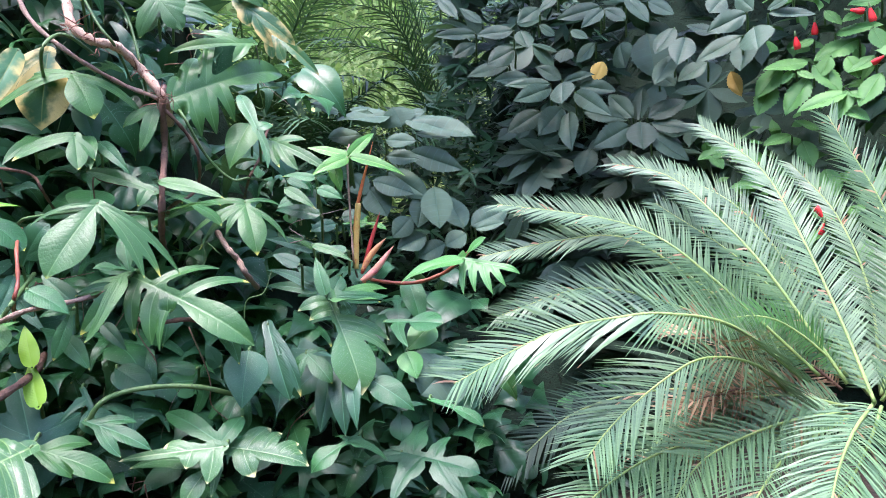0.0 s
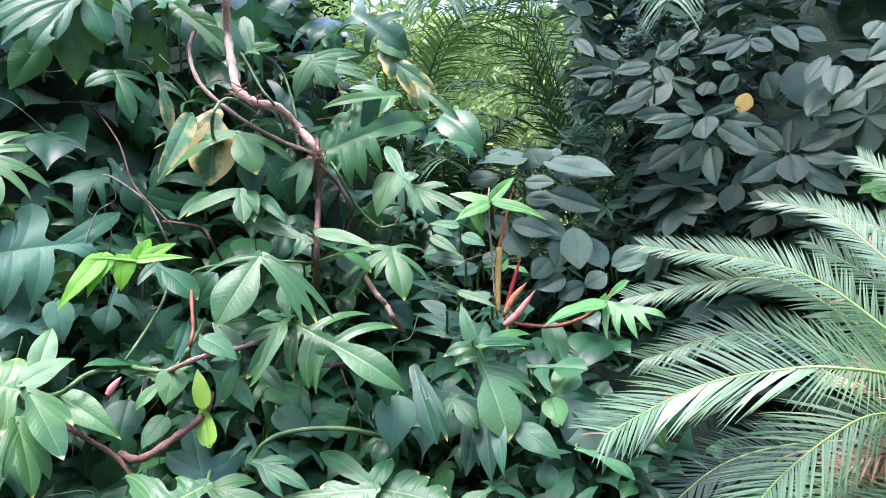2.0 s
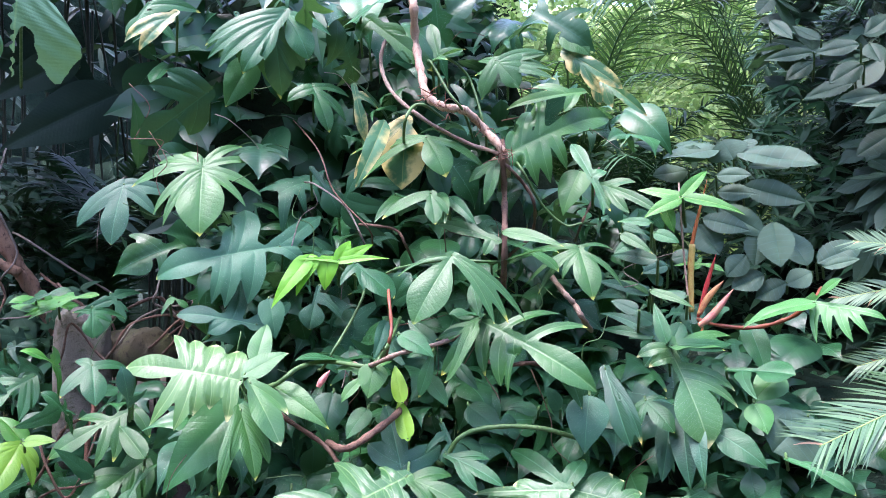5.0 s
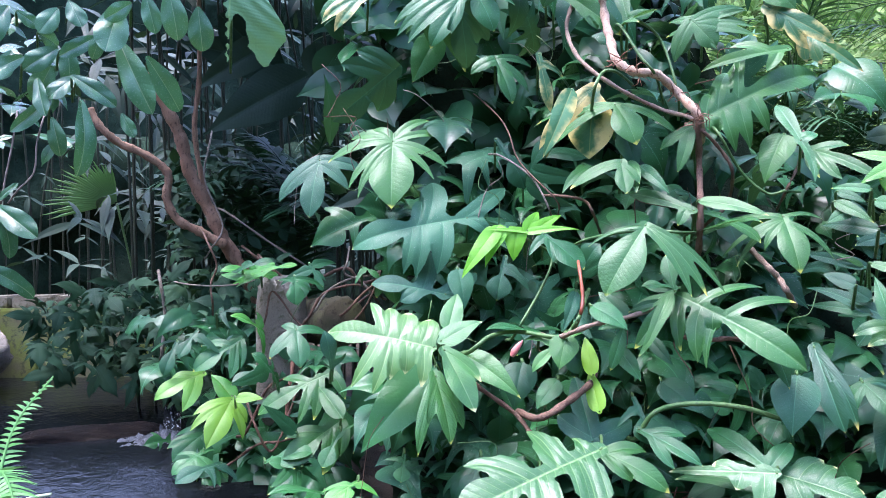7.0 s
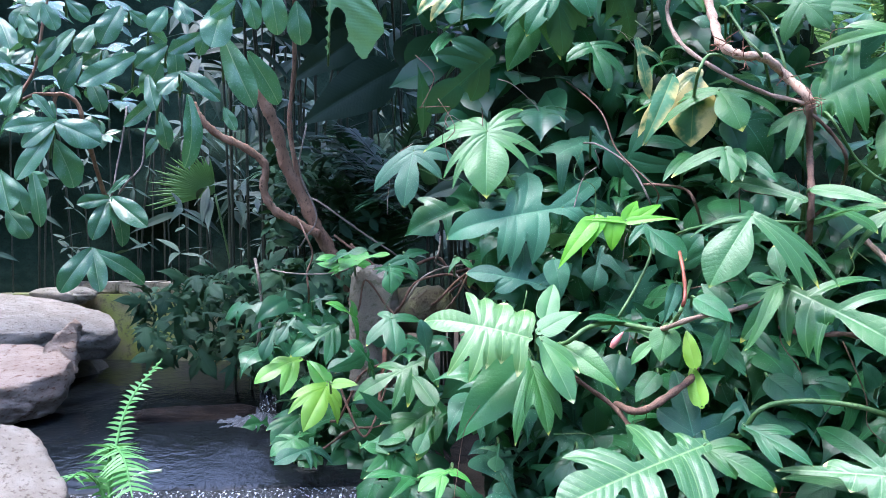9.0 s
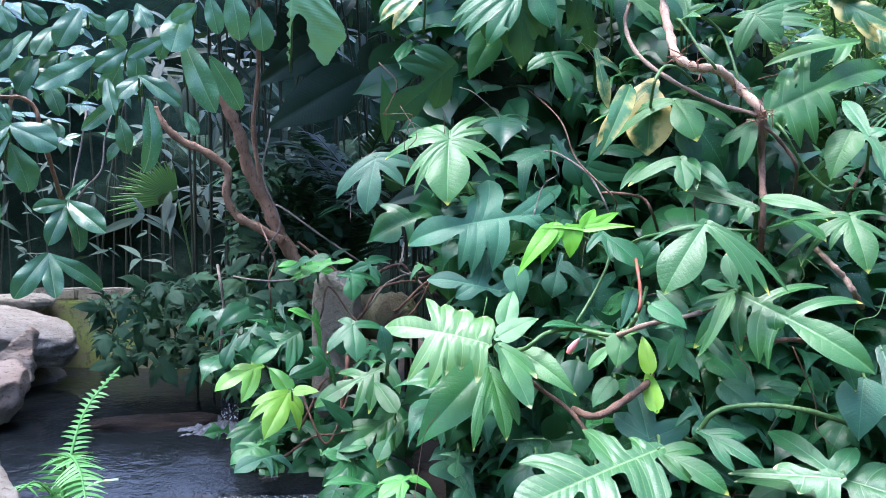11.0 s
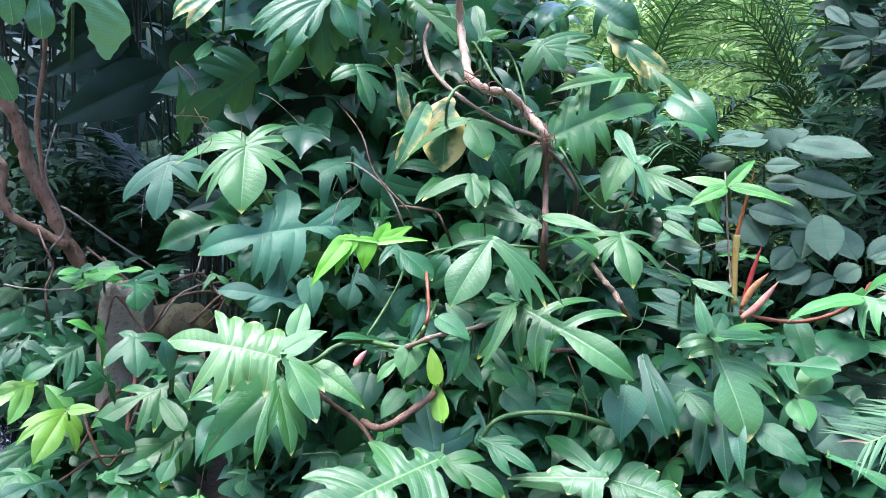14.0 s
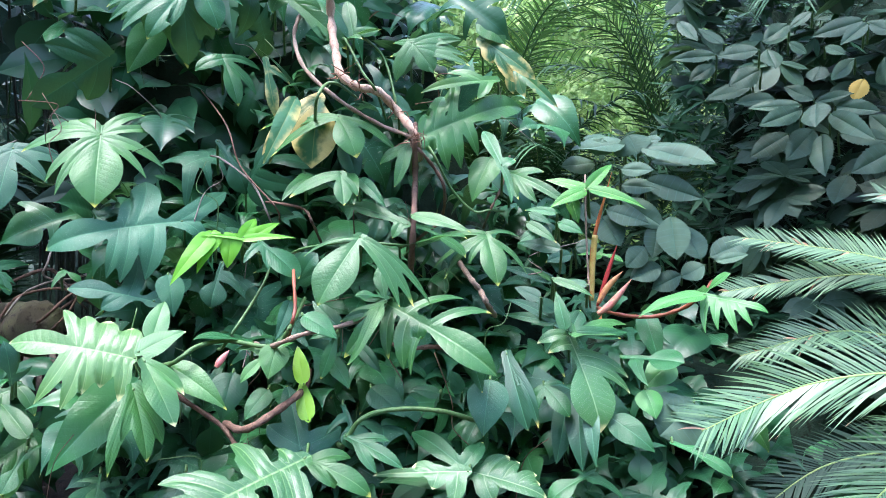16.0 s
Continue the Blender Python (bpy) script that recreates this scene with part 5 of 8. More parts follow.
phil((-2.347, 1.885, 1.439), (0.858, 0.476, 0.192), (0.173, -0.62, 0.766), 0.137, ((-0.49, -1.38), (0.26, -0.81), (-0.74, -0.40),), m=LIME3, w=.12, sinus=.3, sm=.5)
phil((-2.346, 1.88, 1.211), (-0.303, -0.779, 0.549), (0.8, 0.105, 0.59), 0.140, ((0.89, 0.22), (-0.78, -0.27),), m=LIME3, w=.18, sinus=.3, sm=.4)
phil((-1.557, 1.411, 1.208), (0.018, -0.22, 0.975), (0.867, -0.483, -0.125), 0.106, ((0.41, 0.19),), m=BLUE, w=.2, sm=.25)
phil((-2.272, 1.816, 1.095), (-0.227, -0.905, -0.36), (0.429, -0.425, 0.797), 0.137, ((-0.47, -0.16), (0.42, 0.28),), m=DARK, w=.2, sinus=.3, sm=.4)
phil((-2.505, 1.8, 1.279), (0.835, 0.524, 0.166), (0.209, -0.581, 0.786), 0.103, ((-0.62, -0.02), (0.72, 0.53),), m=DARK, w=.16, sinus=.3, sm=.4)
phil((-2.586, 1.767, 1.215), (0.024, -0.708, -0.706), (0.513, -0.597, 0.617), 0.131, ((-0.96, 0.36), (0.29, 0.34),), m=DARK, w=.2, sinus=.3, sm=.4)
phil((-1.784, 1.812, 1.463), (0.806, 0.278, -0.523), (0.591, -0.416, 0.691), 0.068, ((0.99, 0.27),), m=MID, w=.2, sm=.3)
phil((-2.664, 1.73, 1.171), (0.156, -0.579, -0.8), (0.586, -0.598, 0.547), 0.139, ((-0.58, 0.68),), m=DARK, w=.2, sinus=.3, sm=.3)

# stems and sheaths
vine(((-1.013, 1.985, 2.33), (-1.027, 2.028, 2.227), (-0.982, 1.963, 2.114), (-0.946, 1.922, 2.037), (-0.898, 1.925, 2), (-0.847, 1.961, 1.991), (-0.809, 2.019, 1.945), (-0.753, 2.015, 1.873)), r=.012, m=BARK)
vine(((-0.753, 2.015, 1.873), (-0.765, 2.064, 1.749), (-0.735, 1.963, 1.614), (-0.759, 2.023, 1.502)), r=.009, m=BROWN)
vine(((-1.12, 2.01, 2.24), (-1.123, 1.982, 2.164), (-1.052, 1.914, 2.054), (-0.945, 1.908, 1.962), (-0.861, 2.012, 1.907), (-0.76, 2.02, 1.865)), r=.006, m=PINKB)
vine(((-0.749, 2.025, 1.839), (-0.709, 2.08, 1.782), (-0.685, 2.102, 1.721), (-0.733, 2.235, 1.64), (-0.739, 2.049, 1.584)), r=.005, m=BROWN)
vine(((-0.945, 1.913, 2.004), (-0.97, 1.884, 2.002), (-0.959, 1.802, 1.95), (-1.003, 1.882, 1.918)), r=.0045, m=GREEN)
vine(((-0.91, 1.993, 2.156), (-0.861, 2.044, 2.102), (-0.809, 2.019, 1.95)), r=.004, m=GREEN)
vine(((-0.958, 1.981, 2.149), (-0.881, 1.925, 2.04), (-0.849, 1.954, 1.989)), r=.004, m=GREEN)
vine(((-0.709, 2.049, 1.828), (-0.667, 2.115, 1.726), (-0.607, 2.152, 1.663), (-0.562, 2.177, 1.668)), r=.004, m=GREEN)
vine(((-0.562, 2.177, 1.668), (-0.538, 2.221, 1.741), (-0.53, 2.26, 1.813)), r=.004, m=BROWN)
vine(((-0.842, 1.744, 1.041), (-0.79, 1.71, 1.112), (-0.754, 1.752, 1.132), (-0.678, 1.797, 1.138), (-0.591, 1.831, 1.129), (-0.524, 1.926, 1.09)), r=.0062, m=GREEN)
vine(((-1.189, 1.519, 1.265), (-1.149, 1.557, 1.302), (-1.119, 1.642, 1.307), (-0.997, 1.631, 1.3)), r=.006, m=GREEN)
vine(((-0.997, 1.631, 1.3), (-0.887, 1.595, 1.341), (-0.838, 1.687, 1.352), (-0.808, 1.846, 1.368)), r=.006, m=PINKB)
vine(((-0.987, 1.506, 1.125), (-0.95, 1.575, 1.152), (-0.946, 1.722, 1.181)), r=.009, m=BROWN)
vine(((-0.588, 2.047, 1.466), (-0.561, 2.05, 1.435), (-0.537, 2.041, 1.397)), r=.008, m=PINKB)
vine(((-0.705, 1.827, 1.287), (-0.634, 1.844, 1.294), (-0.571, 1.953, 1.272)), r=.006, m=BROWN)
vine(((-1.217, 1.562, 1.186), (-1.092, 1.576, 1.11), (-1.023, 1.542, 1.069)), r=.006, m=BROWN)
vine(((-0.967, 1.699, 1.474), (-0.933, 1.643, 1.4), (-0.935, 1.63, 1.359)), r=.0045, m=REDP)
vine(((-0.935, 1.63, 1.359), (-0.949, 1.614, 1.328), (-0.977, 1.621, 1.305)), r=.005, m=GREEN)
vine(((-0.194, 2.311, 1.36), (-0.094, 2.313, 1.355), (-0.005, 2.313, 1.382), (0.055, 2.313, 1.426)), r=.006, m=REDP)
vine(((-0.288, 2.256, 1.736), (-0.282, 2.264, 1.591), (-0.275, 2.264, 1.492), (-0.27, 2.261, 1.426)), r=.003, m=PINKB)
vine(((-0.771, 1.917, 1.558), (-0.898, 1.9, 1.564), (-0.973, 1.801, 1.547), (-0.989, 1.765, 1.538)), r=.004, m=GREEN)
vine(((-1.119, 1.642, 1.307), (-1.103, 1.82, 1.483), (-1.16, 1.791, 1.545)), r=.004, m=GREEN)
vine(((-2.065, 2.826, 2.276), (-1.359, 1.985, 1.931), (-1.232, 1.877, 1.776), (-1.097, 1.837, 1.657)), r=.0025, m=BROWN)
vine(((-1.29, 1.877, 1.794), (-1.182, 1.857, 1.724), (-1.12, 1.847, 1.626)), r=.0028, m=GREYB)
vine(((-1.087, 1.851, 1.666), (-1.028, 1.877, 1.651), (-1.002, 1.879, 1.611)), r=.004, m=BROWN)
vine(((-2.217, 2.457, 1.396), (-2.292, 2.394, 1.372), (-2.349, 2.349, 1.435), (-2.473, 2.229, 1.352), (-2.521, 2.171, 1.256)), r=.007, m=BROWN)
vine(((-2.204, 2.4, 1.35), (-2.276, 2.335, 1.279), (-2.343, 2.263, 1.185), (-2.353, 2.237, 1.091)), r=.005, m=BROWN)
vine(((-2.541, 2.095, 1.453), (-2.455, 2.175, 1.331), (-2.446, 2.162, 1.164), (-2.497, 2.076, 1.003)), r=.006, m=BROWN)
vine(((-2.471, 1.891, 0.805), (-2.455, 1.939, 0.889), (-2.436, 1.986, 0.976), (-2.377, 2.057, 1.018)), r=.006, m=BROWN)
vine(((-2.431, 1.74, 0.711), (-2.361, 1.852, 0.785), (-2.303, 1.917, 0.792), (-2.246, 1.985, 0.82)), r=.005, m=BROWN)
vine(((-2.383, 1.859, 0.869), (-2.328, 1.88, 0.763), (-2.305, 1.919, 0.803), (-2.286, 1.998, 0.991)), r=.005, m=BROWN)
vine(((-3.383, 2.163, 1.357), (-3.366, 2.171, 1.214), (-3.358, 2.144, 1.018)), r=.008, m=GREYB)
vine(((-3.029, 2.296, 1.69), (-2.906, 2.439, 1.55), (-2.789, 2.555, 1.436)), r=.005, m=GREYB)
vine(((-2.887, 2.311, 1.497), (-2.795, 2.405, 1.387), (-2.716, 2.478, 1.304), (-2.661, 2.492, 1.035)), r=.006, m=BROWN)
vine(((-2.307, 1.988, 1.035), (-2.303, 1.956, 0.906), (-2.284, 1.948, 0.822)), r=.009, m=REDB)
lower_sheath = smooth_line(((-0.264, 2.281, 1.40), (-0.264, 2.284, 1.50), (-0.258, 2.284, 1.60)), 9)
child("spathe", mesh_of("spathe", *tube(lower_sheath, np.linspace(0.0082, 0.0095, len(lower_sheath)), 10, 0.04, 3), SPYELLOW), philodendron, Matrix.Identity(4), "yellow lower sheath")
spathe(((-0.264, 2.282, 1.426), (-0.263, 2.285, 1.575), (-0.212, 2.276, 1.789)), r=0.0073, m=SPORANGE)
spathe(((-0.245, 2.26, 1.386), (-0.22, 2.267, 1.477), (-0.191, 2.269, 1.572)), r=0.0079, m=SPRED)
spathe(((-0.241, 2.241, 1.396), (-0.215, 2.246, 1.445), (-0.172, 2.249, 1.493)), r=0.0112, m=SPBROWN)
spathe(((-0.24, 2.209, 1.366), (-0.201, 2.214, 1.399), (-0.146, 2.219, 1.471)), r=0.0125, m=SPPINK)
spathe(((-0.245, 2.202, 1.302), (-0.239, 2.205, 1.326), (-0.228, 2.21, 1.367)), r=0.0092, m=SPORANGE)
spathe(((-1.019, 1.435, 1.278), (-1.012, 1.442, 1.293), (-0.998, 1.454, 1.315)), r=0.0092, m=SPPINK)
vine(((-2.225, 1.999, 1.257), (-2.195, 2.04, 1.341), (-2.145, 2.091, 1.372), (-2.083, 2.148, 1.378), (-2.034, 2.188, 1.339)), r=.005, m=BROWN)
vine(((-2.125, 2.115, 1.469), (-2.132, 2.107, 1.426), (-2.084, 2.149, 1.393), (-2.05, 2.174, 1.339)), r=.004, m=GREYB)
vine(((-2.104, 2.079, 1.279), (-2.062, 2.124, 1.342), (-2.024, 2.16, 1.384), (-1.986, 2.196, 1.427)), r=.005, m=BROWN)
vine(((-2.078, 2.098, 1.247), (-2.044, 2.136, 1.31), (-2.017, 2.167, 1.395)), r=.004, m=BROWN)
vine(((-2.212, 2.015, 1.278), (-2.174, 2.062, 1.362), (-2.116, 2.121, 1.404), (-2.061, 2.17, 1.415)), r=.004, m=GREYB)
vine(((-2.37, 1.916, 1.256), (-2.357, 1.943, 1.361), (-2.296, 1.997, 1.253), (-2.264, 2.024, 1.21)), r=.004, m=BROWN)
vine(((-2.511, 1.766, 1.549), (-2.492, 1.788, 1.467), (-2.504, 1.769, 1.395), (-2.497, 1.77, 1.323)), r=.004, m=BROWN)
vine(((-2.546, 1.712, 1.396), (-2.489, 1.787, 1.388), (-2.43, 1.862, 1.394)), r=.003, m=GREYB)


scatter_philodendron()


def bare_stalks():
    """Thin bare stalks and hanging rootlets between the leaves."""
    r = np.random.default_rng(71)
    for i in range(55):
        yaw, z = r.uniform(8, 46), r.uniform(0.8, 2.3)
        c = polar(yaw, mound(yaw, z) + r.uniform(0.05, 0.3), z)
        side = Vector((math.cos(radians(yaw)), math.sin(radians(yaw)), 0))
        d = (side * r.normal(0, 0.7) + Vector((0, 0, r.choice([-1, 1])))).normalized()
        far = r.uniform(0.08, 0.3)
        line = [c, c + d * far * 0.35 + Vector(r.normal(0, 0.02, 3)), c + d * far * 0.7 + Vector(r.normal(0, 0.03, 3)), c + d * far + Vector(r.normal(0, 0.04, 3))]
        pts = smooth_line(line, 5)
        v, f = tube(pts, np.linspace(1.0, 0.6, len(pts)) * r.uniform(0.001, 0.0022), 6, 0.08, i)
        child("stalk", mesh_of("stalk", v, f, (BROWN, GREEN, GREEN, GREYB, BROWN)[i % 5]), philodendron, Matrix.Identity(4))


bare_stalks()

# ---- other plants: builders ----
cycad = thing("cycad", "sago palm with arching stiff blue-green feather leaves", "plant", (1.2, 2.0, 0.6))
tree = thing("tree", "small tree with pinkish forked trunk and glossy dark leaves", "tree", (-2.9, 2.4, 0.6))
shrub = thing("shrub", "tall shrub with whorls of grey-green toothed leaves", "shrub", (0.6, 3.4, 0.6))
broad = thing("broad_leaved_plant", "plant with large dull grey-green oval leaves", "plant", (-0.1, 2.9, 0.6))
redshrub = thing("flowering_shrub", "light green shrub with small red hanging flowers", "shrub", (1.5, 3.0, 0.6))


def one_leaf(top, base, along, normal, size, w, mat, toothed=0.0, swell=(0.75, 1.55), wavy=0.0):
    """A single uncut leaf with its stalk."""
    COUNT[0] += 1
    r = np.random.default_rng(COUNT[0])
    if toothed:
        pts, faces, uvs, reach = blade((), w, 0.0, arch=r.uniform(0.0, 0.08), droop=r.uniform(0.1, 0.35), fold=r.uniform(0.1, 0.4), ripple=0.004, nu=5, end=50, wave=r.uniform(0, 0.015), swell=(0.62, 1.0))
        pts[:, 0] *= 1 + toothed * (((uvs[:, 0] * 26) % 1.0) - 0.4) * (uvs[:, 1] > 0.9)
        pts[:, 2] += 0.02 * (1 - np.exp(-np.abs(pts[:, 0]) / 0.03)) + r.normal(0, 0.15) * pts[:, 0] * pts[:, 1]
    else:
        pts, faces, uvs, reach = lobed((), w, arch=r.uniform(0.0, 0.1), droop=r.uniform(0.1, 0.4), fold=r.uniform(0.1, 0.45), wave=r.uniform(0.006, 0.016) + wavy, curl=r.uniform(0, 0.12), twist=r.normal(0, 0.15), res=48, swell=swell, bulge=0.02)
    pose_m = frame_of(base, along, normal, size)
    note([pose_m @ Vector(q) for q in pts[::9]], 0.02)
    leaf = child("leaf", mesh_of("leaf", pts, faces, mat, uvs, reach), top, pose_m)
    stalk(top, leaf, base, along, size * 0.8, GREEN)


def glossy(base, along, normal, size, w=0.25):
    one_leaf(tree, base, along, normal, size, w, GLOSS, wavy=0.012, swell=(0.95, 0.62))


def whorl(base, along, normal, size, w=0.25, m=None):
    one_leaf(shrub, base, along, normal, size, w, m or WH, 0.15)


def grey(base, along, normal, size, w=0.25):
    one_leaf(broad, base, along, normal, size, 1.25 * w, GREY, 0.09)


def turk(base, along, normal, size, w=0.25):
    one_leaf(redshrub, base, along, normal, size, 0.85 * w, TURK, 0.22)


def bandark(base, along, normal, size, w=0.25):
    one_leaf(banana, base, along, normal, size, w, BANDARK)


def frond(points, lw=0.13, m=None, face=0.8, hang=0.12):
    """A stiff feather leaf: a ribbed midrib with two rows of narrow leaflets set in a shallow V."""
    COUNT[0] += 1
    r = np.random.default_rng(COUNT[0])
    line = smooth_line(points, 14)
    seg = np.concatenate([[0], np.cumsum(np.linalg.norm(np.diff(line, axis=0), axis=1))])
    length = seg[-1]
    heap, dry, n = Heap(), Heap(), int(length / 0.0094)
    rads = np.linspace(0.0055, 0.0015, len(line))
    v, f = tube(line, rads, 6)
    stem_mesh = mesh_of("rachis", v, f, RACH if m is not CYCD else BROWN)
    mat = m or CYC
    for i in range(n):
        t = 0.03 + 0.97 * i / n
        c = np.array([np.interp(t * length, seg, line[:, k]) for k in range(3)])
        c2 = np.array([np.interp(min(t + 0.02, 1) * length, seg, line[:, k]) for k in range(3)])
        c1 = np.array([np.interp((t - 0.02) * length, seg, line[:, k]) for k in range(3)])
        d = (c2 - c1) / np.linalg.norm(c2 - c1)
        eye_side = np.array((-0.11, -0.04, 1.5)) - c
        side = np.cross(d, np.array((0, 0, 0.6)) + face * eye_side / np.linalg.norm(eye_side))
        side /= np.linalg.norm(side) + 1e-9
        upw = np.cross(side, d)
        reach_out = 1.5 * lw * min(1.0, 0.35 + 3.2 * t) * (1 - max(0, t - 0.6) ** 1.6 * 1.9) * (0.8 if m is CYCD else 1)
        for s in (1, -1):
            if r.uniform() < 0.03:
                continue
            lean = 0.6 + 0.4 * t + r.normal(0, 0.05)
            way = s * side * math.cos(lean) + d * math.sin(lean) + upw * (0.28 + r.normal(0, 0.06 if m is not CYCD else 0.4))
            way /= np.linalg.norm(way)
            far = reach_out * r.uniform(0.88, 1.05)
            withered = m is None and r.uniform() < 0.045
            far *= 0.55 if withered else 1.0
            wide = np.cross(way, upw)
            wide = wide / (np.linalg.norm(wide) + 1e-9) * (0.0024 if m is not CYCD else 0.0025)
            pts, uv = [], []
            droops = hang * r.uniform(0.7, 1.3) + (r.uniform(0.2, 0.6) if withered else 0)
            for k in range(5):
                q = k / 4
                mid = c + way * far * q - np.array((0, 0, 1)) * far * droops * q ** 1.8
                b = (1 - q ** 2.5) * (0.7 + 0.6 * min(1, 3 * q))
                pts += [mid - wide * b, mid + wide * b + upw * 0.0008]
                uv += [(q, 0.3), (q, 0.7)]
            (dry if withered else heap).add(np.array(pts), [(2 * k, 2 * k + 1, 2 * k + 3, 2 * k + 2) for k in range(4)], np.array(uv), np.repeat(np.linspace(0, 1, 5), 2) ** 3 * r.uniform(0.4, 1.0), r.uniform())
    whole = child("frond", stem_mesh, cycad, Matrix.Identity(4), "dead brown frond" if m is CYCD else "")
    tagged(part("foliage", heap.mesh("foliage", mat), whole), kind="stuff")
    if dry.pts:
        tagged(part("foliage", dry.mesh("foliage", CYCD), whole, None, "withered tan leaflets"), kind="stuff")
    note(points[1:], 0.05)


RACH = rough_material("frond_midrib", (0.17, 0.29, 0.08), (0.25, 0.35, 0.10), (0.12, 0.21, 0.06), 12.0, rough=0.5, bump=0.1)


canes = thing("bamboo", "dark clump of tall thin canes and stems", "bamboo", (-3.2, 3.0, 0.6))


def cane(points, r=0.01):
    COUNT[0] += 1
    line = smooth_line(points, 10)
    k = np.arange(len(line))
    pts, faces = tube(line, r * (1 + 0.12 * (k % 5 == 0)), 8, 0.04, COUNT[0])
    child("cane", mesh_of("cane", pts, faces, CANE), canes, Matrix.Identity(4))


def flower(points):
    """A furled hanging flower: overlapping petals round a slim throat, with a green cup."""
    a, b = Vector(points[0]), Vector(points[-1])
    d = (b - a).normalized()
    side = d.orthogonal().normalized()
    other = d.cross(side)
    size = min(0.05, max((b - a).length, 0.04))
    pts, faces = [], []
    for petal in range(5):
        first = len(pts)
        for i in range(7):
            t = i / 6
            for j in range(5):
                h = 2 * math.pi * petal / 5 + (j - 2) * 0.42 + 1.3 * t
                rad = size * (0.08 + 0.15 * math.sin(1.9 * t) ** 1.2) * (1 + 0.06 * j) * (1 - 0.25 * (t > 0.95) * abs(j - 2))
                pts.append(a + d * size * t + (side * math.cos(h) + other * math.sin(h)) * rad)
        for i in range(6):
            for j in range(4):
                q = first + 5 * i + j
                faces.append((q, q + 1, q + 6, q + 5))
    ob = child("flower", mesh_of("flower", pts, faces, FLOWER), redshrub, Matrix.Identity(4), "small furled red flower")
    v, f = tube([a - d * 0.02, a + d * 0.2 * size], [0.003, 0.1 * size], 8)
    part("calyx", mesh_of("calyx", v, f, GREEN), ob)


def trunk(points, r=0.05):
    COUNT[0] += 1
    line = smooth_line(points, 9)
    k = np.arange(len(line))
    radii = 0.85 * r * (1 - 0.25 * k / len(k)) * (1 + 0.09 * np.sin(k * 0.9) + 0.08 * np.sin(k * 2.3))
    pts, faces = tube(line, radii, 16, 0.09, COUNT[0])
    child("trunk" if r > 0.03 else "branch", mesh_of("trunk", pts, faces, TRUNK), tree, Matrix.Identity(4))

whorl((0.414, 2.913, 2.088), (-0.999, 0.016, -0.039), (-0.030, -0.908, 0.417), 0.180, w=0.14)
whorl((0.417, 2.915, 2.074), (-0.730, -0.586, -0.352), (0.446, -0.798, 0.404), 0.218, w=0.15)
whorl((0.454, 2.856, 2.082), (-0.094, -0.569, -0.817), (-0.573, -0.640, 0.512), 0.112, w=0.40)
whorl((0.512, 2.904, 2.053), (0.291, -0.849, -0.442), (-0.701, -0.504, 0.505), 0.292, w=0.11)
whorl((0.476, 3.002, 2.111), (0.714, -0.696, 0.071), (-0.615, -0.576, 0.538), 0.151, w=0.15)
whorl((0.464, 2.951, 2.114), (-0.879, 0.106, 0.465), (0.139, -0.875, 0.463), 0.113, w=0.27)
whorl((0.537, 2.944, 2.087), (0.716, -0.652, -0.251), (-0.508, -0.733, 0.453), 0.166, w=0.17)
whorl((0.776, 2.967, 1.956), (0.215, 0.558, 0.802), (-0.649, -0.532, 0.544), 0.182, w=0.20)
whorl((0.728, 2.931, 1.927), (-0.806, -0.369, -0.462), (0.245, -0.919, 0.308), 0.195, w=0.22)
whorl((0.766, 2.919, 1.943), (0.001, -0.422, -0.907), (-0.147, -0.897, 0.417), 0.126, w=0.41)
whorl((0.820, 2.956, 1.945), (0.849, -0.469, -0.245), (-0.253, -0.766, 0.591), 0.168, w=0.20)
whorl((0.806, 2.957, 1.964), (0.911, 0.062, 0.408), (-0.186, -0.821, 0.540), 0.173, w=0.24)
whorl((0.806, 2.915, 1.892), (0.770, -0.223, -0.598), (0.147, -0.850, 0.507), 0.179, w=0.26)
whorl((0.748, 2.989, 1.839), (-0.450, -0.516, -0.729), (-0.095, -0.783, 0.614), 0.137, w=0.35)
whorl((0.734, 2.977, 1.957), (-0.787, 0.575, 0.223), (-0.360, -0.723, 0.590), 0.161, w=0.18)
whorl((0.750, 2.971, 1.967), (-0.410, 0.652, 0.638), (-0.545, -0.736, 0.401), 0.173, w=0.20)
whorl((0.479, 3.020, 2.014), (-0.524, -0.615, -0.589), (0.350, -0.786, 0.510), 0.220, w=0.20)
whorl((0.497, 2.969, 1.987), (-0.023, -0.561, -0.828), (-0.678, -0.600, 0.425), 0.195, w=0.20)
whorl((0.401, 3.083, 2.009), (-0.792, -0.304, -0.529), (0.047, -0.895, 0.443), 0.177, w=0.23)
whorl((0.277, 2.979, 2.310), (-0.993, -0.004, -0.116), (-0.053, -0.877, 0.478), 0.145, w=0.21)
whorl((0.301, 2.929, 2.296), (0.260, -0.469, -0.844), (0.217, -0.824, 0.524), 0.093, w=0.38)
whorl((0.280, 2.948, 2.230), (-0.846, -0.207, -0.491), (0.073, -0.958, 0.279), 0.129, w=0.29)
whorl((0.127, 2.992, 2.302), (-0.993, -0.078, -0.083), (0.044, -0.936, 0.350), 0.168, w=0.15)
whorl((0.377, 2.963, 2.327), (0.851, 0.166, -0.498), (0.432, -0.760, 0.485), 0.076, w=0.42)
whorl((0.490, 2.970, 2.238), (-0.403, -0.391, -0.827), (-0.311, -0.792, 0.526), 0.075, w=0.46)
whorl((0.132, 3.099, 2.288), (-0.765, -0.366, -0.530), (0.153, -0.902, 0.403), 0.128, w=0.23)
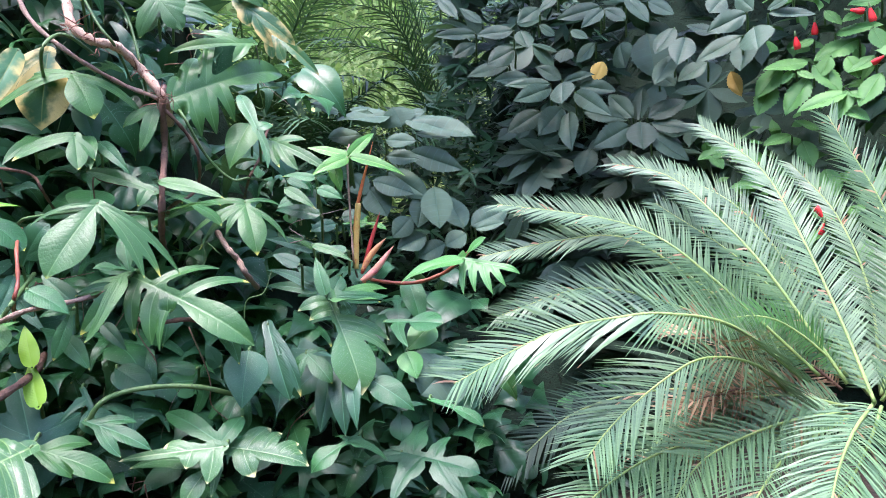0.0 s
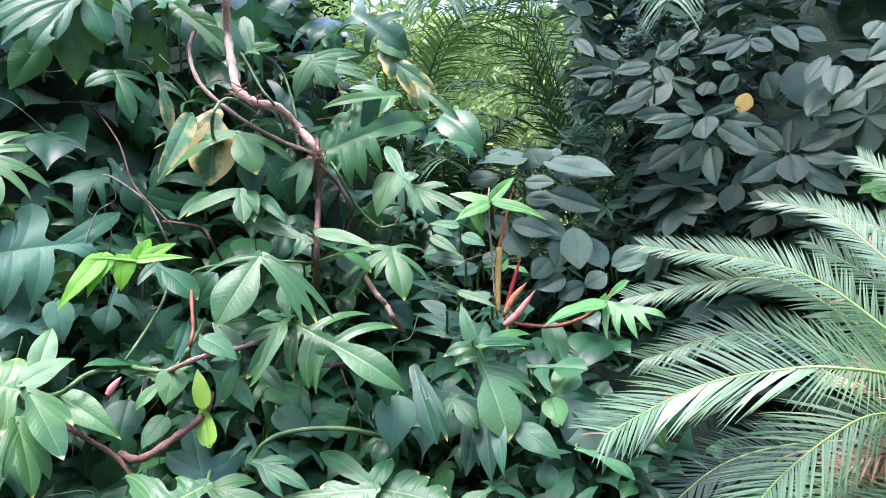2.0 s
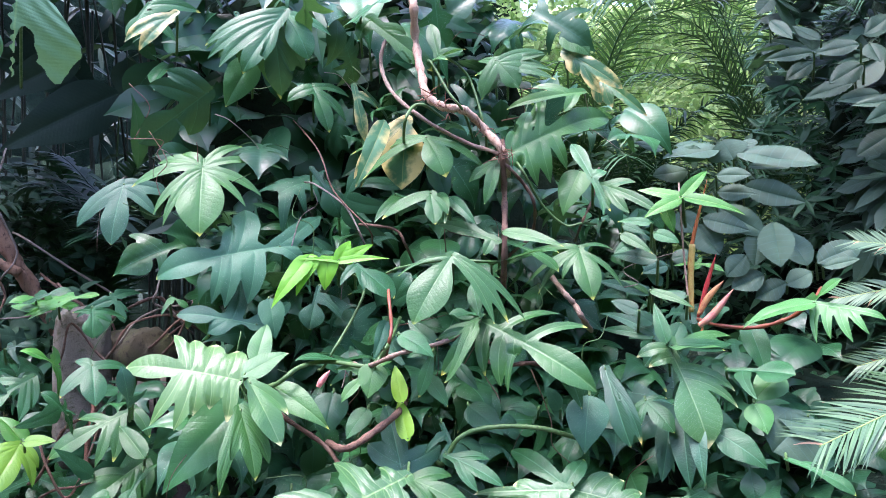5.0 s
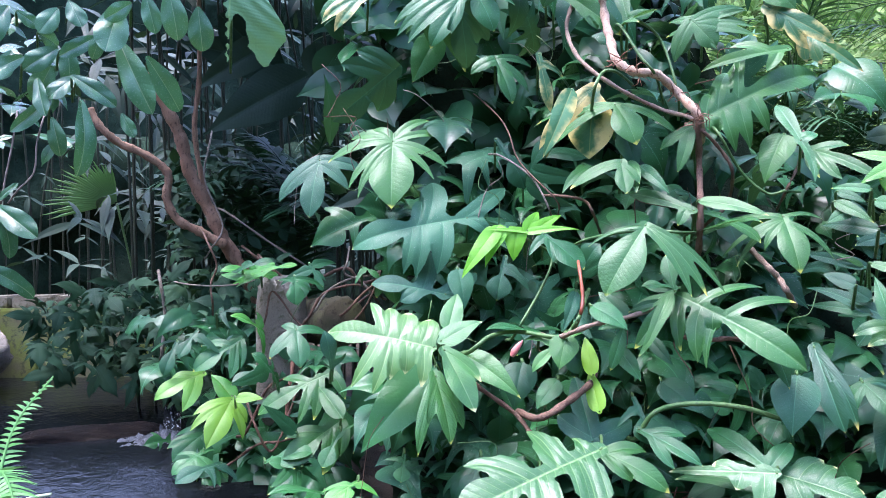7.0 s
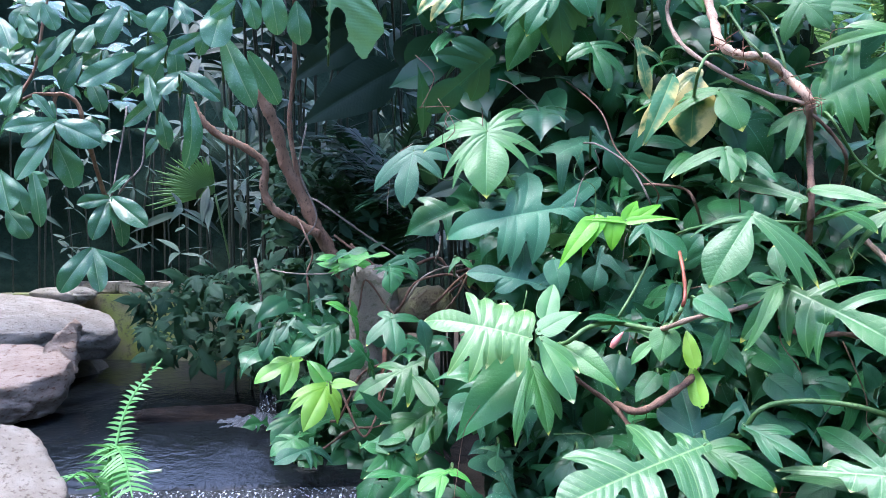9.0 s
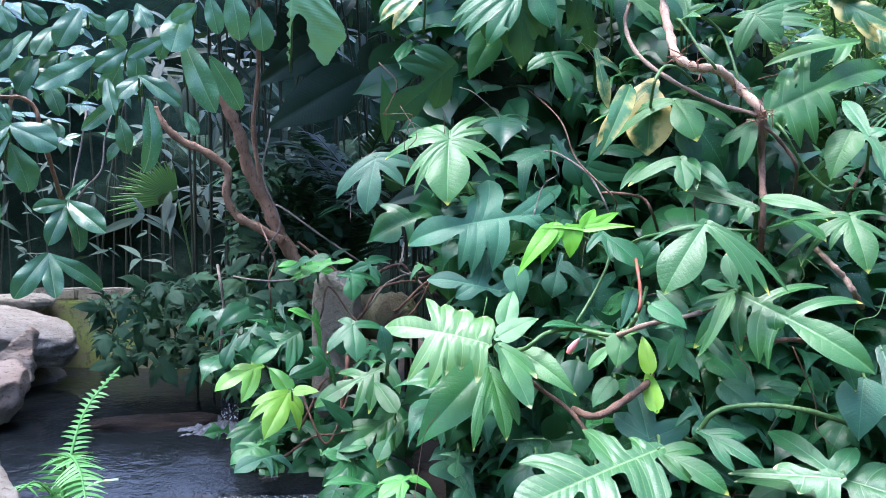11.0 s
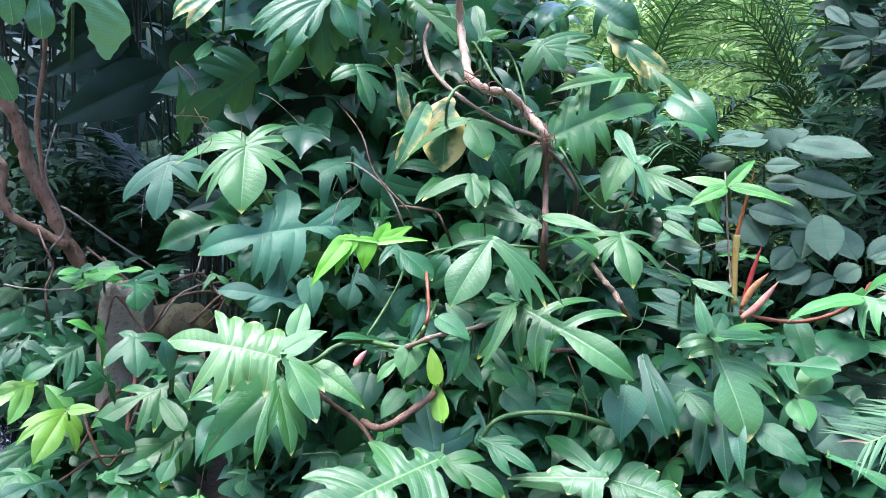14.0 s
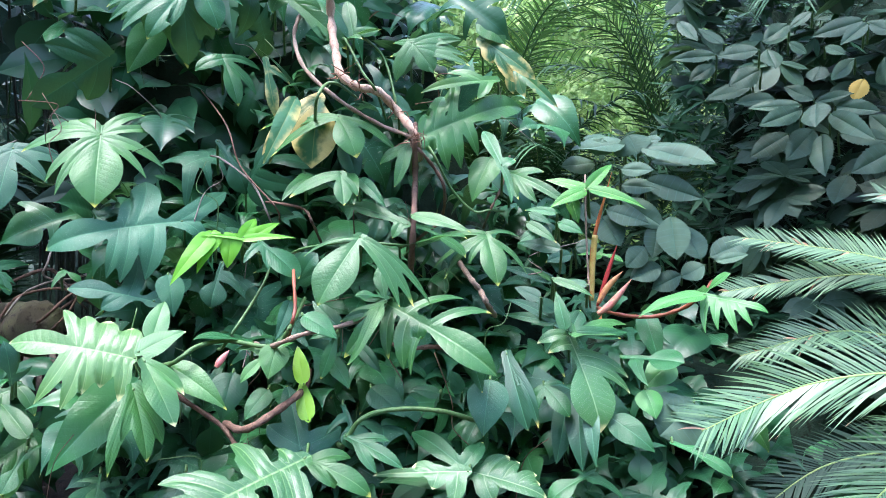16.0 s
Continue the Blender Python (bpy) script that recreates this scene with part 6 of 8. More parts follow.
whorl((0.576, 2.768, 2.341), (-0.956, 0.154, -0.250), (-0.226, -0.928, 0.296), 0.161, w=0.19)
whorl((0.698, 2.881, 2.410), (0.530, -0.348, -0.773), (0.108, -0.877, 0.468), 0.142, w=0.22)
whorl((0.589, 2.768, 2.331), (-0.733, -0.226, -0.642), (-0.058, -0.919, 0.390), 0.118, w=0.20)
whorl((0.878, 2.724, 2.216), (-0.361, -0.511, -0.780), (-0.154, -0.792, 0.590), 0.149, w=0.27)
whorl((1.045, 2.595, 2.265), (-0.891, 0.185, -0.414), (-0.289, -0.935, 0.205), 0.143, w=0.25)
whorl((1.056, 2.662, 2.205), (-0.852, 0.222, -0.473), (-0.461, -0.745, 0.481), 0.176, w=0.20)
whorl((1.054, 2.552, 2.207), (-0.078, -0.527, -0.846), (-0.741, -0.537, 0.403), 0.105, w=0.50)
whorl((1.111, 2.570, 2.258), (0.942, -0.315, -0.118), (-0.196, -0.799, 0.569), 0.152, w=0.16)
whorl((1.003, 2.696, 2.352), (-0.672, -0.110, -0.733), (-0.243, -0.902, 0.358), 0.080, w=0.46)
whorl((1.128, 2.796, 2.225), (-0.302, -0.340, -0.890), (-0.593, -0.664, 0.455), 0.140, w=0.30)
whorl((0.711, 3.023, 2.272), (0.133, -0.361, -0.923), (-0.890, -0.453, 0.048), 0.115, w=0.45)
whorl((0.866, 3.013, 2.147), (0.256, -0.798, -0.545), (-0.511, -0.591, 0.624), 0.124, w=0.29)
whorl((-0.013, 2.963, 2.428), (0.530, -0.473, -0.703), (-0.133, -0.866, 0.482), 0.133, w=0.17)
whorl((0.851, 2.773, 2.264), (-0.584, -0.189, -0.789), (-0.525, -0.654, 0.545), 0.130, w=0.28)
whorl((0.616, 3.042, 2.277), (-0.663, 0.376, -0.647), (-0.720, -0.554, 0.417), 0.104, w=0.38)
whorl((1.057, 2.923, 2.287), (-0.841, 0.401, 0.364), (-0.171, -0.834, 0.524), 0.119, w=0.25)
whorl((0.680, 2.809, 2.303), (-0.744, 0.392, 0.541), (-0.116, -0.873, 0.473), 0.102, w=0.27)
whorl((0.861, 2.807, 2.174), (-0.541, -0.232, -0.808), (-0.524, -0.659, 0.540), 0.147, w=0.27)
whorl((0.988, 2.812, 2.146), (-0.819, 0.258, -0.512), (-0.544, -0.630, 0.554), 0.124, w=0.33)
whorl((0.334, 2.978, 2.128), (-0.982, -0.139, -0.129), (0.068, -0.893, 0.444), 0.139, w=0.22)
whorl((0.264, 3.039, 2.187), (-0.963, 0.144, -0.228), (-0.243, -0.827, 0.507), 0.174, w=0.20)
whorl((0.157, 3.044, 2.359), (-0.762, 0.255, 0.596), (0.147, -0.827, 0.542), 0.120, w=0.21)
whorl((0.436, 2.868, 2.409), (-0.789, 0.099, -0.607), (-0.472, -0.730, 0.494), 0.090, w=0.28)
whorl((0.801, 2.942, 2.413), (0.833, -0.242, -0.497), (-0.109, -0.954, 0.281), 0.113, w=0.26)
whorl((0.564, 3.009, 1.996), (0.955, -0.200, -0.219), (-0.071, -0.871, 0.485), 0.165, w=0.21)
whorl((0.592, 2.995, 1.843), (-0.413, -0.337, -0.846), (-0.453, -0.730, 0.512), 0.129, w=0.34)
whorl((0.387, 3.039, 2.416), (-0.695, -0.461, -0.552), (0.122, -0.832, 0.541), 0.142, w=0.21)
whorl((1.173, 2.527, 2.307), (-0.590, 0.748, -0.304), (-0.777, -0.423, 0.466), 0.095, w=0.28)
whorl((1.089, 2.787, 2.390), (0.157, -0.748, -0.645), (-0.823, -0.460, 0.333), 0.132, w=0.24)
whorl((0.628, 2.958, 2.185), (-0.397, -0.109, -0.911), (-0.207, -0.957, 0.204), 0.087, w=0.33, m=WHY)
whorl((1.085, 2.837, 2.119), (0.309, -0.221, -0.925), (-0.644, -0.764, -0.032), 0.106, w=0.22, m=WHY)
whorl((0.797, 2.943, 2.29), (0.144, -0.14, -0.98), (-0.121, -0.985, 0.123), 0.185, w=.36)
whorl((0.517, 3.047, 2.33), (0.795, -0.326, -0.511), (0.064, -0.793, 0.606), 0.080, w=.35)
grey((-0.115, 2.674, 1.798), (0.939, -0.113, -0.325), (-0.020, -0.961, 0.275), 0.198, w=0.16)
grey((-0.196, 2.681, 1.730), (0.825, -0.064, -0.562), (0.128, -0.947, 0.295), 0.182, w=0.18)
grey((-0.247, 2.644, 1.693), (0.945, -0.124, -0.304), (0.047, -0.866, 0.498), 0.156, w=0.18)
grey((-0.264, 2.664, 1.673), (0.533, -0.226, -0.815), (0.079, -0.946, 0.314), 0.129, w=0.29)
grey((-0.329, 2.663, 1.719), (0.611, -0.170, -0.773), (0.115, -0.947, 0.300), 0.098, w=0.31)
grey((-0.068, 2.679, 1.648), (-0.162, -0.349, -0.923), (0.207, -0.926, 0.314), 0.129, w=0.24)
grey((-0.031, 2.631, 1.672), (0.132, -0.305, -0.943), (0.048, -0.949, 0.313), 0.156, w=0.25)
grey((0.072, 2.684, 1.527), (-0.389, 0.410, 0.825), (0.222, -0.828, 0.515), 0.144, w=0.23)
grey((0.101, 2.680, 1.535), (0.861, 0.323, 0.393), (0.076, -0.845, 0.529), 0.159, w=0.22)
grey((0.113, 2.600, 1.523), (0.970, -0.055, 0.238), (-0.178, -0.827, 0.534), 0.105, w=0.14)
grey((0.083, 2.655, 1.507), (-0.870, -0.155, -0.468), (-0.141, -0.831, 0.538), 0.090, w=0.32)
grey((-0.059, 2.657, 1.500), (-0.891, -0.225, -0.394), (-0.027, -0.840, 0.542), 0.115, w=0.27)
grey((0.007, 2.638, 1.473), (-0.877, 0.086, -0.472), (-0.283, -0.888, 0.364), 0.108, w=0.26)
grey((-0.198, 2.630, 1.778), (0.986, -0.143, -0.088), (-0.085, -0.877, 0.474), 0.120, w=0.19)
grey((-0.198, 2.610, 1.831), (0.953, -0.296, -0.058), (-0.241, -0.862, 0.446), 0.114, w=0.19)
grey((-0.111, 2.643, 1.566), (-0.641, -0.286, -0.712), (0.033, -0.937, 0.347), 0.100, w=0.27)
grey((-0.141, 2.715, 1.916), (0.933, -0.259, -0.249), (0.049, -0.596, 0.802), 0.275, w=0.16)
grey((-0.102, 2.773, 1.875), (0.953, -0.263, -0.151), (-0.028, -0.574, 0.819), 0.142, w=0.16)
grey((-0.191, 2.709, 1.932), (-0.914, -0.374, -0.158), (0.093, -0.571, 0.816), 0.200, w=0.27)
grey((-0.272, 2.699, 1.952), (-0.287, -0.184, -0.94), (-0.121, -0.966, 0.226), 0.066, w=0.54)
grey((-0.199, 2.81, 1.935), (-0.897, -0.415, 0.154), (0.359, -0.479, 0.801), 0.160, w=0.27)
grey((-0.379, 2.738, 1.948), (-0.858, -0.478, 0.188), (0.421, -0.445, 0.791), 0.113, w=0.27)
grey((-0.181, 2.705, 1.963), (0.441, -0.134, -0.887), (0.334, -0.893, 0.302), 0.079, w=0.61)
grey((-0.143, 2.761, 1.942), (0.958, -0.274, 0.083), (-0.244, -0.627, 0.739), 0.081, w=0.34)
grey((-0.299, 2.759, 1.869), (-0.906, -0.402, -0.133), (0.169, -0.63, 0.758), 0.129, w=0.27)
grey((0.025, 2.071, 1.152), (-0.647, -0.427, -0.631), (0.091, -0.865, 0.493), 0.131, w=0.46)
grey((-0.006, 2.066, 1.122), (0.36, -0.473, -0.804), (-0.038, -0.869, 0.494), 0.106, w=0.41)
grey((0.056, 2.065, 1.122), (-0.933, -0.249, 0.26), (0.355, -0.519, 0.778), 0.108, w=0.27)
turk((1.376, 2.795, 2.23), (-0.907, 0.12, -0.403), (-0.386, -0.62, 0.683), 0.087, w=.34)
turk((1.441, 2.759, 2.241), (0.619, -0.785, -0.03), (-0.507, -0.428, 0.748), 0.163, w=.3)
turk((1.508, 2.731, 2.213), (-0.885, 0.136, -0.445), (-0.431, -0.6, 0.674), 0.171, w=.34)
turk((1.325, 2.731, 2.131), (-0.981, 0.087, -0.171), (-0.187, -0.638, 0.747), 0.161, w=.3)
turk((1.342, 2.725, 2.12), (0.453, -0.451, -0.769), (-0.13, -0.887, 0.443), 0.149, w=.3)
turk((1.241, 2.772, 2.12), (-0.579, 0.035, -0.815), (-0.605, -0.688, 0.4), 0.139, w=.36)
turk((1.229, 2.79, 2.061), (-0.477, -0.007, -0.879), (-0.597, -0.731, 0.33), 0.131, w=.34)
turk((1.309, 2.697, 2.063), (-0.516, 0.015, -0.856), (-0.621, -0.695, 0.362), 0.153, w=.3)
turk((1.402, 2.606, 1.995), (-0.925, 0.116, -0.362), (-0.356, -0.597, 0.719), 0.179, w=.22)
turk((1.402, 2.606, 1.995), (0.614, -0.689, -0.385), (-0.283, -0.648, 0.707), 0.097, w=.24)
turk((1.401, 2.604, 2.005), (-0.353, -0.044, -0.935), (-0.613, -0.744, 0.267), 0.116, w=.3)
turk((1.437, 2.672, 2.138), (0.255, -0.32, -0.912), (-0.226, -0.937, 0.266), 0.095, w=.34)
turk((1.514, 2.632, 2.128), (-0.842, 0.141, -0.521), (-0.495, -0.585, 0.642), 0.107, w=.34)
turk((1.485, 2.548, 2.051), (-0.536, 0.044, -0.843), (-0.66, -0.644, 0.387), 0.135, w=.3)
turk((1.389, 2.696, 2.143), (-0.436, 0.02, -0.9), (-0.639, -0.711, 0.293), 0.089, w=.34)
turk((1.273, 2.707, 2.095), (0.616, -0.557, -0.558), (-0.153, -0.779, 0.609), 0.069, w=.26)
turk((1.256, 2.715, 2.097), (-0.504, 0.027, -0.863), (-0.621, -0.706, 0.34), 0.058, w=.3)
turk((1.061, 2.788, 1.821), (-0.939, 0.026, -0.342), (-0.283, -0.621, 0.731), 0.121, w=.35)
turk((0.99, 2.763, 1.797), (0.451, -0.418, -0.789), (-0.033, -0.891, 0.453), 0.069, w=.4)
turk((1.079, 2.78, 1.83), (0.502, -0.463, -0.731), (-0.056, -0.86, 0.507), 0.091, w=.36)
turk((0.987, 2.816, 1.813), (-0.142, -0.387, 0.911), (-0.285, -0.865, -0.412), 0.044, w=.4)
turk((1.294, 2.792, 1.874), (-0.924, 0.078, -0.374), (-0.342, -0.604, 0.72), 0.109, w=.34)
turk((1.329, 2.778, 1.851), (0.216, -0.364, -0.906), (-0.206, -0.924, 0.322), 0.108, w=.36)
turk((1.191, 2.746, 1.702), (-0.976, 0.05, -0.21), (-0.197, -0.604, 0.772), 0.145, w=.3)
turk((1.154, 2.758, 1.745), (-0.402, -0.116, -0.908), (-0.535, -0.775, 0.336), 0.115, w=.34)
turk((1.402, 2.754, 1.744), (0.162, -0.385, -0.908), (-0.251, -0.906, 0.34), 0.117, w=.36)
turk((1.512, 2.702, 2.306), (-0.885, 0.154, -0.439), (-0.436, -0.604, 0.667), 0.083, w=.34)
turk((1.495, 2.618, 2.223), (0.285, -0.332, -0.899), (-0.23, -0.935, 0.272), 0.096, w=.34)
turk((1.553, 2.67, 2.336), (-0.982, 0.132, -0.134), (-0.188, -0.645, 0.74), 0.114, w=.34)
turk((1.398, 2.758, 2.323), (0.51, -0.443, -0.737), (-0.124, -0.886, 0.447), 0.084, w=.34)
turk((1.377, 2.75, 1.889), (-0.946, 0.027, 0.322), (0.208, -0.712, 0.671), 0.097, w=.3)
turk((1.391, 2.62, 1.949), (0.559, -0.622, -0.548), (-0.206, -0.745, 0.635), 0.108, w=.3)
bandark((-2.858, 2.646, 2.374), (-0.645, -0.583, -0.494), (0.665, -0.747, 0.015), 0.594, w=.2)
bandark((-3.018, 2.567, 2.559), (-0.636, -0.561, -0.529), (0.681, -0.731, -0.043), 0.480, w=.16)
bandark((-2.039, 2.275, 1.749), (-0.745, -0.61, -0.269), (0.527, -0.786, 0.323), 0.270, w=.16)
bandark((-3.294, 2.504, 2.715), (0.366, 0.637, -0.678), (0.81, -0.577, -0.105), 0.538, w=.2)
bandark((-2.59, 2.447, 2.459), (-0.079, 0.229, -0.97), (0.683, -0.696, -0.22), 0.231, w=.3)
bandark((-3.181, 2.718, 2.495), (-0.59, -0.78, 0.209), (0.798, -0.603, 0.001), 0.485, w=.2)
glossy((-2.552, 1.110, 2.131), (-0.238, -0.794, -0.560), (0.923, -0.363, 0.123), 0.196, w=0.17)
glossy((-2.604, 1.231, 2.134), (-0.108, -0.407, -0.907), (0.971, -0.240, -0.008), 0.123, w=0.32)
glossy((-2.490, 1.245, 2.084), (-0.221, -0.715, -0.663), (0.690, -0.596, 0.412), 0.105, w=0.33)
glossy((-2.406, 1.193, 2.067), (0.507, 0.644, -0.572), (0.862, -0.392, 0.322), 0.148, w=0.21)
glossy((-2.314, 1.296, 2.172), (0.416, 0.136, -0.899), (0.595, -0.788, 0.156), 0.242, w=0.18)
glossy((-2.398, 1.448, 2.169), (-0.003, 0.634, -0.773), (0.993, -0.088, -0.075), 0.203, w=0.22)
glossy((-2.365, 1.193, 1.983), (0.239, -0.136, -0.961), (0.947, 0.252, 0.200), 0.232, w=0.16)
glossy((-2.290, 1.278, 2.281), (0.146, -0.376, -0.915), (0.849, -0.428, 0.311), 0.166, w=0.29)
glossy((-2.476, 1.307, 2.222), (0.033, -0.823, -0.566), (0.994, -0.031, 0.103), 0.140, w=0.18)
glossy((-2.378, 1.268, 2.219), (0.113, -0.302, -0.947), (0.993, 0.016, 0.114), 0.098, w=0.25)
glossy((-2.540, 1.218, 2.179), (-0.230, -0.753, -0.616), (0.893, -0.415, 0.175), 0.123, w=0.28)
glossy((-2.556, 1.167, 2.222), (-0.268, 0.930, -0.250), (0.962, 0.273, -0.017), 0.086, w=0.33)
glossy((-2.622, 1.107, 2.300), (-0.115, -0.447, -0.887), (0.800, -0.571, 0.184), 0.142, w=0.28)
glossy((-2.713, 1.067, 2.251), (-0.109, -0.515, -0.850), (0.669, -0.670, 0.320), 0.115, w=0.30)
glossy((-2.703, 0.986, 2.214), (-0.256, -0.561, -0.787), (0.622, -0.719, 0.309), 0.169, w=0.18)
glossy((-2.711, 1.013, 2.134), (-0.135, -0.504, -0.853), (0.650, -0.695, 0.308), 0.121, w=0.26)
glossy((-2.717, 0.995, 2.142), (-0.390, -0.463, -0.796), (0.797, -0.603, -0.040), 0.099, w=0.26)
glossy((-2.612, 1.132, 2.291), (0.192, 0.837, -0.512), (0.970, -0.243, -0.034), 0.074, w=0.31)
glossy((-2.848, 1.101, 2.095), (0.318, 0.224, -0.922), (0.939, -0.210, 0.273), 0.122, w=0.25)
glossy((-2.593, 0.879, 1.897), (0.577, 0.699, -0.422), (0.816, -0.477, 0.327), 0.141, w=0.34)
glossy((-2.594, 0.877, 1.899), (0.088, -0.969, -0.232), (0.955, 0.015, 0.298), 0.151, w=0.16)
glossy((-2.548, 0.856, 1.888), (-0.316, -0.690, -0.651), (0.744, -0.606, 0.281), 0.113, w=0.23)
glossy((-2.554, 0.851, 1.862), (-0.096, -0.537, -0.838), (0.875, -0.446, 0.185), 0.176, w=0.16)
glossy((-2.646, 0.899, 1.845), (0.083, 0.363, -0.928), (0.949, 0.254, 0.184), 0.152, w=0.34)
glossy((-2.683, 0.916, 1.922), (-0.341, -0.166, 0.925), (0.692, -0.711, 0.128), 0.064, w=0.24)
glossy((-2.685, 0.911, 1.919), (-0.290, -0.486, 0.824), (0.957, -0.123, 0.263), 0.097, w=0.17)
glossy((-2.660, 0.744, 1.744), (0.406, 0.022, -0.914), (0.730, -0.609, 0.310), 0.128, w=0.31)
glossy((-2.964, 0.932, 1.772), (0.160, 0.816, -0.555), (0.954, 0.016, 0.298), 0.077, w=0.39)
glossy((-2.850, 0.828, 1.635), (0.409, 0.433, -0.803), (0.897, -0.350, 0.268), 0.108, w=0.34)
glossy((-2.841, 0.839, 1.735), (0.326, 0.201, -0.924), (0.937, -0.200, 0.287), 0.123, w=0.25)
glossy((-2.543, 1.156, 2.069), (0.409, -0.067, -0.910), (0.494, -0.822, 0.283), 0.128, w=0.18)
glossy((-2.820, 0.806, 2.243), (0.552, 0.074, -0.831), (0.822, -0.213, 0.528), 0.123, w=0.26)
glossy((-2.795, 0.864, 2.259), (0.383, 0.270, -0.884), (0.753, -0.645, 0.130), 0.084, w=0.34)
glossy((-2.676, 0.885, 2.275), (0.237, 0.320, -0.917), (0.970, -0.132, 0.204), 0.088, w=0.32)
glossy((-2.687, 0.962, 2.304), (0.279, 0.709, -0.647), (0.960, -0.198, 0.197), 0.085, w=0.33)
glossy((-2.785, 0.906, 2.239), (-0.414, -0.481, -0.773), (0.783, -0.621, -0.033), 0.084, w=0.31)
glossy((-2.729, 0.941, 2.189), (-0.116, -0.553, -0.825), (0.946, -0.315, 0.078), 0.084, w=0.30)
glossy((-2.796, 0.859, 2.032), (-0.107, -0.452, -0.886), (0.600, -0.740, 0.305), 0.107, w=0.27)
glossy((-2.914, 1.192, 1.685), (-0.096, -0.982, -0.165), (0.923, -0.150, 0.354), 0.112, w=0.24)
glossy((-2.910, 1.202, 1.686), (0.779, 0.281, -0.560), (0.575, -0.677, 0.460), 0.183, w=0.22)
glossy((-2.918, 1.186, 1.672), (0.290, -0.482, -0.826), (0.849, -0.268, 0.455), 0.159, w=0.21)
glossy((-2.910, 1.202, 1.683), (0.248, 0.111, -0.962), (0.941, 0.210, 0.267), 0.178, w=0.19)
glossy((-2.669, 1.013, 1.504), (-0.079, -0.605, -0.793), (0.825, -0.486, 0.289), 0.165, w=0.23)
glossy((-2.759, 1.057, 1.502), (0.482, -0.080, -0.873), (0.829, -0.281, 0.484), 0.158, w=0.20)
glossy((-2.848, 1.103, 1.494), (0.154, 0.825, -0.544), (0.925, 0.073, 0.372), 0.214, w=0.15)
glossy((-2.554, 1.229, 2.310), (0.227, -0.605, -0.763), (0.914, -0.138, 0.382), 0.116, w=0.27)
glossy((-2.488, 1.233, 2.323), (0.463, 0.157, -0.872), (0.803, -0.491, 0.338), 0.092, w=0.33)
glossy((-2.269, 1.304, 2.292), (0.112, -0.791, -0.601), (0.990, 0.144, -0.005), 0.116, w=0.23)
glossy((-2.788, 0.893, 2.151), (0.118, -0.745, -0.657), (0.776, -0.344, 0.529), 0.082, w=0.31)
glossy((-2.724, 1.086, 2.174), (-0.190, -0.733, -0.653), (0.840, -0.467, 0.278), 0.079, w=0.29)
glossy((-2.625, 1.233, 2.027), (0.216, -0.745, -0.632), (0.975, 0.138, 0.171), 0.194, w=0.12)
glossy((-2.780, 1.193, 2.202), (0.142, -0.440, -0.887), (0.876, -0.362, 0.320), 0.116, w=0.26)
glossy((-3.004, 1.234, 1.707), (0.538, 0.5, 0.679), (0.399, -0.86, 0.318), 0.105, w=.14)
glossy((-2.912, 0.932, 1.756), (0.211, 0.037, -0.977), (0.949, -0.246, 0.196), 0.177, w=.14)
glossy((-2.691, 1.337, 2.243), (0.035, 0.04, -0.999), (0.871, -0.49, 0.011), 0.157, w=.2)
glossy((-2.27, 1.442, 2.37), (0.059, 0.166, -0.984), (0.874, -0.484, -0.029), 0.158, w=.26)
glossy((-2.265, 1.551, 2.337), (0.022, 0.1, -0.995), (0.825, -0.564, -0.038), 0.139, w=.3)
glossy((-2.474, 1.497, 2.408), (0.091, 0.207, -0.974), (0.869, -0.494, -0.024), 0.130, w=.25)
glossy((-2.892, 1.385, 2.013), (0.17, 0.119, -0.978), (0.904, -0.413, 0.107), 0.137, w=.22)
glossy((-2.683, 1.531, 2.027), (0.301, 0.303, -0.904), (0.898, -0.41, 0.162), 0.094, w=.25)
frond(((1.054, 2.123, 1.014), (0.919, 2.109, 1.05), (0.712, 1.977, 1.078), (0.602, 1.958, 1.037)), lw=.11, m=CYCD)
frond(((1.035, 2.117, 0.984), (0.892, 2.081, 1), (0.7, 1.984, 0.986), (0.612, 1.941, 0.938)), lw=.11, m=CYCD)
frond(((1.09, 2.23, 1.024), (0.929, 2.208, 1.112), (0.683, 1.899, 1.239), (0.655, 2.136, 1.238)), lw=.11, m=CYCD)
trunk(((-2.966, 2.486, 1.124), (-2.979, 2.353, 1.385), (-3.042, 2.285, 1.552), (-3.095, 2.212, 1.745), (-3.127, 2.155, 1.88), (-3.137, 2.11, 2.052), (-3.155, 2.052, 2.181), (-3.208, 2.014, 2.334)), r=.040)
trunk(((-3.004, 2.253, 1.539), (-3.078, 2.161, 1.608), (-3.132, 2.088, 1.662), (-3.157, 2.047, 1.756), (-3.146, 2.047, 1.875), (-3.194, 1.964, 1.957), (-3.246, 1.878, 2.002), (-3.279, 1.807, 2.071), (-3.317, 1.78, 2.15)), r=.025)
trunk(((-3.25, 2.335, 1.784), (-3.253, 2.281, 2.095), (-3.198, 2.272, 2.368), (-3.112, 2.214, 2.752)), r=.016)
trunk(((-3.129, 1.33, 1.54), (-3.058, 1.234, 1.735), (-2.881, 1.097, 1.919), (-2.878, 1.069, 2.014), (-2.898, 1.011, 2.039), (-2.913, 1.006, 1.963)), r=.010)
trunk(((-2.898, 1.011, 2.039), (-2.924, 0.948, 2.034), (-2.945, 0.902, 2.012), (-2.909, 0.945, 2.117), (-2.868, 0.959, 2.264), (-2.821, 0.971, 2.407)), r=.007)
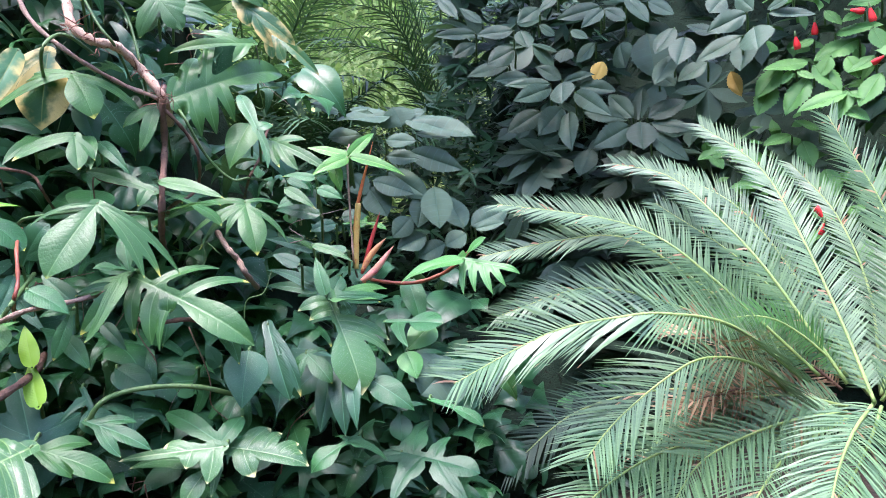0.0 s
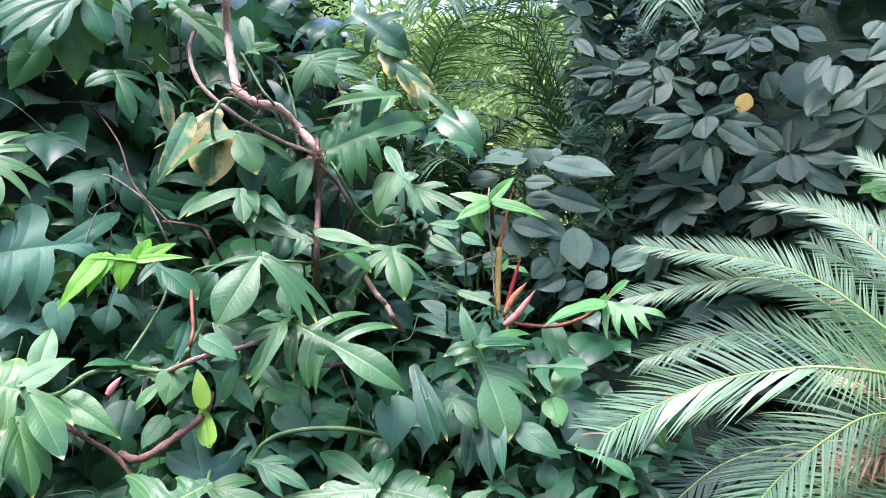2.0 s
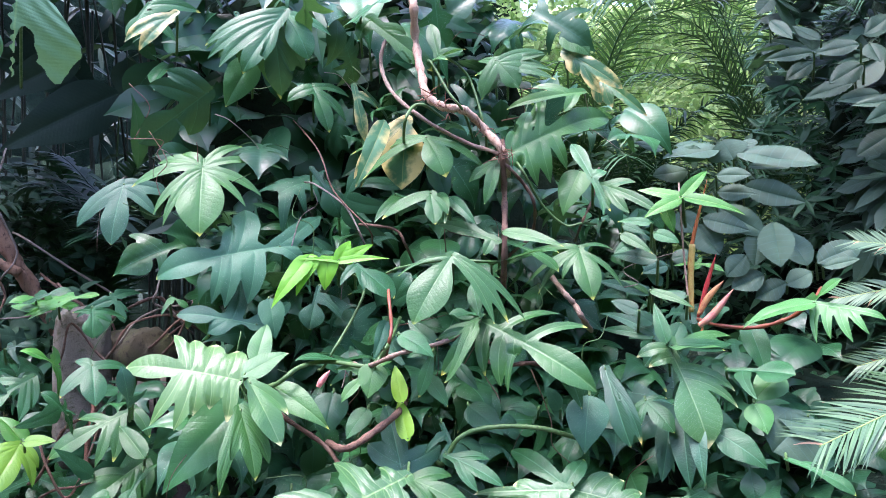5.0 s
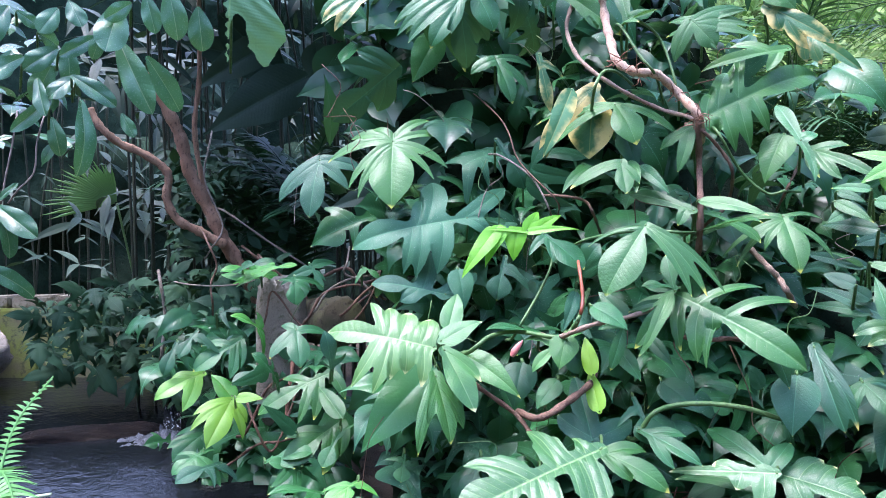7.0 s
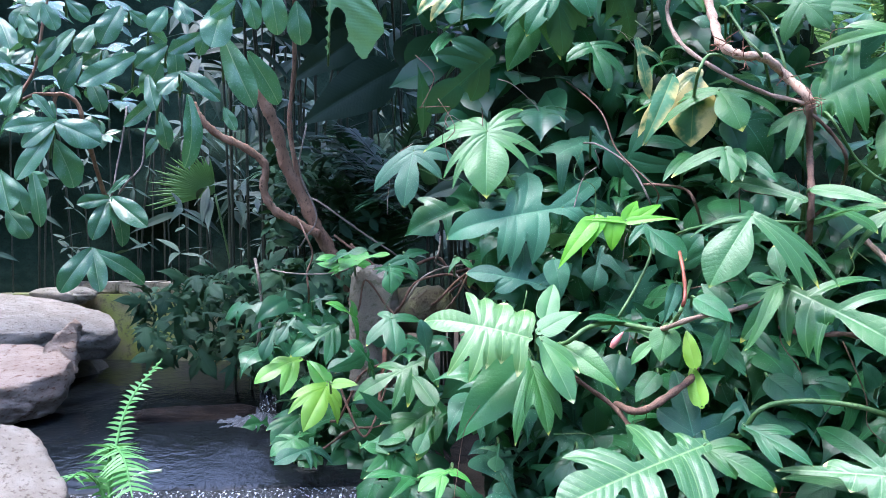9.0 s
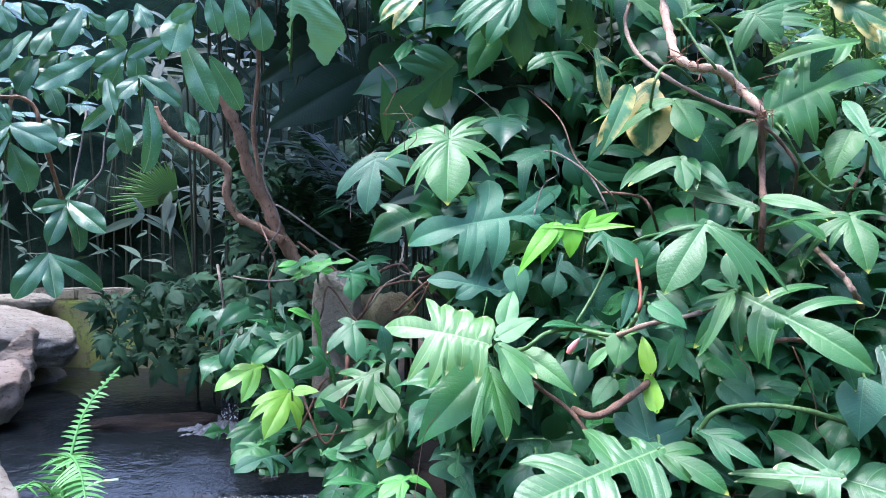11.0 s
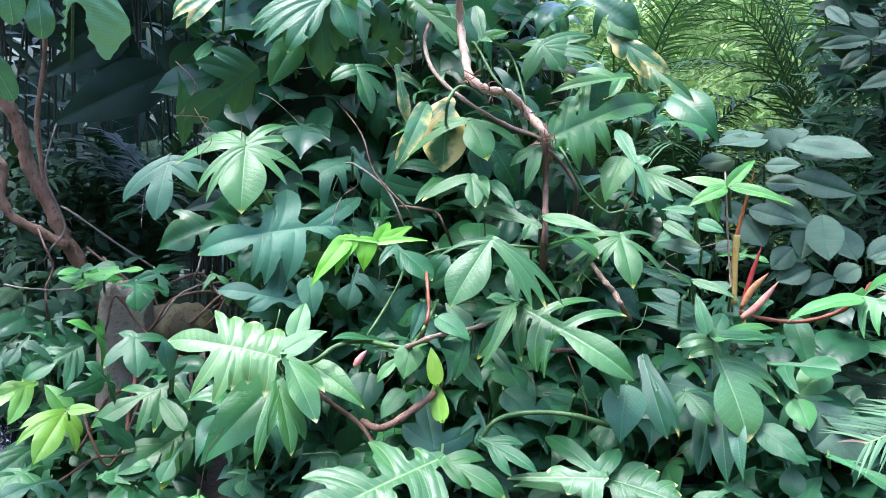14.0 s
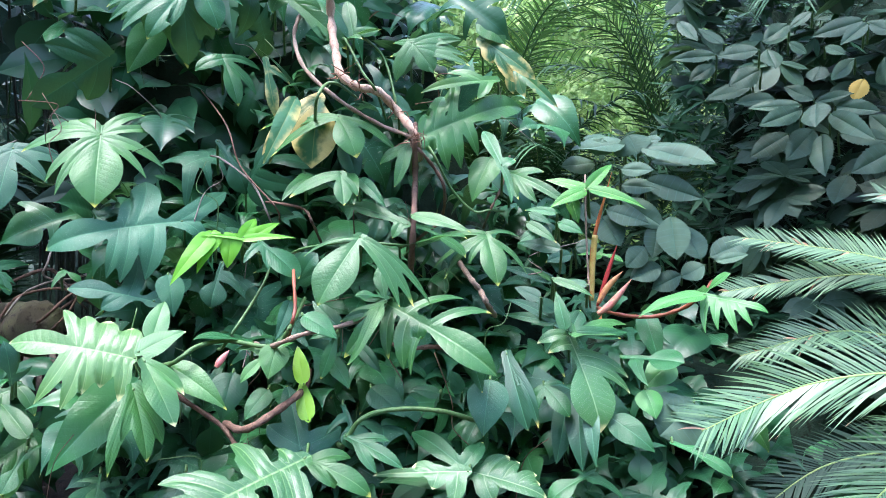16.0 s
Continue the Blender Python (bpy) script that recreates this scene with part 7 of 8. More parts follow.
cane(((-2.749, 2.949, 2.936), (-2.864, 3.094, 2.197), (-2.888, 3.135, 1.353)), r=.010)
cane(((-2.723, 3.092, 2.966), (-2.82, 3.223, 2.364), (-2.847, 3.292, 1.799)), r=.008)
cane(((-2.684, 3.243, 2.996), (-2.82, 3.348, 2.382), (-2.896, 3.381, 1.805)), r=.012)
cane(((-2.979, 2.74, 2.937), (-3.052, 2.848, 2.496), (-3.079, 2.92, 2.109)), r=.007)
cane(((-2.975, 2.874, 2.97), (-3.038, 3.013, 2.459), (-3.062, 3.087, 2.027)), r=.008)
cane(((-2.791, 2.787, 2.904), (-2.847, 2.945, 2.329), (-2.856, 3.028, 1.79)), r=.006)
cane(((-2.698, 3.467, 3.057), (-2.845, 3.549, 2.513), (-2.916, 3.581, 2.121)), r=.010)
cane(((-3.259, 2.888, 2.979), (-3.299, 3.053, 2.439), (-3.333, 3.123, 1.918)), r=.006)
cane(((-2.991, 3.114, 3.036), (-3.147, 3.204, 2.406), (-3.262, 3.212, 1.512)), r=.007)
vine(((-3.536, 1.508, 1.768), (-3.525, 1.517, 1.844), (-3.503, 1.535, 1.971), (-3.479, 1.545, 2.096)), r=.004, m=GREYB)
vine(((-3.508, 1.56, 1.794), (-3.475, 1.612, 1.872), (-3.456, 1.619, 1.999), (-3.432, 1.635, 2.1)), r=.004, m=GREYB)
vine(((-3.007, 2.17, 1.526), (-2.972, 2.211, 1.633), (-3.011, 2.146, 1.845), (-2.977, 2.157, 2.028)), r=.004, m=GREYB)
flower(((1.258, 2.686, 2.211), (1.269, 2.692, 2.167)))
flower(((1.33, 2.694, 2.264), (1.335, 2.703, 2.222)))
flower(((1.426, 2.637, 2.291), (1.465, 2.618, 2.281)))
flower(((1.431, 2.524, 2.264), (1.445, 2.528, 2.22)))
flower(((1.486, 2.535, 2.105), (1.46, 2.554, 2.087)))
flower(((1.241, 2.453, 1.561), (1.225, 2.46, 1.592)))
flower(((1.245, 2.451, 1.542), (1.237, 2.456, 1.511)))
frond(((1.112, 2.111, 1.049), (0.99, 2.123, 1.063), (0.787, 2.015, 1.085), (0.644, 1.997, 1.013)), lw=.11, m=CYCD)
frond(((1.095, 2.108, 1.018), (0.971, 2.118, 1.024), (0.807, 2.026, 1.021), (0.671, 1.985, 0.94)), lw=.11, m=CYCD)
frond(((1.196, 2.239, 1.039), (1.126, 2.305, 1.113), (1.014, 2.289, 1.202), (0.82, 2.105, 1.258)), lw=.11, m=CYCD)
frond(((1.106, 1.913, 1.074), (1.097, 2.066, 1.272), (1.074, 2.258, 1.51), (1.045, 2.479, 1.727), (0.918, 2.7, 1.902)), lw=.08)
frond(((1.079, 1.992, 1.105), (0.937, 2.152, 1.393), (0.845, 2.299, 1.555), (0.74, 2.464, 1.696), (0.587, 2.593, 1.75)), lw=.075)
frond(((1.021, 2.026, 1.121), (0.776, 2.108, 1.366), (0.63, 2.191, 1.495), (0.471, 2.281, 1.557), (0.173, 2.392, 1.601)), lw=.075)
frond(((0.997, 2.041, 1.142), (0.688, 2.193, 1.405), (0.548, 2.285, 1.495), (0.374, 2.35, 1.487), (0.119, 2.396, 1.433)), lw=.08)
frond(((0.983, 2.043, 1.11), (0.704, 1.805, 1.279), (0.513, 1.716, 1.321), (0.407, 1.743, 1.31), (0.281, 1.764, 1.281), (0.176, 1.791, 1.229), (0.025, 1.716, 1.16)), lw=.13)
frond(((1.131, 1.902, 1.094), (1.229, 1.994, 1.316), (1.248, 2.107, 1.56), (1.173, 2.291, 1.867)), lw=.085)
frond(((1.147, 2.006, 1.072), (1.093, 2.242, 1.327), (0.994, 2.509, 1.59), (0.811, 2.721, 1.741)), lw=.08)
frond(((1.195, 2.035, 1.065), (1.286, 2.253, 1.326), (1.3, 2.479, 1.571), (1.257, 2.711, 1.761)), lw=.08)
frond(((1.144, 1.948, 1.069), (1.241, 1.918, 1.236), (1.344, 1.988, 1.452), (1.35, 2.096, 1.686)), lw=.09)
frond(((1.17, 1.993, 1.075), (1.295, 2.126, 1.272), (1.377, 2.323, 1.496), (1.391, 2.478, 1.72)), lw=.085)
frond(((1.172, 2.048, 1.063), (1.081, 2.18, 1.216), (0.922, 2.323, 1.426), (0.708, 2.499, 1.609)), lw=.075)
frond(((1.054, 2.124, 1.127), (0.793, 2.252, 1.258), (0.471, 2.348, 1.337), (0.173, 2.38, 1.244)), lw=.09)
frond(((0.986, 2.082, 1.037), (0.807, 1.91, 1.166), (0.662, 1.863, 1.196), (0.555, 1.837, 1.154), (0.417, 1.78, 1.062), (0.323, 1.696, 0.99)), lw=.14, hang=.14)
frond(((1.019, 2.05, 0.969), (0.705, 1.908, 0.978), (0.558, 1.846, 0.97), (0.437, 1.764, 0.945), (0.339, 1.687, 0.906), (0.268, 1.636, 0.852)), lw=.13, hang=.25)
frond(((1.116, 1.93, 1.07), (1.013, 1.835, 1.023), (0.93, 1.746, 0.963), (0.871, 1.667, 0.913), (0.798, 1.566, 0.832)), lw=.13, hang=.25)
frond(((1.073, 1.98, 1.032), (0.907, 1.945, 1.018), (0.751, 1.892, 0.983), (0.622, 1.817, 0.941), (0.515, 1.713, 0.86)), lw=.13, hang=.25)
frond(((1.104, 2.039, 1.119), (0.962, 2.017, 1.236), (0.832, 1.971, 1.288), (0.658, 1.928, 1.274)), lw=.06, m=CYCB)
frond(((1.095, 2.02, 1.007), (0.88, 1.884, 0.954), (0.74, 1.754, 0.885), (0.664, 1.695, 0.802)), lw=.13, hang=.25)
frond(((1.118, 1.903, 1.065), (1.04, 1.815, 1.002), (0.938, 1.728, 0.921), (0.811, 1.653, 0.857)), lw=.13, hang=.25)
frond(((1.098, 2.026, 1.037), (0.908, 2.013, 1.07), (0.701, 2.03, 1.02), (0.512, 1.952, 0.92)), lw=.13, hang=.2)
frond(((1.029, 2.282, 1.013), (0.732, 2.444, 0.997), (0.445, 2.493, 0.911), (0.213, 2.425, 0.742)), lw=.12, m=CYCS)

# ---- masses of leaves behind ----
def scatter(name, label, category, mat, count, yaws, radii, heights, sizes, widths, seed, top=None, whorls=1, keep=None, up=0.6, spread=0.5, kinds=None):
    """Many leaves of one plant, in one mesh."""
    r = np.random.default_rng(seed)
    kinds = kinds or [blade((), r.uniform(*widths), 0.0, arch=r.uniform(0.0, 0.2), droop=r.uniform(0.1, 0.3), fold=r.uniform(0.1, 0.4), ripple=0.003, nu=2, end=7) for _ in range(5)]
    heap = Heap()
    for i in range(count):
        yaw, rad, z = r.uniform(*yaws), r.uniform(*radii), r.uniform(*heights)
        if keep and not keep(yaw, rad, z, r):
            continue
        foot = polar(yaw, rad, z)
        if hides(foot):
            continue
        toward = -Vector((foot.x + 0.11, foot.y + 0.045, 0))
        if whorls == 1:
            along, face = turned(toward, up, spread, r)
            heap.leaf(kinds[int(r.integers(5))], frame_of(foot, along, face, r.uniform(*sizes)), r.uniform())
            continue
        axis = (toward.normalized() * r.uniform(0.2, 0.8) + Vector((r.normal(0, 0.3), r.normal(0, 0.3), r.uniform(0.5, 1.3)))).normalized()
        side = axis.orthogonal().normalized()
        other = axis.cross(side)
        tone = r.uniform()
        for k in range(whorls):
            a = 2.4 * k + r.uniform(-0.3, 0.3)
            out = (side * math.cos(a) + other * math.sin(a) + axis * r.uniform(-0.9, 0.3)).normalized()
            heap.leaf(kinds[int(r.integers(5))], frame_of(foot, out, axis + out * 0.2, r.uniform(*sizes)), tone + r.uniform(0, 0.25))
    me = heap.mesh(name, mat)
    if top:
        return tagged(child(name, me, top, Matrix.Identity(4)), kind="stuff")
    ob = new(name, me)
    return tagged(ob, label, category, kind="stuff")


def feather(heap, points, far, r, step=0.02, hang=0.25, wide=0.006, lean=0.7):
    line = smooth_line(points, 8)
    seg = np.concatenate([[0], np.cumsum(np.linalg.norm(np.diff(line, axis=0), axis=1))])
    for i in range(int(seg[-1] / step)):
        t = 0.15 + 0.85 * i * step / seg[-1]
        c = np.array([np.interp(t * seg[-1], seg, line[:, k]) for k in range(3)])
        d = np.array([np.interp(min(1, t + 0.03) * seg[-1], seg, line[:, k]) for k in range(3)]) - np.array([np.interp((t - 0.03) * seg[-1], seg, line[:, k]) for k in range(3)])
        d /= np.linalg.norm(d) + 1e-9
        side = np.cross(d, (0, 0, 1.0))
        side /= np.linalg.norm(side) + 1e-9
        upw = np.cross(side, d)
        for s in (1, -1):
            way = s * side + d * lean + upw * r.normal(0.1, 0.2)
            way /= np.linalg.norm(way)
            out = far * (1 - 0.6 * max(0, t - 0.4)) * r.uniform(0.85, 1.1)
            w = np.cross(way, upw)
            w = w / (np.linalg.norm(w) + 1e-9) * wide
            pts = []
            for k in range(4):
                q = k / 3
                mid = c + way * out * q - np.array((0, 0, 1)) * out * hang * q * q
                pts += [mid - w * (1 - q * q), mid + w * (1 - q * q)]
            heap.add(np.array(pts), [(2 * k, 2 * k + 1, 2 * k + 3, 2 * k + 2) for k in range(3)], np.full((8, 2), 0.4), np.zeros(8), r.uniform())
    v, f = tube(line, np.linspace(0.008, 0.003, len(line)), 4)
    heap.add(v, f[:-2], np.full((len(v), 2), 0.4), np.zeros(len(v)), 0.5)


def palm_plant(name, label, foot, mat, ends, far, seed, step=0.02, rise=0.5, **kw):
    """A palm: each leaf springs from the foot, arches over and droops."""
    top = thing(name, label, "palm", foot)
    r = np.random.default_rng(seed)
    for e in ends:
        f, e = Vector(foot), Vector(e)
        mid = f.lerp(e, 0.5) + Vector((0, 0, rise * (e - f).length * 0.5))
        heap = Heap()
        feather(heap, [f, f.lerp(mid, 0.55) + Vector((0, 0, 0.05)), mid, mid.lerp(e, 0.6) + Vector((0, 0, 0.06)), e], far, r, step, **kw)
        child("frond", heap.mesh("frond", mat), top, Matrix.Identity(4))
    return top


# hedge of the whorled shrub
scatter("shrub_leaves", "", "", WH, 330, (-40, 1), (3.2, 3.9), (1.55, 3.2), (0.10, 0.2), (0.2, 0.32), 31, shrub, 7, keep=lambda y, d, z, r: y < -6.5 or (y < -2 and z > 2.3))
scatter("shrub_leaves", "", "", WH, 120, (-40, -5), (3.4, 4.0), (0.7, 1.7), (0.10, 0.2), (0.2, 0.32), 32, shrub, 7)
# unseen leaf roof overhead, added to shade the hedge
scatter("shrub_leaves", "", "", WH, 90, (-22, 10), (2.8, 4.6), (2.95, 4.0), (0.12, 0.22), (0.2, 0.32), 45, shrub, 7, keep=lambda y, d, z, r: z > 1.9 + 0.38 * d)
# dark narrow-leaved growth in the middle distance
scatter("undergrowth", "dark narrow-leaved growth filling the gap between shrubs", "undergrowth", LANCE, 2000, (-13, 13), (3.5, 4.8), (0.9, 3.0), (0.07, 0.14), (0.1, 0.16), 33, None, 6, keep=lambda y, d, z, r: z < (3.0 if y < -1 else 1.98 + 0.12 * (d - 3.5) + r.uniform(-0.15, 0.2)))
# glade glow comes from the bright leaf colour
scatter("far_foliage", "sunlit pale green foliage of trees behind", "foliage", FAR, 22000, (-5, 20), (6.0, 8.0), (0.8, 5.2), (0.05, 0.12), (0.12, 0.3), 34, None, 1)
# red-flowered shrub fill
scatter("shrub_leaves", "", "", TURK, 900, (-40, -22), (3.05, 3.5), (1.3, 2.7), (0.06, 0.12), (0.2, 0.3), 35, redshrub, 1, keep=lambda y, d, z, r: y < -25 or z < 1.9)
# glossy tree crown, its unseen overhead part added to shade what lies below
scatter("crown_leaves", "", "", GLOSS, 420, (38, 84), (3.0, 6.0), (2.1, 3.9), (0.12, 0.2), (0.2, 0.3), 36, tree, 6, keep=lambda y, d, z, r: (d > 4.0 or y < 61) and z > (2.15 if y > 62 else 1.75 + 0.36 * d))
# denser leaves just out of view, added to darken the pond bank
scatter("crown_leaves", "", "", GLOSS, 450, (45, 59), (3.0, 5.5), (2.3, 4.2), (0.14, 0.24), (0.2, 0.3), 46, tree, 6, keep=lambda y, d, z, r: 1.62 + 0.33 * d < z < 2.4 + 0.33 * d)
# leaves deep in the top of the climbing plant, their dimness put into the colour
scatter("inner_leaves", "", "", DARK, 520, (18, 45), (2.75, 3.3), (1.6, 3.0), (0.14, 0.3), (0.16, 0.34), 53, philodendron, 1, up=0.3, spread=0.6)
# small-leaved bank above the pond
CUT = [lobed(((q * 0.42, 0.12), (q * 0.40, 0.55), (-q * 0.44, 0.15), (-q * 0.38, 0.58)), 0.15 * q, 0.4, 0.25, arch=0.1, droop=0.5, fold=0.2, curl=0.15, res=20) for q in (0.85, 1.0, 1.15, 0.7, 1.05)]
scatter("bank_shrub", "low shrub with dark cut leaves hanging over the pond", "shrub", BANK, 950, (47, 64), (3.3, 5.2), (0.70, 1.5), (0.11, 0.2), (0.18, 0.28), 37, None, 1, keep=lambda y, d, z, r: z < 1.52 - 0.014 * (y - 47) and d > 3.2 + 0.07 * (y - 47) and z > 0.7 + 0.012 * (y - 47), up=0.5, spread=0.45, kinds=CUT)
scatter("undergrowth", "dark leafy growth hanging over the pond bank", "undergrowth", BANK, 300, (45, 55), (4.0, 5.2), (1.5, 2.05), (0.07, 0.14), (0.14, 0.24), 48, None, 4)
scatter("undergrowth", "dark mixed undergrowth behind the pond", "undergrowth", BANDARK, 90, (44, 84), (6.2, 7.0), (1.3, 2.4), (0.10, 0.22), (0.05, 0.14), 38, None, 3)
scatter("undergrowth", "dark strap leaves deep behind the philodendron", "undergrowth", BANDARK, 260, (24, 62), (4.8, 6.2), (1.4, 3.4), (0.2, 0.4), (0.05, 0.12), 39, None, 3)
spray = np.random.default_rng(77)
palm_plant("palm", "feathery palm with fine arching leaflets", polar(15, 4.3, 1.2), PALM, [polar(spray.uniform(-2, 13), spray.uniform(3.3, 4.6), spray.uniform(1.8, 2.9)) for _ in range(15)], 0.3, 41, rise=0.75, wide=0.007, step=0.036)
palm_plant("palm", "feathery palm with thin drooping leaflets", polar(-5, 5.0, 1.2), PALM, [polar(spray.uniform(-1, 13), spray.uniform(4.2, 5.6), spray.uniform(1.9, 3.3)) for _ in range(11)], 0.34, 43, rise=0.75, wide=0.007, step=0.04)
palm_plant("palm", "dark feathery palm behind the pond", polar(47, 4.6, 1.0), LANCE, [polar(y, d, z) for y, d, z in ((53, 4.0, 1.85), (50, 4.2, 2.1), (44, 4.0, 1.8), (42, 4.3, 2.3), (56, 4.6, 1.9), (47, 3.8, 1.7))], 0.24, 42, rise=0.6, wide=0.012, step=0.03)
palm_plant("palm", "dark low palm with hanging leaflets", polar(11, 3.9, 1.3), LANCE, [polar(y, d, z) for y, d, z in ((-1, 3.5, 1.95), (2, 3.4, 2.05), (5, 3.4, 2.1), (8, 3.3, 2.0), (0, 3.7, 2.3), (4, 3.6, 1.85))], 0.26, 47, rise=0.5, wide=0.006, step=0.024, hang=0.5)

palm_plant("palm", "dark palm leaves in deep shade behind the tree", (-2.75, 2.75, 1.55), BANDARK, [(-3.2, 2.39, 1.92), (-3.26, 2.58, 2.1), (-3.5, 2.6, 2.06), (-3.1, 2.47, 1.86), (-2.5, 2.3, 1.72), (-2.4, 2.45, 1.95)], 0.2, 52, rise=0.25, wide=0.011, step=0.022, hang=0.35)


def tall_palm():
    """Two slender stems rising behind the hedge, each with a feather leaf arching over and hanging down."""
    top = thing("palm", "tall palm with light green feather leaves hanging from above", "palm", polar(-6, 4.4, 0.6))
    r = np.random.default_rng(51)
    for foot, line in ((polar(-13, 4.7, 0.5), ((-0.335, 2.442, 3.242), (-0.36, 2.109, 2.611), (-0.39, 1.969, 2.286))), (polar(-15, 4.8, 0.5), ((0.495, 2.987, 3.451), (0.339, 2.498, 2.703), (0.265, 2.325, 2.343)))):
        first = Vector(line[0])
        heap = Heap()
        feather(heap, [Vector(q) for q in line], 0.2, r, 0.012, hang=0.45, wide=0.005, lean=0.9)
        child("frond", heap.mesh("frond", HANGP), top, Matrix.Identity(4))
        pts = smooth_line([Vector(foot), Vector(foot) + Vector((0, 0, 2.0)), Vector(foot) + Vector((0, 0, 3.4)), first], 8)
        v, f = tube(pts, np.linspace(0.016, 0.006, len(pts)), 7)
        child("stem", mesh_of("stem", v, f, CANE), top, Matrix.Identity(4))


HANGP = leaf_material("palm_leaflet_light", (0.035, 0.11, 0.05), (0.06, 0.16, 0.075), (0.1, 0.2, 0.1), vein_mix=0.0, spec=0.3, rough=0.5, trans=0.25)
tall_palm()

# ---- pond, rocks and wall ----
def rock(name, label, centre, size, turn, seed, mat, flat=0.5, rough=0.09, category="rock", rings=44):
    """A worn boulder or slab: a rounded box with a broken surface."""
    pts, faces = [], []
    n, m = rings, rings * 2
    for i in range(n + 1):
        a = math.pi * i / n
        for j in range(m):
            b = 2 * math.pi * j / m
            v = Vector((math.sin(a) * math.cos(b), math.sin(a) * math.sin(b), math.cos(a)))
            v = Vector([math.copysign(abs(c) ** e, c) for c, e in zip(v, (flat + 0.15, flat + 0.15, flat))])
            q = noise.fractal(v * 2.3 + Vector((seed, 0, 0)), 0.8, 2.2, 7) * rough
            q += 0.10 * rough * (noise.cell(v * 4.0 + Vector((seed, 3, 0))) - 0.5)
            edge = noise.noise(v * 1.2 + Vector((0, seed, 0))) * rough * 1.6
            v = v * (1 + q + edge)
            pts.append((v.x * size[0], v.y * size[1], v.z * size[2]))
    for i in range(n):
        for j in range(m):
            faces.append((i * m + j, (i + 1) * m + j, (i + 1) * m + (j + 1) % m, i * m + (j + 1) % m))
    ob = new(name, mesh_of(name, pts, faces, mat))
    ob.matrix_basis = pose(*centre, rz=turn)
    return tagged(ob, label, category)


def split_stone(name, label, outline, drop, mat, seed, category="rock", grain=0.012, soft=1):
    """A split stone: an uneven top outline with broken sides, its edges worn and its faces rough."""
    r = np.random.default_rng(seed)
    base = sum((Vector(q) for q in outline), Vector()) / len(outline)
    bm = bmesh.new()
    levels = []
    for k, grow in ((0.0, 1.0), (0.5, 1.03), (1.0, 0.9)):
        levels.append([bm.verts.new((Vector(q) - base) * grow * (1 + r.uniform(-0.025, 0.025)) + Vector(drop) * k) for q in outline])
    n = len(outline)
    for a, b in zip(levels, levels[1:]):
        for k in range(n):
            bm.faces.new((a[k], b[k], b[(k + 1) % n], a[(k + 1) % n]))
    bm.faces.new(levels[0])
    bm.faces.new(levels[-1][::-1])
    bmesh.ops.recalc_face_normals(bm, faces=bm.faces[:])
    bmesh.ops.triangulate(bm, faces=bm.faces[:])
    for _ in range(7):
        long = [e for e in bm.edges if e.calc_length() > 0.034]
        if not long:
            break
        bmesh.ops.subdivide_edges(bm, edges=long, cuts=1)
        bmesh.ops.triangulate(bm, faces=bm.faces[:])
    for _ in range(soft):
        bmesh.ops.smooth_vert(bm, verts=bm.verts[:], factor=0.5, use_axis_x=True, use_axis_y=True, use_axis_z=True)
    bm.normal_update()
    for v in bm.verts:
        p = v.co + Vector((seed * 3.1, 0, 0))
        flake = noise.fractal(Vector((p.x * 4, p.y * 4, p.z * 22)), 0.9, 2.1, 4)
        v.co += v.normal * (noise.fractal(p * 2.6, 0.8, 2.0, 4) * 0.009 + flake * grain * (0.35 + 0.9 * (1 - abs(v.normal.z))) + noise.fractal(p * 30, 0.7, 2.0, 3) * 0.004 + 0.016 * (1 - abs(v.normal.z)) * (noise.cell(Vector((p.x * 14, p.y * 14, p.z * 17))) - 0.5))
    me = bpy.data.meshes.new(name)
    bm.to_mesh(me)
    bm.free()
    me.materials.append(mat)
    me.polygons.foreach_set("use_smooth", [True] * len(me.polygons))
    ob = new(name, me)
    ob.location = base
    return tagged(ob, label, category)


split_stone("stone_slab", "broad pale weathered granite slab beside the pond", ((-6.167, 1.549, 1.159), (-6.263, 1.939, 1.145), (-6.117, 2.186, 1.104), (-5.803, 2.286, 1.059), (-5.523, 2.405, 0.997), (-5.221, 2.324, 0.945), (-5.058, 2.197, 0.925), (-5.042, 1.994, 0.949), (-5.039, 1.732, 0.965), (-5.184, 1.272, 1.002)), (0, 0, -0.2), STONE, 1, grain=0.02)
rock("boulder", "small flat grey stone on the mossy wall", (-6.08, 2.32, 1.10), (0.24, 0.12, 0.07), 40, 14.0, BLOCK, 0.7)
rock("boulder", "dark rock carrying a granite slab in the pond", (-5.95, 1.75, 0.45), (0.75, 0.5, 0.40), 30, 2.0, WETSTONE, 0.6)
split_stone("stone_slab", "pale pinkish granite slab with broken edge", ((-4.48, 0.722, 0.885), (-5.06, 0.983, 1.007), (-4.915, 1.48, 0.947), (-4.86, 1.631, 0.933), (-4.617, 1.693, 0.911), (-4.402, 1.673, 0.881), (-4.23, 1.544, 0.84), (-4.182, 1.383, 0.83), (-4.181, 1.229, 0.822), (-4.227, 0.896, 0.836)), (0, 0, -0.21), PINKSTONE, 3)
rock("boulder", "dark wet rock under a granite slab", (-4.75, 1.0, 0.4), (0.55, 0.42, 0.38), 30, 4.0, WETSTONE, 0.6)
split_stone("boulder", "upright pinkish granite rock between slabs", ((-4.607, 1.587, 0.929), (-4.635, 1.678, 0.999), (-4.652, 1.787, 1.067), (-4.639, 1.809, 1.033), (-4.582, 1.779, 0.92), (-4.521, 1.739, 0.777), (-4.538, 1.574, 0.8)), (-0.13, 0.08, 0), PINKSTONE, 5, soft=1)
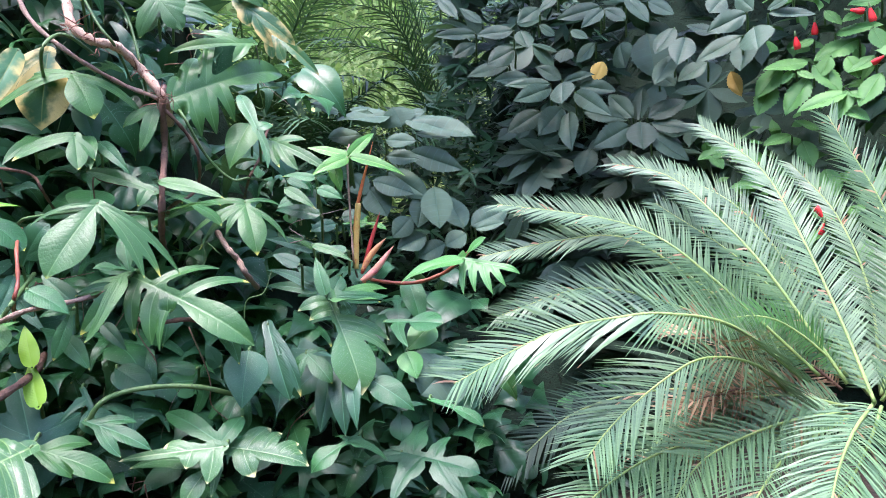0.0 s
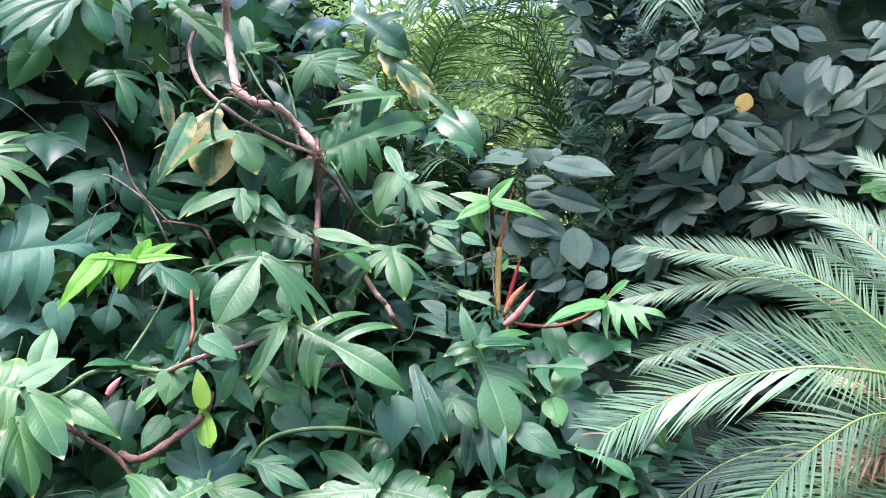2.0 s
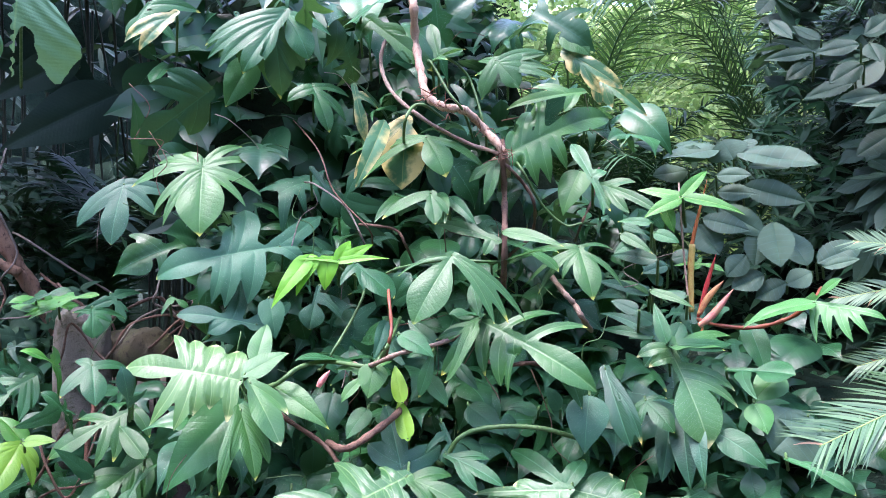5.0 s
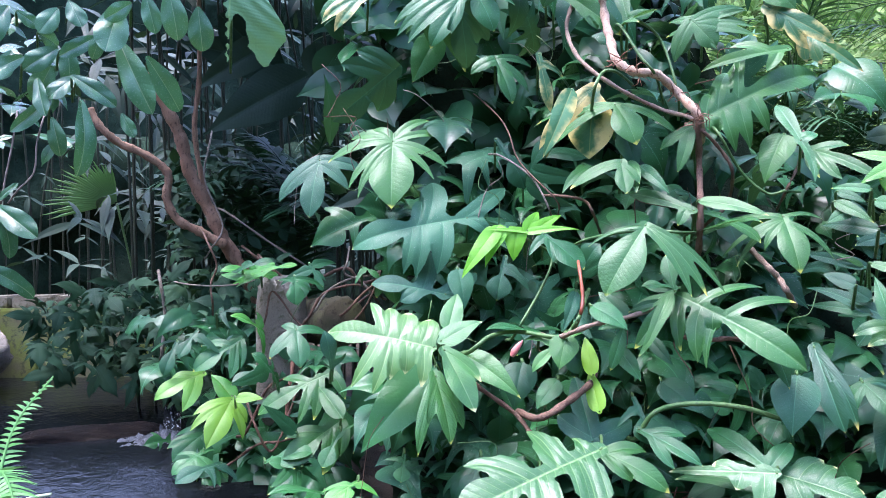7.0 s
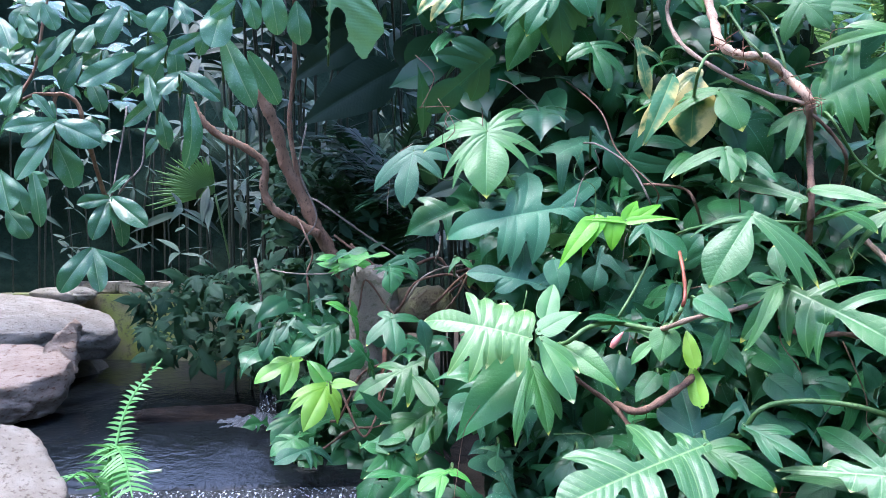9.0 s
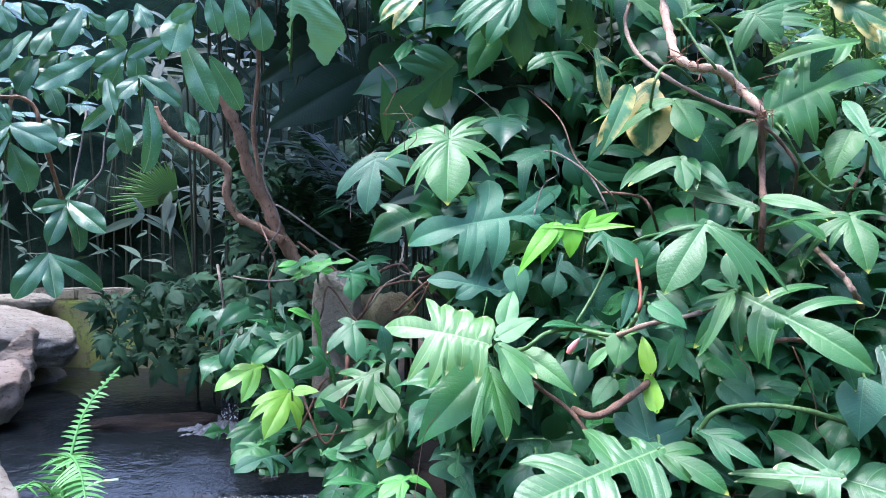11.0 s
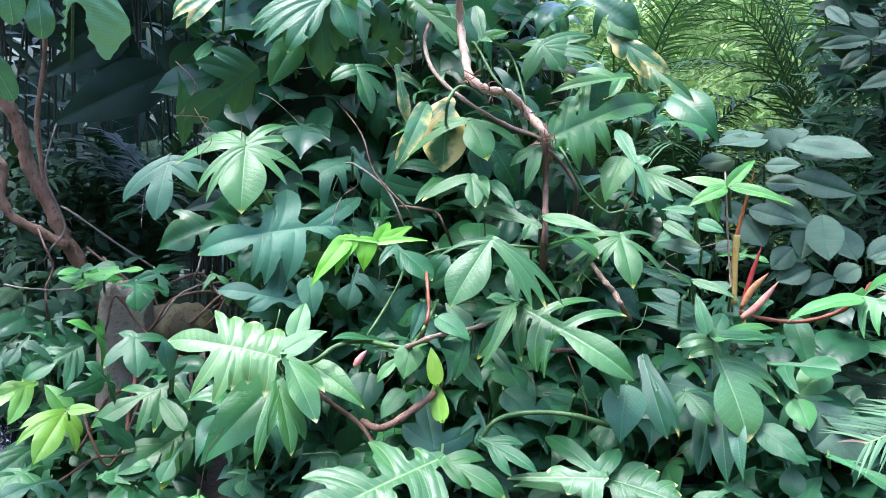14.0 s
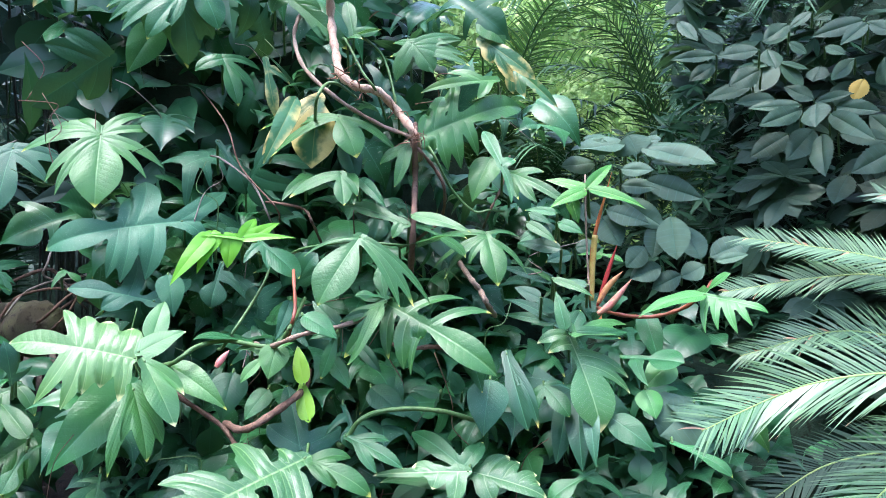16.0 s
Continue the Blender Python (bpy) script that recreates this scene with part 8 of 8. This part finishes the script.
split_stone("boulder", "sunlit pale rough rock at the pond edge", ((-3.246, 0.635, 0.858), (-3.624, 0.801, 0.849), (-3.458, 0.985, 0.825), (-3.371, 1.067, 0.808), (-3.302, 1.08, 0.768), (-3.178, 1.078, 0.716), (-3.059, 1.067, 0.674), (-2.943, 1.051, 0.644), (-2.862, 0.954, 0.622), (-2.817, 0.764, 0.616), (-2.891, 0.557, 0.662)), (0, 0, -0.4), STONE, 6)
rock("log", "dark wet log lying across the pond", (-3.72, 1.989, 0.6), (0.36, 0.07, 0.06), 49, 7.0, LEDGE, 0.75, 0.13, "log")


def stone_wall():
    top = thing("stone_wall", "low mossy stone wall behind the pond", "wall", (-6.0, 2.7, 0.4))
    r = np.random.default_rng(5)
    a, b = Vector((-6.95, 2.13, 0)), Vector((-5.0, 3.31, 0))
    d = (b - a).normalized()
    for row in range(2):
        x = 0.0
        while x < (b - a).length:
            w = r.uniform(1.0, 1.5) if row == 0 else r.uniform(0.2, 0.5)
            c = a + d * (x + w / 2)
            h = (0.82, 0.09)[row]
            z = (0.69, 1.145)[row]
            bm = bmesh.new()
            bmesh.ops.create_cube(bm, size=1.0)
            bmesh.ops.scale(bm, vec=(w - 0.006, 0.3 - 0.1 * (row == 1), h - 0.004), verts=bm.verts)
            bmesh.ops.bevel(bm, geom=bm.edges[:], offset=0.014, segments=2, affect="EDGES")
            for v in bm.verts:
                v.co += Vector((noise.noise(v.co * 6 + Vector((x, row, 0))), noise.noise(v.co * 6 + Vector((9, x, row))), noise.noise(v.co * 5 + Vector((row, 4, x))))) * 0.012
            me = bpy.data.meshes.new("stone")
            bm.to_mesh(me)
            bm.free()
            me.materials.append(BLOCK if row else MOSS)
            if row and not 0.6 < x:
                x += w
                continue
            part("stone", me, top, Matrix.Translation(-top.location) @ pose(c.x, c.y, z, rz=math.degrees(math.atan2(d.y, d.x))))
            x += w


stone_wall()
rock("stone_block", "upright grey stone block half hidden by creepers", (-2.475, 2.095, 1.104), (0.075, 0.1, 0.3), -48, 11.0, BLOCK, 0.35, 0.06, "stone")


def log_end():
    """A short sawn log lying on the bank, its mossy end towards the path."""
    a, b = Vector((-2.15, 2.12, 1.235)), Vector((-2.62, 2.42, 1.19))
    line = smooth_line([a, a.lerp(b, 0.33), a.lerp(b, 0.66), b], 5)
    k = np.arange(len(line))
    v, f = tube(line, 0.098 * (1 + 0.04 * np.sin(k * 1.3) - 0.08 * (k == 0)), 22, 0.05, 12)
    ob = new("log", mesh_of("log", v, f, LOGWOOD))
    tagged(ob, "short mossy sawn log half hidden by creepers", "log")


LOGWOOD = rough_material("log_mossy", (0.13, 0.115, 0.07), (0.16, 0.17, 0.07), (0.07, 0.06, 0.04), 9.0, rough=0.9, bump=1.0, dist=0.03)
log_end()


def water_material(name, foam):
    mat, n, l = nodes_of(name)
    bsdf = n["Principled BSDF"]
    place = n.new("ShaderNodeTexCoord").outputs["Object"]
    mapping = n.new("ShaderNodeMapping")
    mapping.inputs["Scale"].default_value = (1, 1, 0.25) if foam else (1, 1, 1)
    l.new(place, mapping.inputs[0])
    a, b = cloud(n, l, mapping.outputs[0], 30.0 if foam else 7.0, 4.0), cloud(n, l, mapping.outputs[0], 90.0 if foam else 26.0, 3.0)
    base = (0.02, 0.024, 0.025)
    if foam:
        l.new(blend(n, l, ramp(n, l, b, 0.55, 0.7), base, (0.6, 0.66, 0.7)), bsdf.inputs["Base Color"])
    else:
        bsdf.inputs["Base Color"].default_value = (0.006, 0.008, 0.009, 1)
    bsdf.inputs["Roughness"].default_value = 0.25 if foam else 0.06
    bsdf.inputs["IOR"].default_value = 1.33
    bump = n.new("ShaderNodeBump")
    bump.inputs["Strength"].default_value, bump.inputs["Distance"].default_value = (0.9, 0.03) if foam else (0.35, 0.02)
    l.new(maths(n, l, "ADD", a, maths(n, l, "MULTIPLY", b, 0.5)), bump.inputs["Height"])
    l.new(bump.outputs[0], bsdf.inputs["Normal"])
    return mat


SPRAY = rough_material("foam", (0.10, 0.115, 0.13), (0.03, 0.036, 0.042), (0.36, 0.4, 0.44), 26.0, rough=0.5)
WATER, FOAM = water_material("pond_water", False), water_material("falling_water", True)


def pond():
    a, b = Vector((-3.7, 0.55, 0)), Vector((-2.05, 2.08, 0))
    back = Vector((-1.6, 1.5, 0)).normalized()
    n = 60
    pts, faces = [], []
    for i in range(n + 1):
        p = a.lerp(b, i / n)
        wob = 0.012 * noise.noise(p * 9)
        far = p + Vector((-2.9, 2.3, 0))
        for q, z in ((far, 0.6), (p, 0.6 + wob * 0.3), (p - back * 0.03, 0.585)):
            pts.append((q.x, q.y, z))
    for i in range(n):
        for k in range(2):
            faces.append((3 * i + k, 3 * i + k + 1, 3 * i + 4 + k, 3 * i + 3 + k))
    tagged(new("water", mesh_of("water", pts, faces, WATER)), "dark still pond water above a small weir", "water", kind="structure")
    pts, faces = [], []
    for i in range(n * 3 + 1):
        p = a.lerp(b, i / (n * 3))
        for k in range(9):
            t = k / 8
            q = p - back * (0.03 + 0.12 * t ** 0.7 + 0.012 * noise.noise(Vector((p.x * 25, p.y * 25, t * 2))))
            pts.append((q.x, q.y, 0.59 - 0.28 * t * t))
    for i in range(n * 3):
        for k in range(8):
            faces.append((9 * i + k, 9 * i + k + 1, 9 * i + 10 + k, 9 * i + 9 + k))
    tagged(new("water_weir", mesh_of("water_weir", pts, faces, FOAM)), "rough broken water running over the weir", "water", kind="structure")
    q = a - back * 0.1, b - back * 0.1
    low = [(q[0].x, q[0].y, 0.33), (q[1].x, q[1].y, 0.33), (q[1].x + 0.42, q[1].y - 0.4, 0.33), (q[0].x + 0.42, q[0].y - 0.4, 0.33)]
    tagged(new("water_lower", mesh_of("water_lower", low, [(3, 2, 1, 0)], WATER)), "lower pool of dark water", "water", kind="structure")


pond()


def fern():
    top = thing("fern", "bright green fern growing at the pond edge", "fern", (-2.567, 1.01, 0.666))
    r = np.random.default_rng(3)
    leaves = (([Vector((-2.57, 1.004, 0.666)), Vector((-2.653, 1.066, 0.828)), Vector((-2.708, 1.148, 0.975)), Vector((-2.723, 1.28, 1.104))], 0.062),
              ([Vector((-2.567, 1.01, 0.666)), Vector((-2.596, 1.018, 0.758)), Vector((-2.591, 1.026, 0.867)), Vector((-2.462, 1.003, 0.86)), Vector((-2.336, 0.966, 0.775))], 0.10),
              ([Vector((-2.573, 0.998, 0.667)), Vector((-2.603, 0.992, 0.745)), Vector((-2.592, 0.935, 0.807)), Vector((-2.517, 0.852, 0.817))], 0.06),
              ([Vector((-2.57, 1.004, 0.666)), Vector((-2.561, 0.936, 0.715)), Vector((-2.503, 0.845, 0.765))], 0.05))
    for line, far in leaves:
        heap = Heap()
        feather(heap, line, far, r, 0.022, hang=0.25, wide=0.0058, lean=0.35)
        child("frond", heap.mesh("frond", FERN), top, Matrix.Identity(4))
    pts = smooth_line([Vector((-2.557, 1.014, 0.676)), Vector((-2.56, 1.054, 0.737)), Vector((-2.532, 1.088, 0.774)), Vector((-2.484, 1.14, 0.782))], 6)
    v, f = tube(pts, np.linspace(0.004, 0.006, len(pts)), 7)
    child("crozier", mesh_of("crozier", v, f, FURL), top, Matrix.Identity(4), "pale furled young frond")


FURL = rough_material("young_frond_pale", (0.5, 0.6, 0.42), (0.6, 0.68, 0.5), (0.36, 0.46, 0.3), 30.0)
fern()


def fan_palm():
    centre = Vector((-4.588, 2.695, 1.819))
    top = thing("fan_palm", "fan palm leaf with pleated yellow-green segments", "palm", (-4.6, 2.85, 0.6))
    pts, faces, uvs = [], [], []
    out = Vector((-0.77, -0.60, 0.05)).normalized()
    upw = Vector((0.1, -0.15, 1)).normalized()
    for k in range(26):
        a = radians(-12 + 100 * k / 25)
        d = (out * math.cos(a) + upw * math.sin(a)).normalized()
        e = d.cross(Vector((0.8, -0.6, 0))).normalized() * 0.013
        f = len(pts)
        far = 0.48 * (1 - 0.45 * (k / 25) ** 1.5) * (0.93 + 0.1 * math.sin(k * 2.3))
        for q in (0.03, 0.5, 0.75, 1.0):
            c = centre + d * far * q - Vector((0, 0, 0.03 * q * q))
            b = e * (0.15, 0.9, 0.6, 0.05)[(0.03, 0.5, 0.75, 1.0).index(q)]
            pts += [c - b, c + Vector((0.008, -0.006, 0)), c + b]
            uvs += [(q, 0.9), (q, 0.0), (q, 0.9)]
        for j in range(3):
            for i in range(2):
                faces.append((f + 3 * j + i, f + 3 * j + i + 1, f + 3 * j + i + 4, f + 3 * j + i + 3))
    child("leaf", mesh_of("leaf", pts, faces, FANP, np.array(uvs), np.zeros(len(pts))), top, Matrix.Identity(4))
    v, f = tube(smooth_line([centre, centre + Vector((0.1, 0.05, -0.5)), (-4.5, 2.9, 0.6)], 6), np.full(13, 0.008), 6)
    child("petiole", mesh_of("petiole", v, f, GREEN), top, Matrix.Identity(4))


fan_palm()


def thin_canes():
    """A stand of thin upright stems in the shade behind the pond and behind the philodendron."""
    r = np.random.default_rng(61)
    for yaws, radii, low, high, count in (((56, 74), (7.05, 7.25), 1.0, 2.8, 26), ((28, 44), (3.3, 4.2), 1.2, 3.3, 46), ((44, 58), (4.6, 5.6), 1.3, 3.2, 26)):
        for _ in range(count):
            yaw, far, tilt = r.uniform(*yaws), r.uniform(*radii), r.normal(0, 1.2)
            foot = polar(yaw, far, low)
            foot.z = ground_height(foot.x, foot.y)
            cane((foot, polar(yaw + 0.4 * tilt, far, 0.5 * (low + high)), polar(yaw + tilt, far - 0.1, high)), r=r.uniform(0.004, 0.010))


thin_canes()


def spill():
    """A thin veil of water falling between the leaves into the pond."""
    pts, faces = [], []
    a, b = Vector((-3.558, 2.289, 0.711)), Vector((-3.507, 2.358, 0.706))
    top = a.z
    a.z = b.z = 0.0
    for i in range(19):
        p = a.lerp(b, i / 18)
        for k in range(9):
            t = k / 8
            q = p + Vector((0.10, -0.08, 0)) * t * t + Vector((1, -0.8, 0)) * 0.02 * noise.noise(Vector((i * 0.7, t * 1.5, 0)))
            pts.append((q.x, q.y, top + (0.6 - top) * t ** 1.3))
    for i in range(18):
        for k in range(8):
            faces.append((9 * i + k, 9 * i + k + 1, 9 * i + 10 + k, 9 * i + 9 + k))
    tagged(new("water_spill", mesh_of("water_spill", pts, faces, FOAM)), "thin white veil of falling water", "water", kind="structure")


spill()


def splash():
    """Broken white water where the veil meets the pond."""
    heap_pts, faces = [], []
    centre = Vector((-3.421, 2.161, 0.6))
    wide, deep = Vector((0.66, 0.75, 0)), Vector((-0.75, 0.66, 0))
    n, m = 40, 24
    for i in range(n + 1):
        for j in range(m + 1):
            u, v = 2 * i / n - 1, 2 * j / m - 1
            p = centre + wide * 0.2 * u + deep * 0.2 * v
            edge = max(0.0, 1 - (u * u + v * v) + 0.5 * noise.noise(p * 16))
            heap_pts.append((p.x, p.y, 0.592 + edge * (0.016 + 0.05 * max(0, noise.fractal(p * 45, 0.8, 2, 4)))))
    for i in range(n):
        for j in range(m):
            q = i * (m + 1) + j
            faces.append((q, q + m + 1, q + m + 2, q + 1))
    tagged(new("water_splash", mesh_of("water_splash", heap_pts, faces, SPRAY)), "white foam where falling water meets the pond", "water", kind="structure")


splash()


def torn_leaf():
    """A broad blade eaten away: one ragged half with a hole beside the rib, shreds on the other side."""
    n = 120
    pts, faces, uvs, reach, where = [], [], [], [], {}
    for i in range(n + 1):
        y = i / n
        for j in range(n + 1):
            u = -0.3 + 1.3 * j / n
            wide = 0.60 * min(1.0, 0.5 + 0.75 * y) if u > 0 else 0.24
            x = u * wide
            where[i, j] = len(pts)
            pts.append((-x, y - 0.18 * max(0, u) * y + 0.22 * max(0, u) * (1 - y), 0.05 * math.cos(26 * (y - 0.4 * u)) * 0.12 - 0.35 * x * x + 0.05 * math.sin(4 * y)))
            uvs.append((y, abs(u)))
            reach.append(max(0, u) * y * 1.02)
    for i in range(n):
        for j in range(n):
            y, u = (i + 0.5) / n, -0.3 + 1.3 * (j + 0.5) / n
            rag = noise.noise(Vector((y * 9, u * 3, 2.0)))
            if u < 0 and (y > 0.86 or -u > 0.10 + 0.16 * (rag + 0.2) + 0.06 * math.sin(70 * y) - 0.1 * (y > 0.5)):
                continue
            if u > 0.02 and ((u - 0.16) / 0.15) ** 2 + ((y - 0.66) / 0.2) ** 2 < 1 + 0.6 * rag:
                continue
            if u > 0.02 + 0.02 * math.sin(60 * y) and u < 0.30 and y > 0.72 + 0.1 * rag or y > 0.93 and u < 0.1:
                continue
            if u > 0.3 and y > 1.03 - (1.4 * (u - 0.62) if u > 0.62 else 0.9 * (0.62 - u)) + 0.05 * rag:
                continue
            faces.append((where[i, j], where[i + 1, j], where[i + 1, j + 1], where[i, j + 1]))
    leaf = child("leaf", mesh_of("leaf", pts, faces, TORN, np.array(uvs), np.array(reach)), banana, frame_of(TORN_FOOT, TORN_ALONG, TORN_FACE, TORN_SIZE))
    stalk(banana, leaf, TORN_FOOT, TORN_ALONG, 0.4, GREEN)


TORN_FOOT, TORN_ALONG, TORN_FACE, TORN_SIZE = (-1.725, 1.245, 2.275), (-0.133, 0, -0.991), (0.69, -0.66, 0.30), 0.278
torn_leaf()


def aerial_roots():
    """Short curling rootlets at the joints of the old stem."""
    r = np.random.default_rng(13)
    for node, count in ((JOINTS[0], 9), (JOINTS[1], 12), (JOINTS[2], 7), (JOINTS[3], 6)):
        for _ in range(count):
            c = Vector(node) + Vector(r.normal(0, 0.008, 3))
            d = Vector((r.normal(0, 1), r.normal(-0.5, 0.6), r.normal(-0.2, 0.8))).normalized()
            far = r.uniform(0.02, 0.05)
            line = [c, c + d * far * 0.5 + Vector(r.normal(0, 0.006, 3)), c + d * far + Vector(r.normal(0, 0.012, 3))]
            pts = smooth_line(line, 4)
            v, f = tube(pts, np.linspace(0.0018, 0.0007, len(pts)), 5)
            child("aerial_root", mesh_of("aerial_root", v, f, REDB), philodendron, Matrix.Identity(4))


JOINTS = ((-0.893, 1.914, 1.998), (-0.75, 2.006, 1.867), (-0.939, 1.911, 2.031), (-0.808, 2.007, 1.943))
aerial_roots()
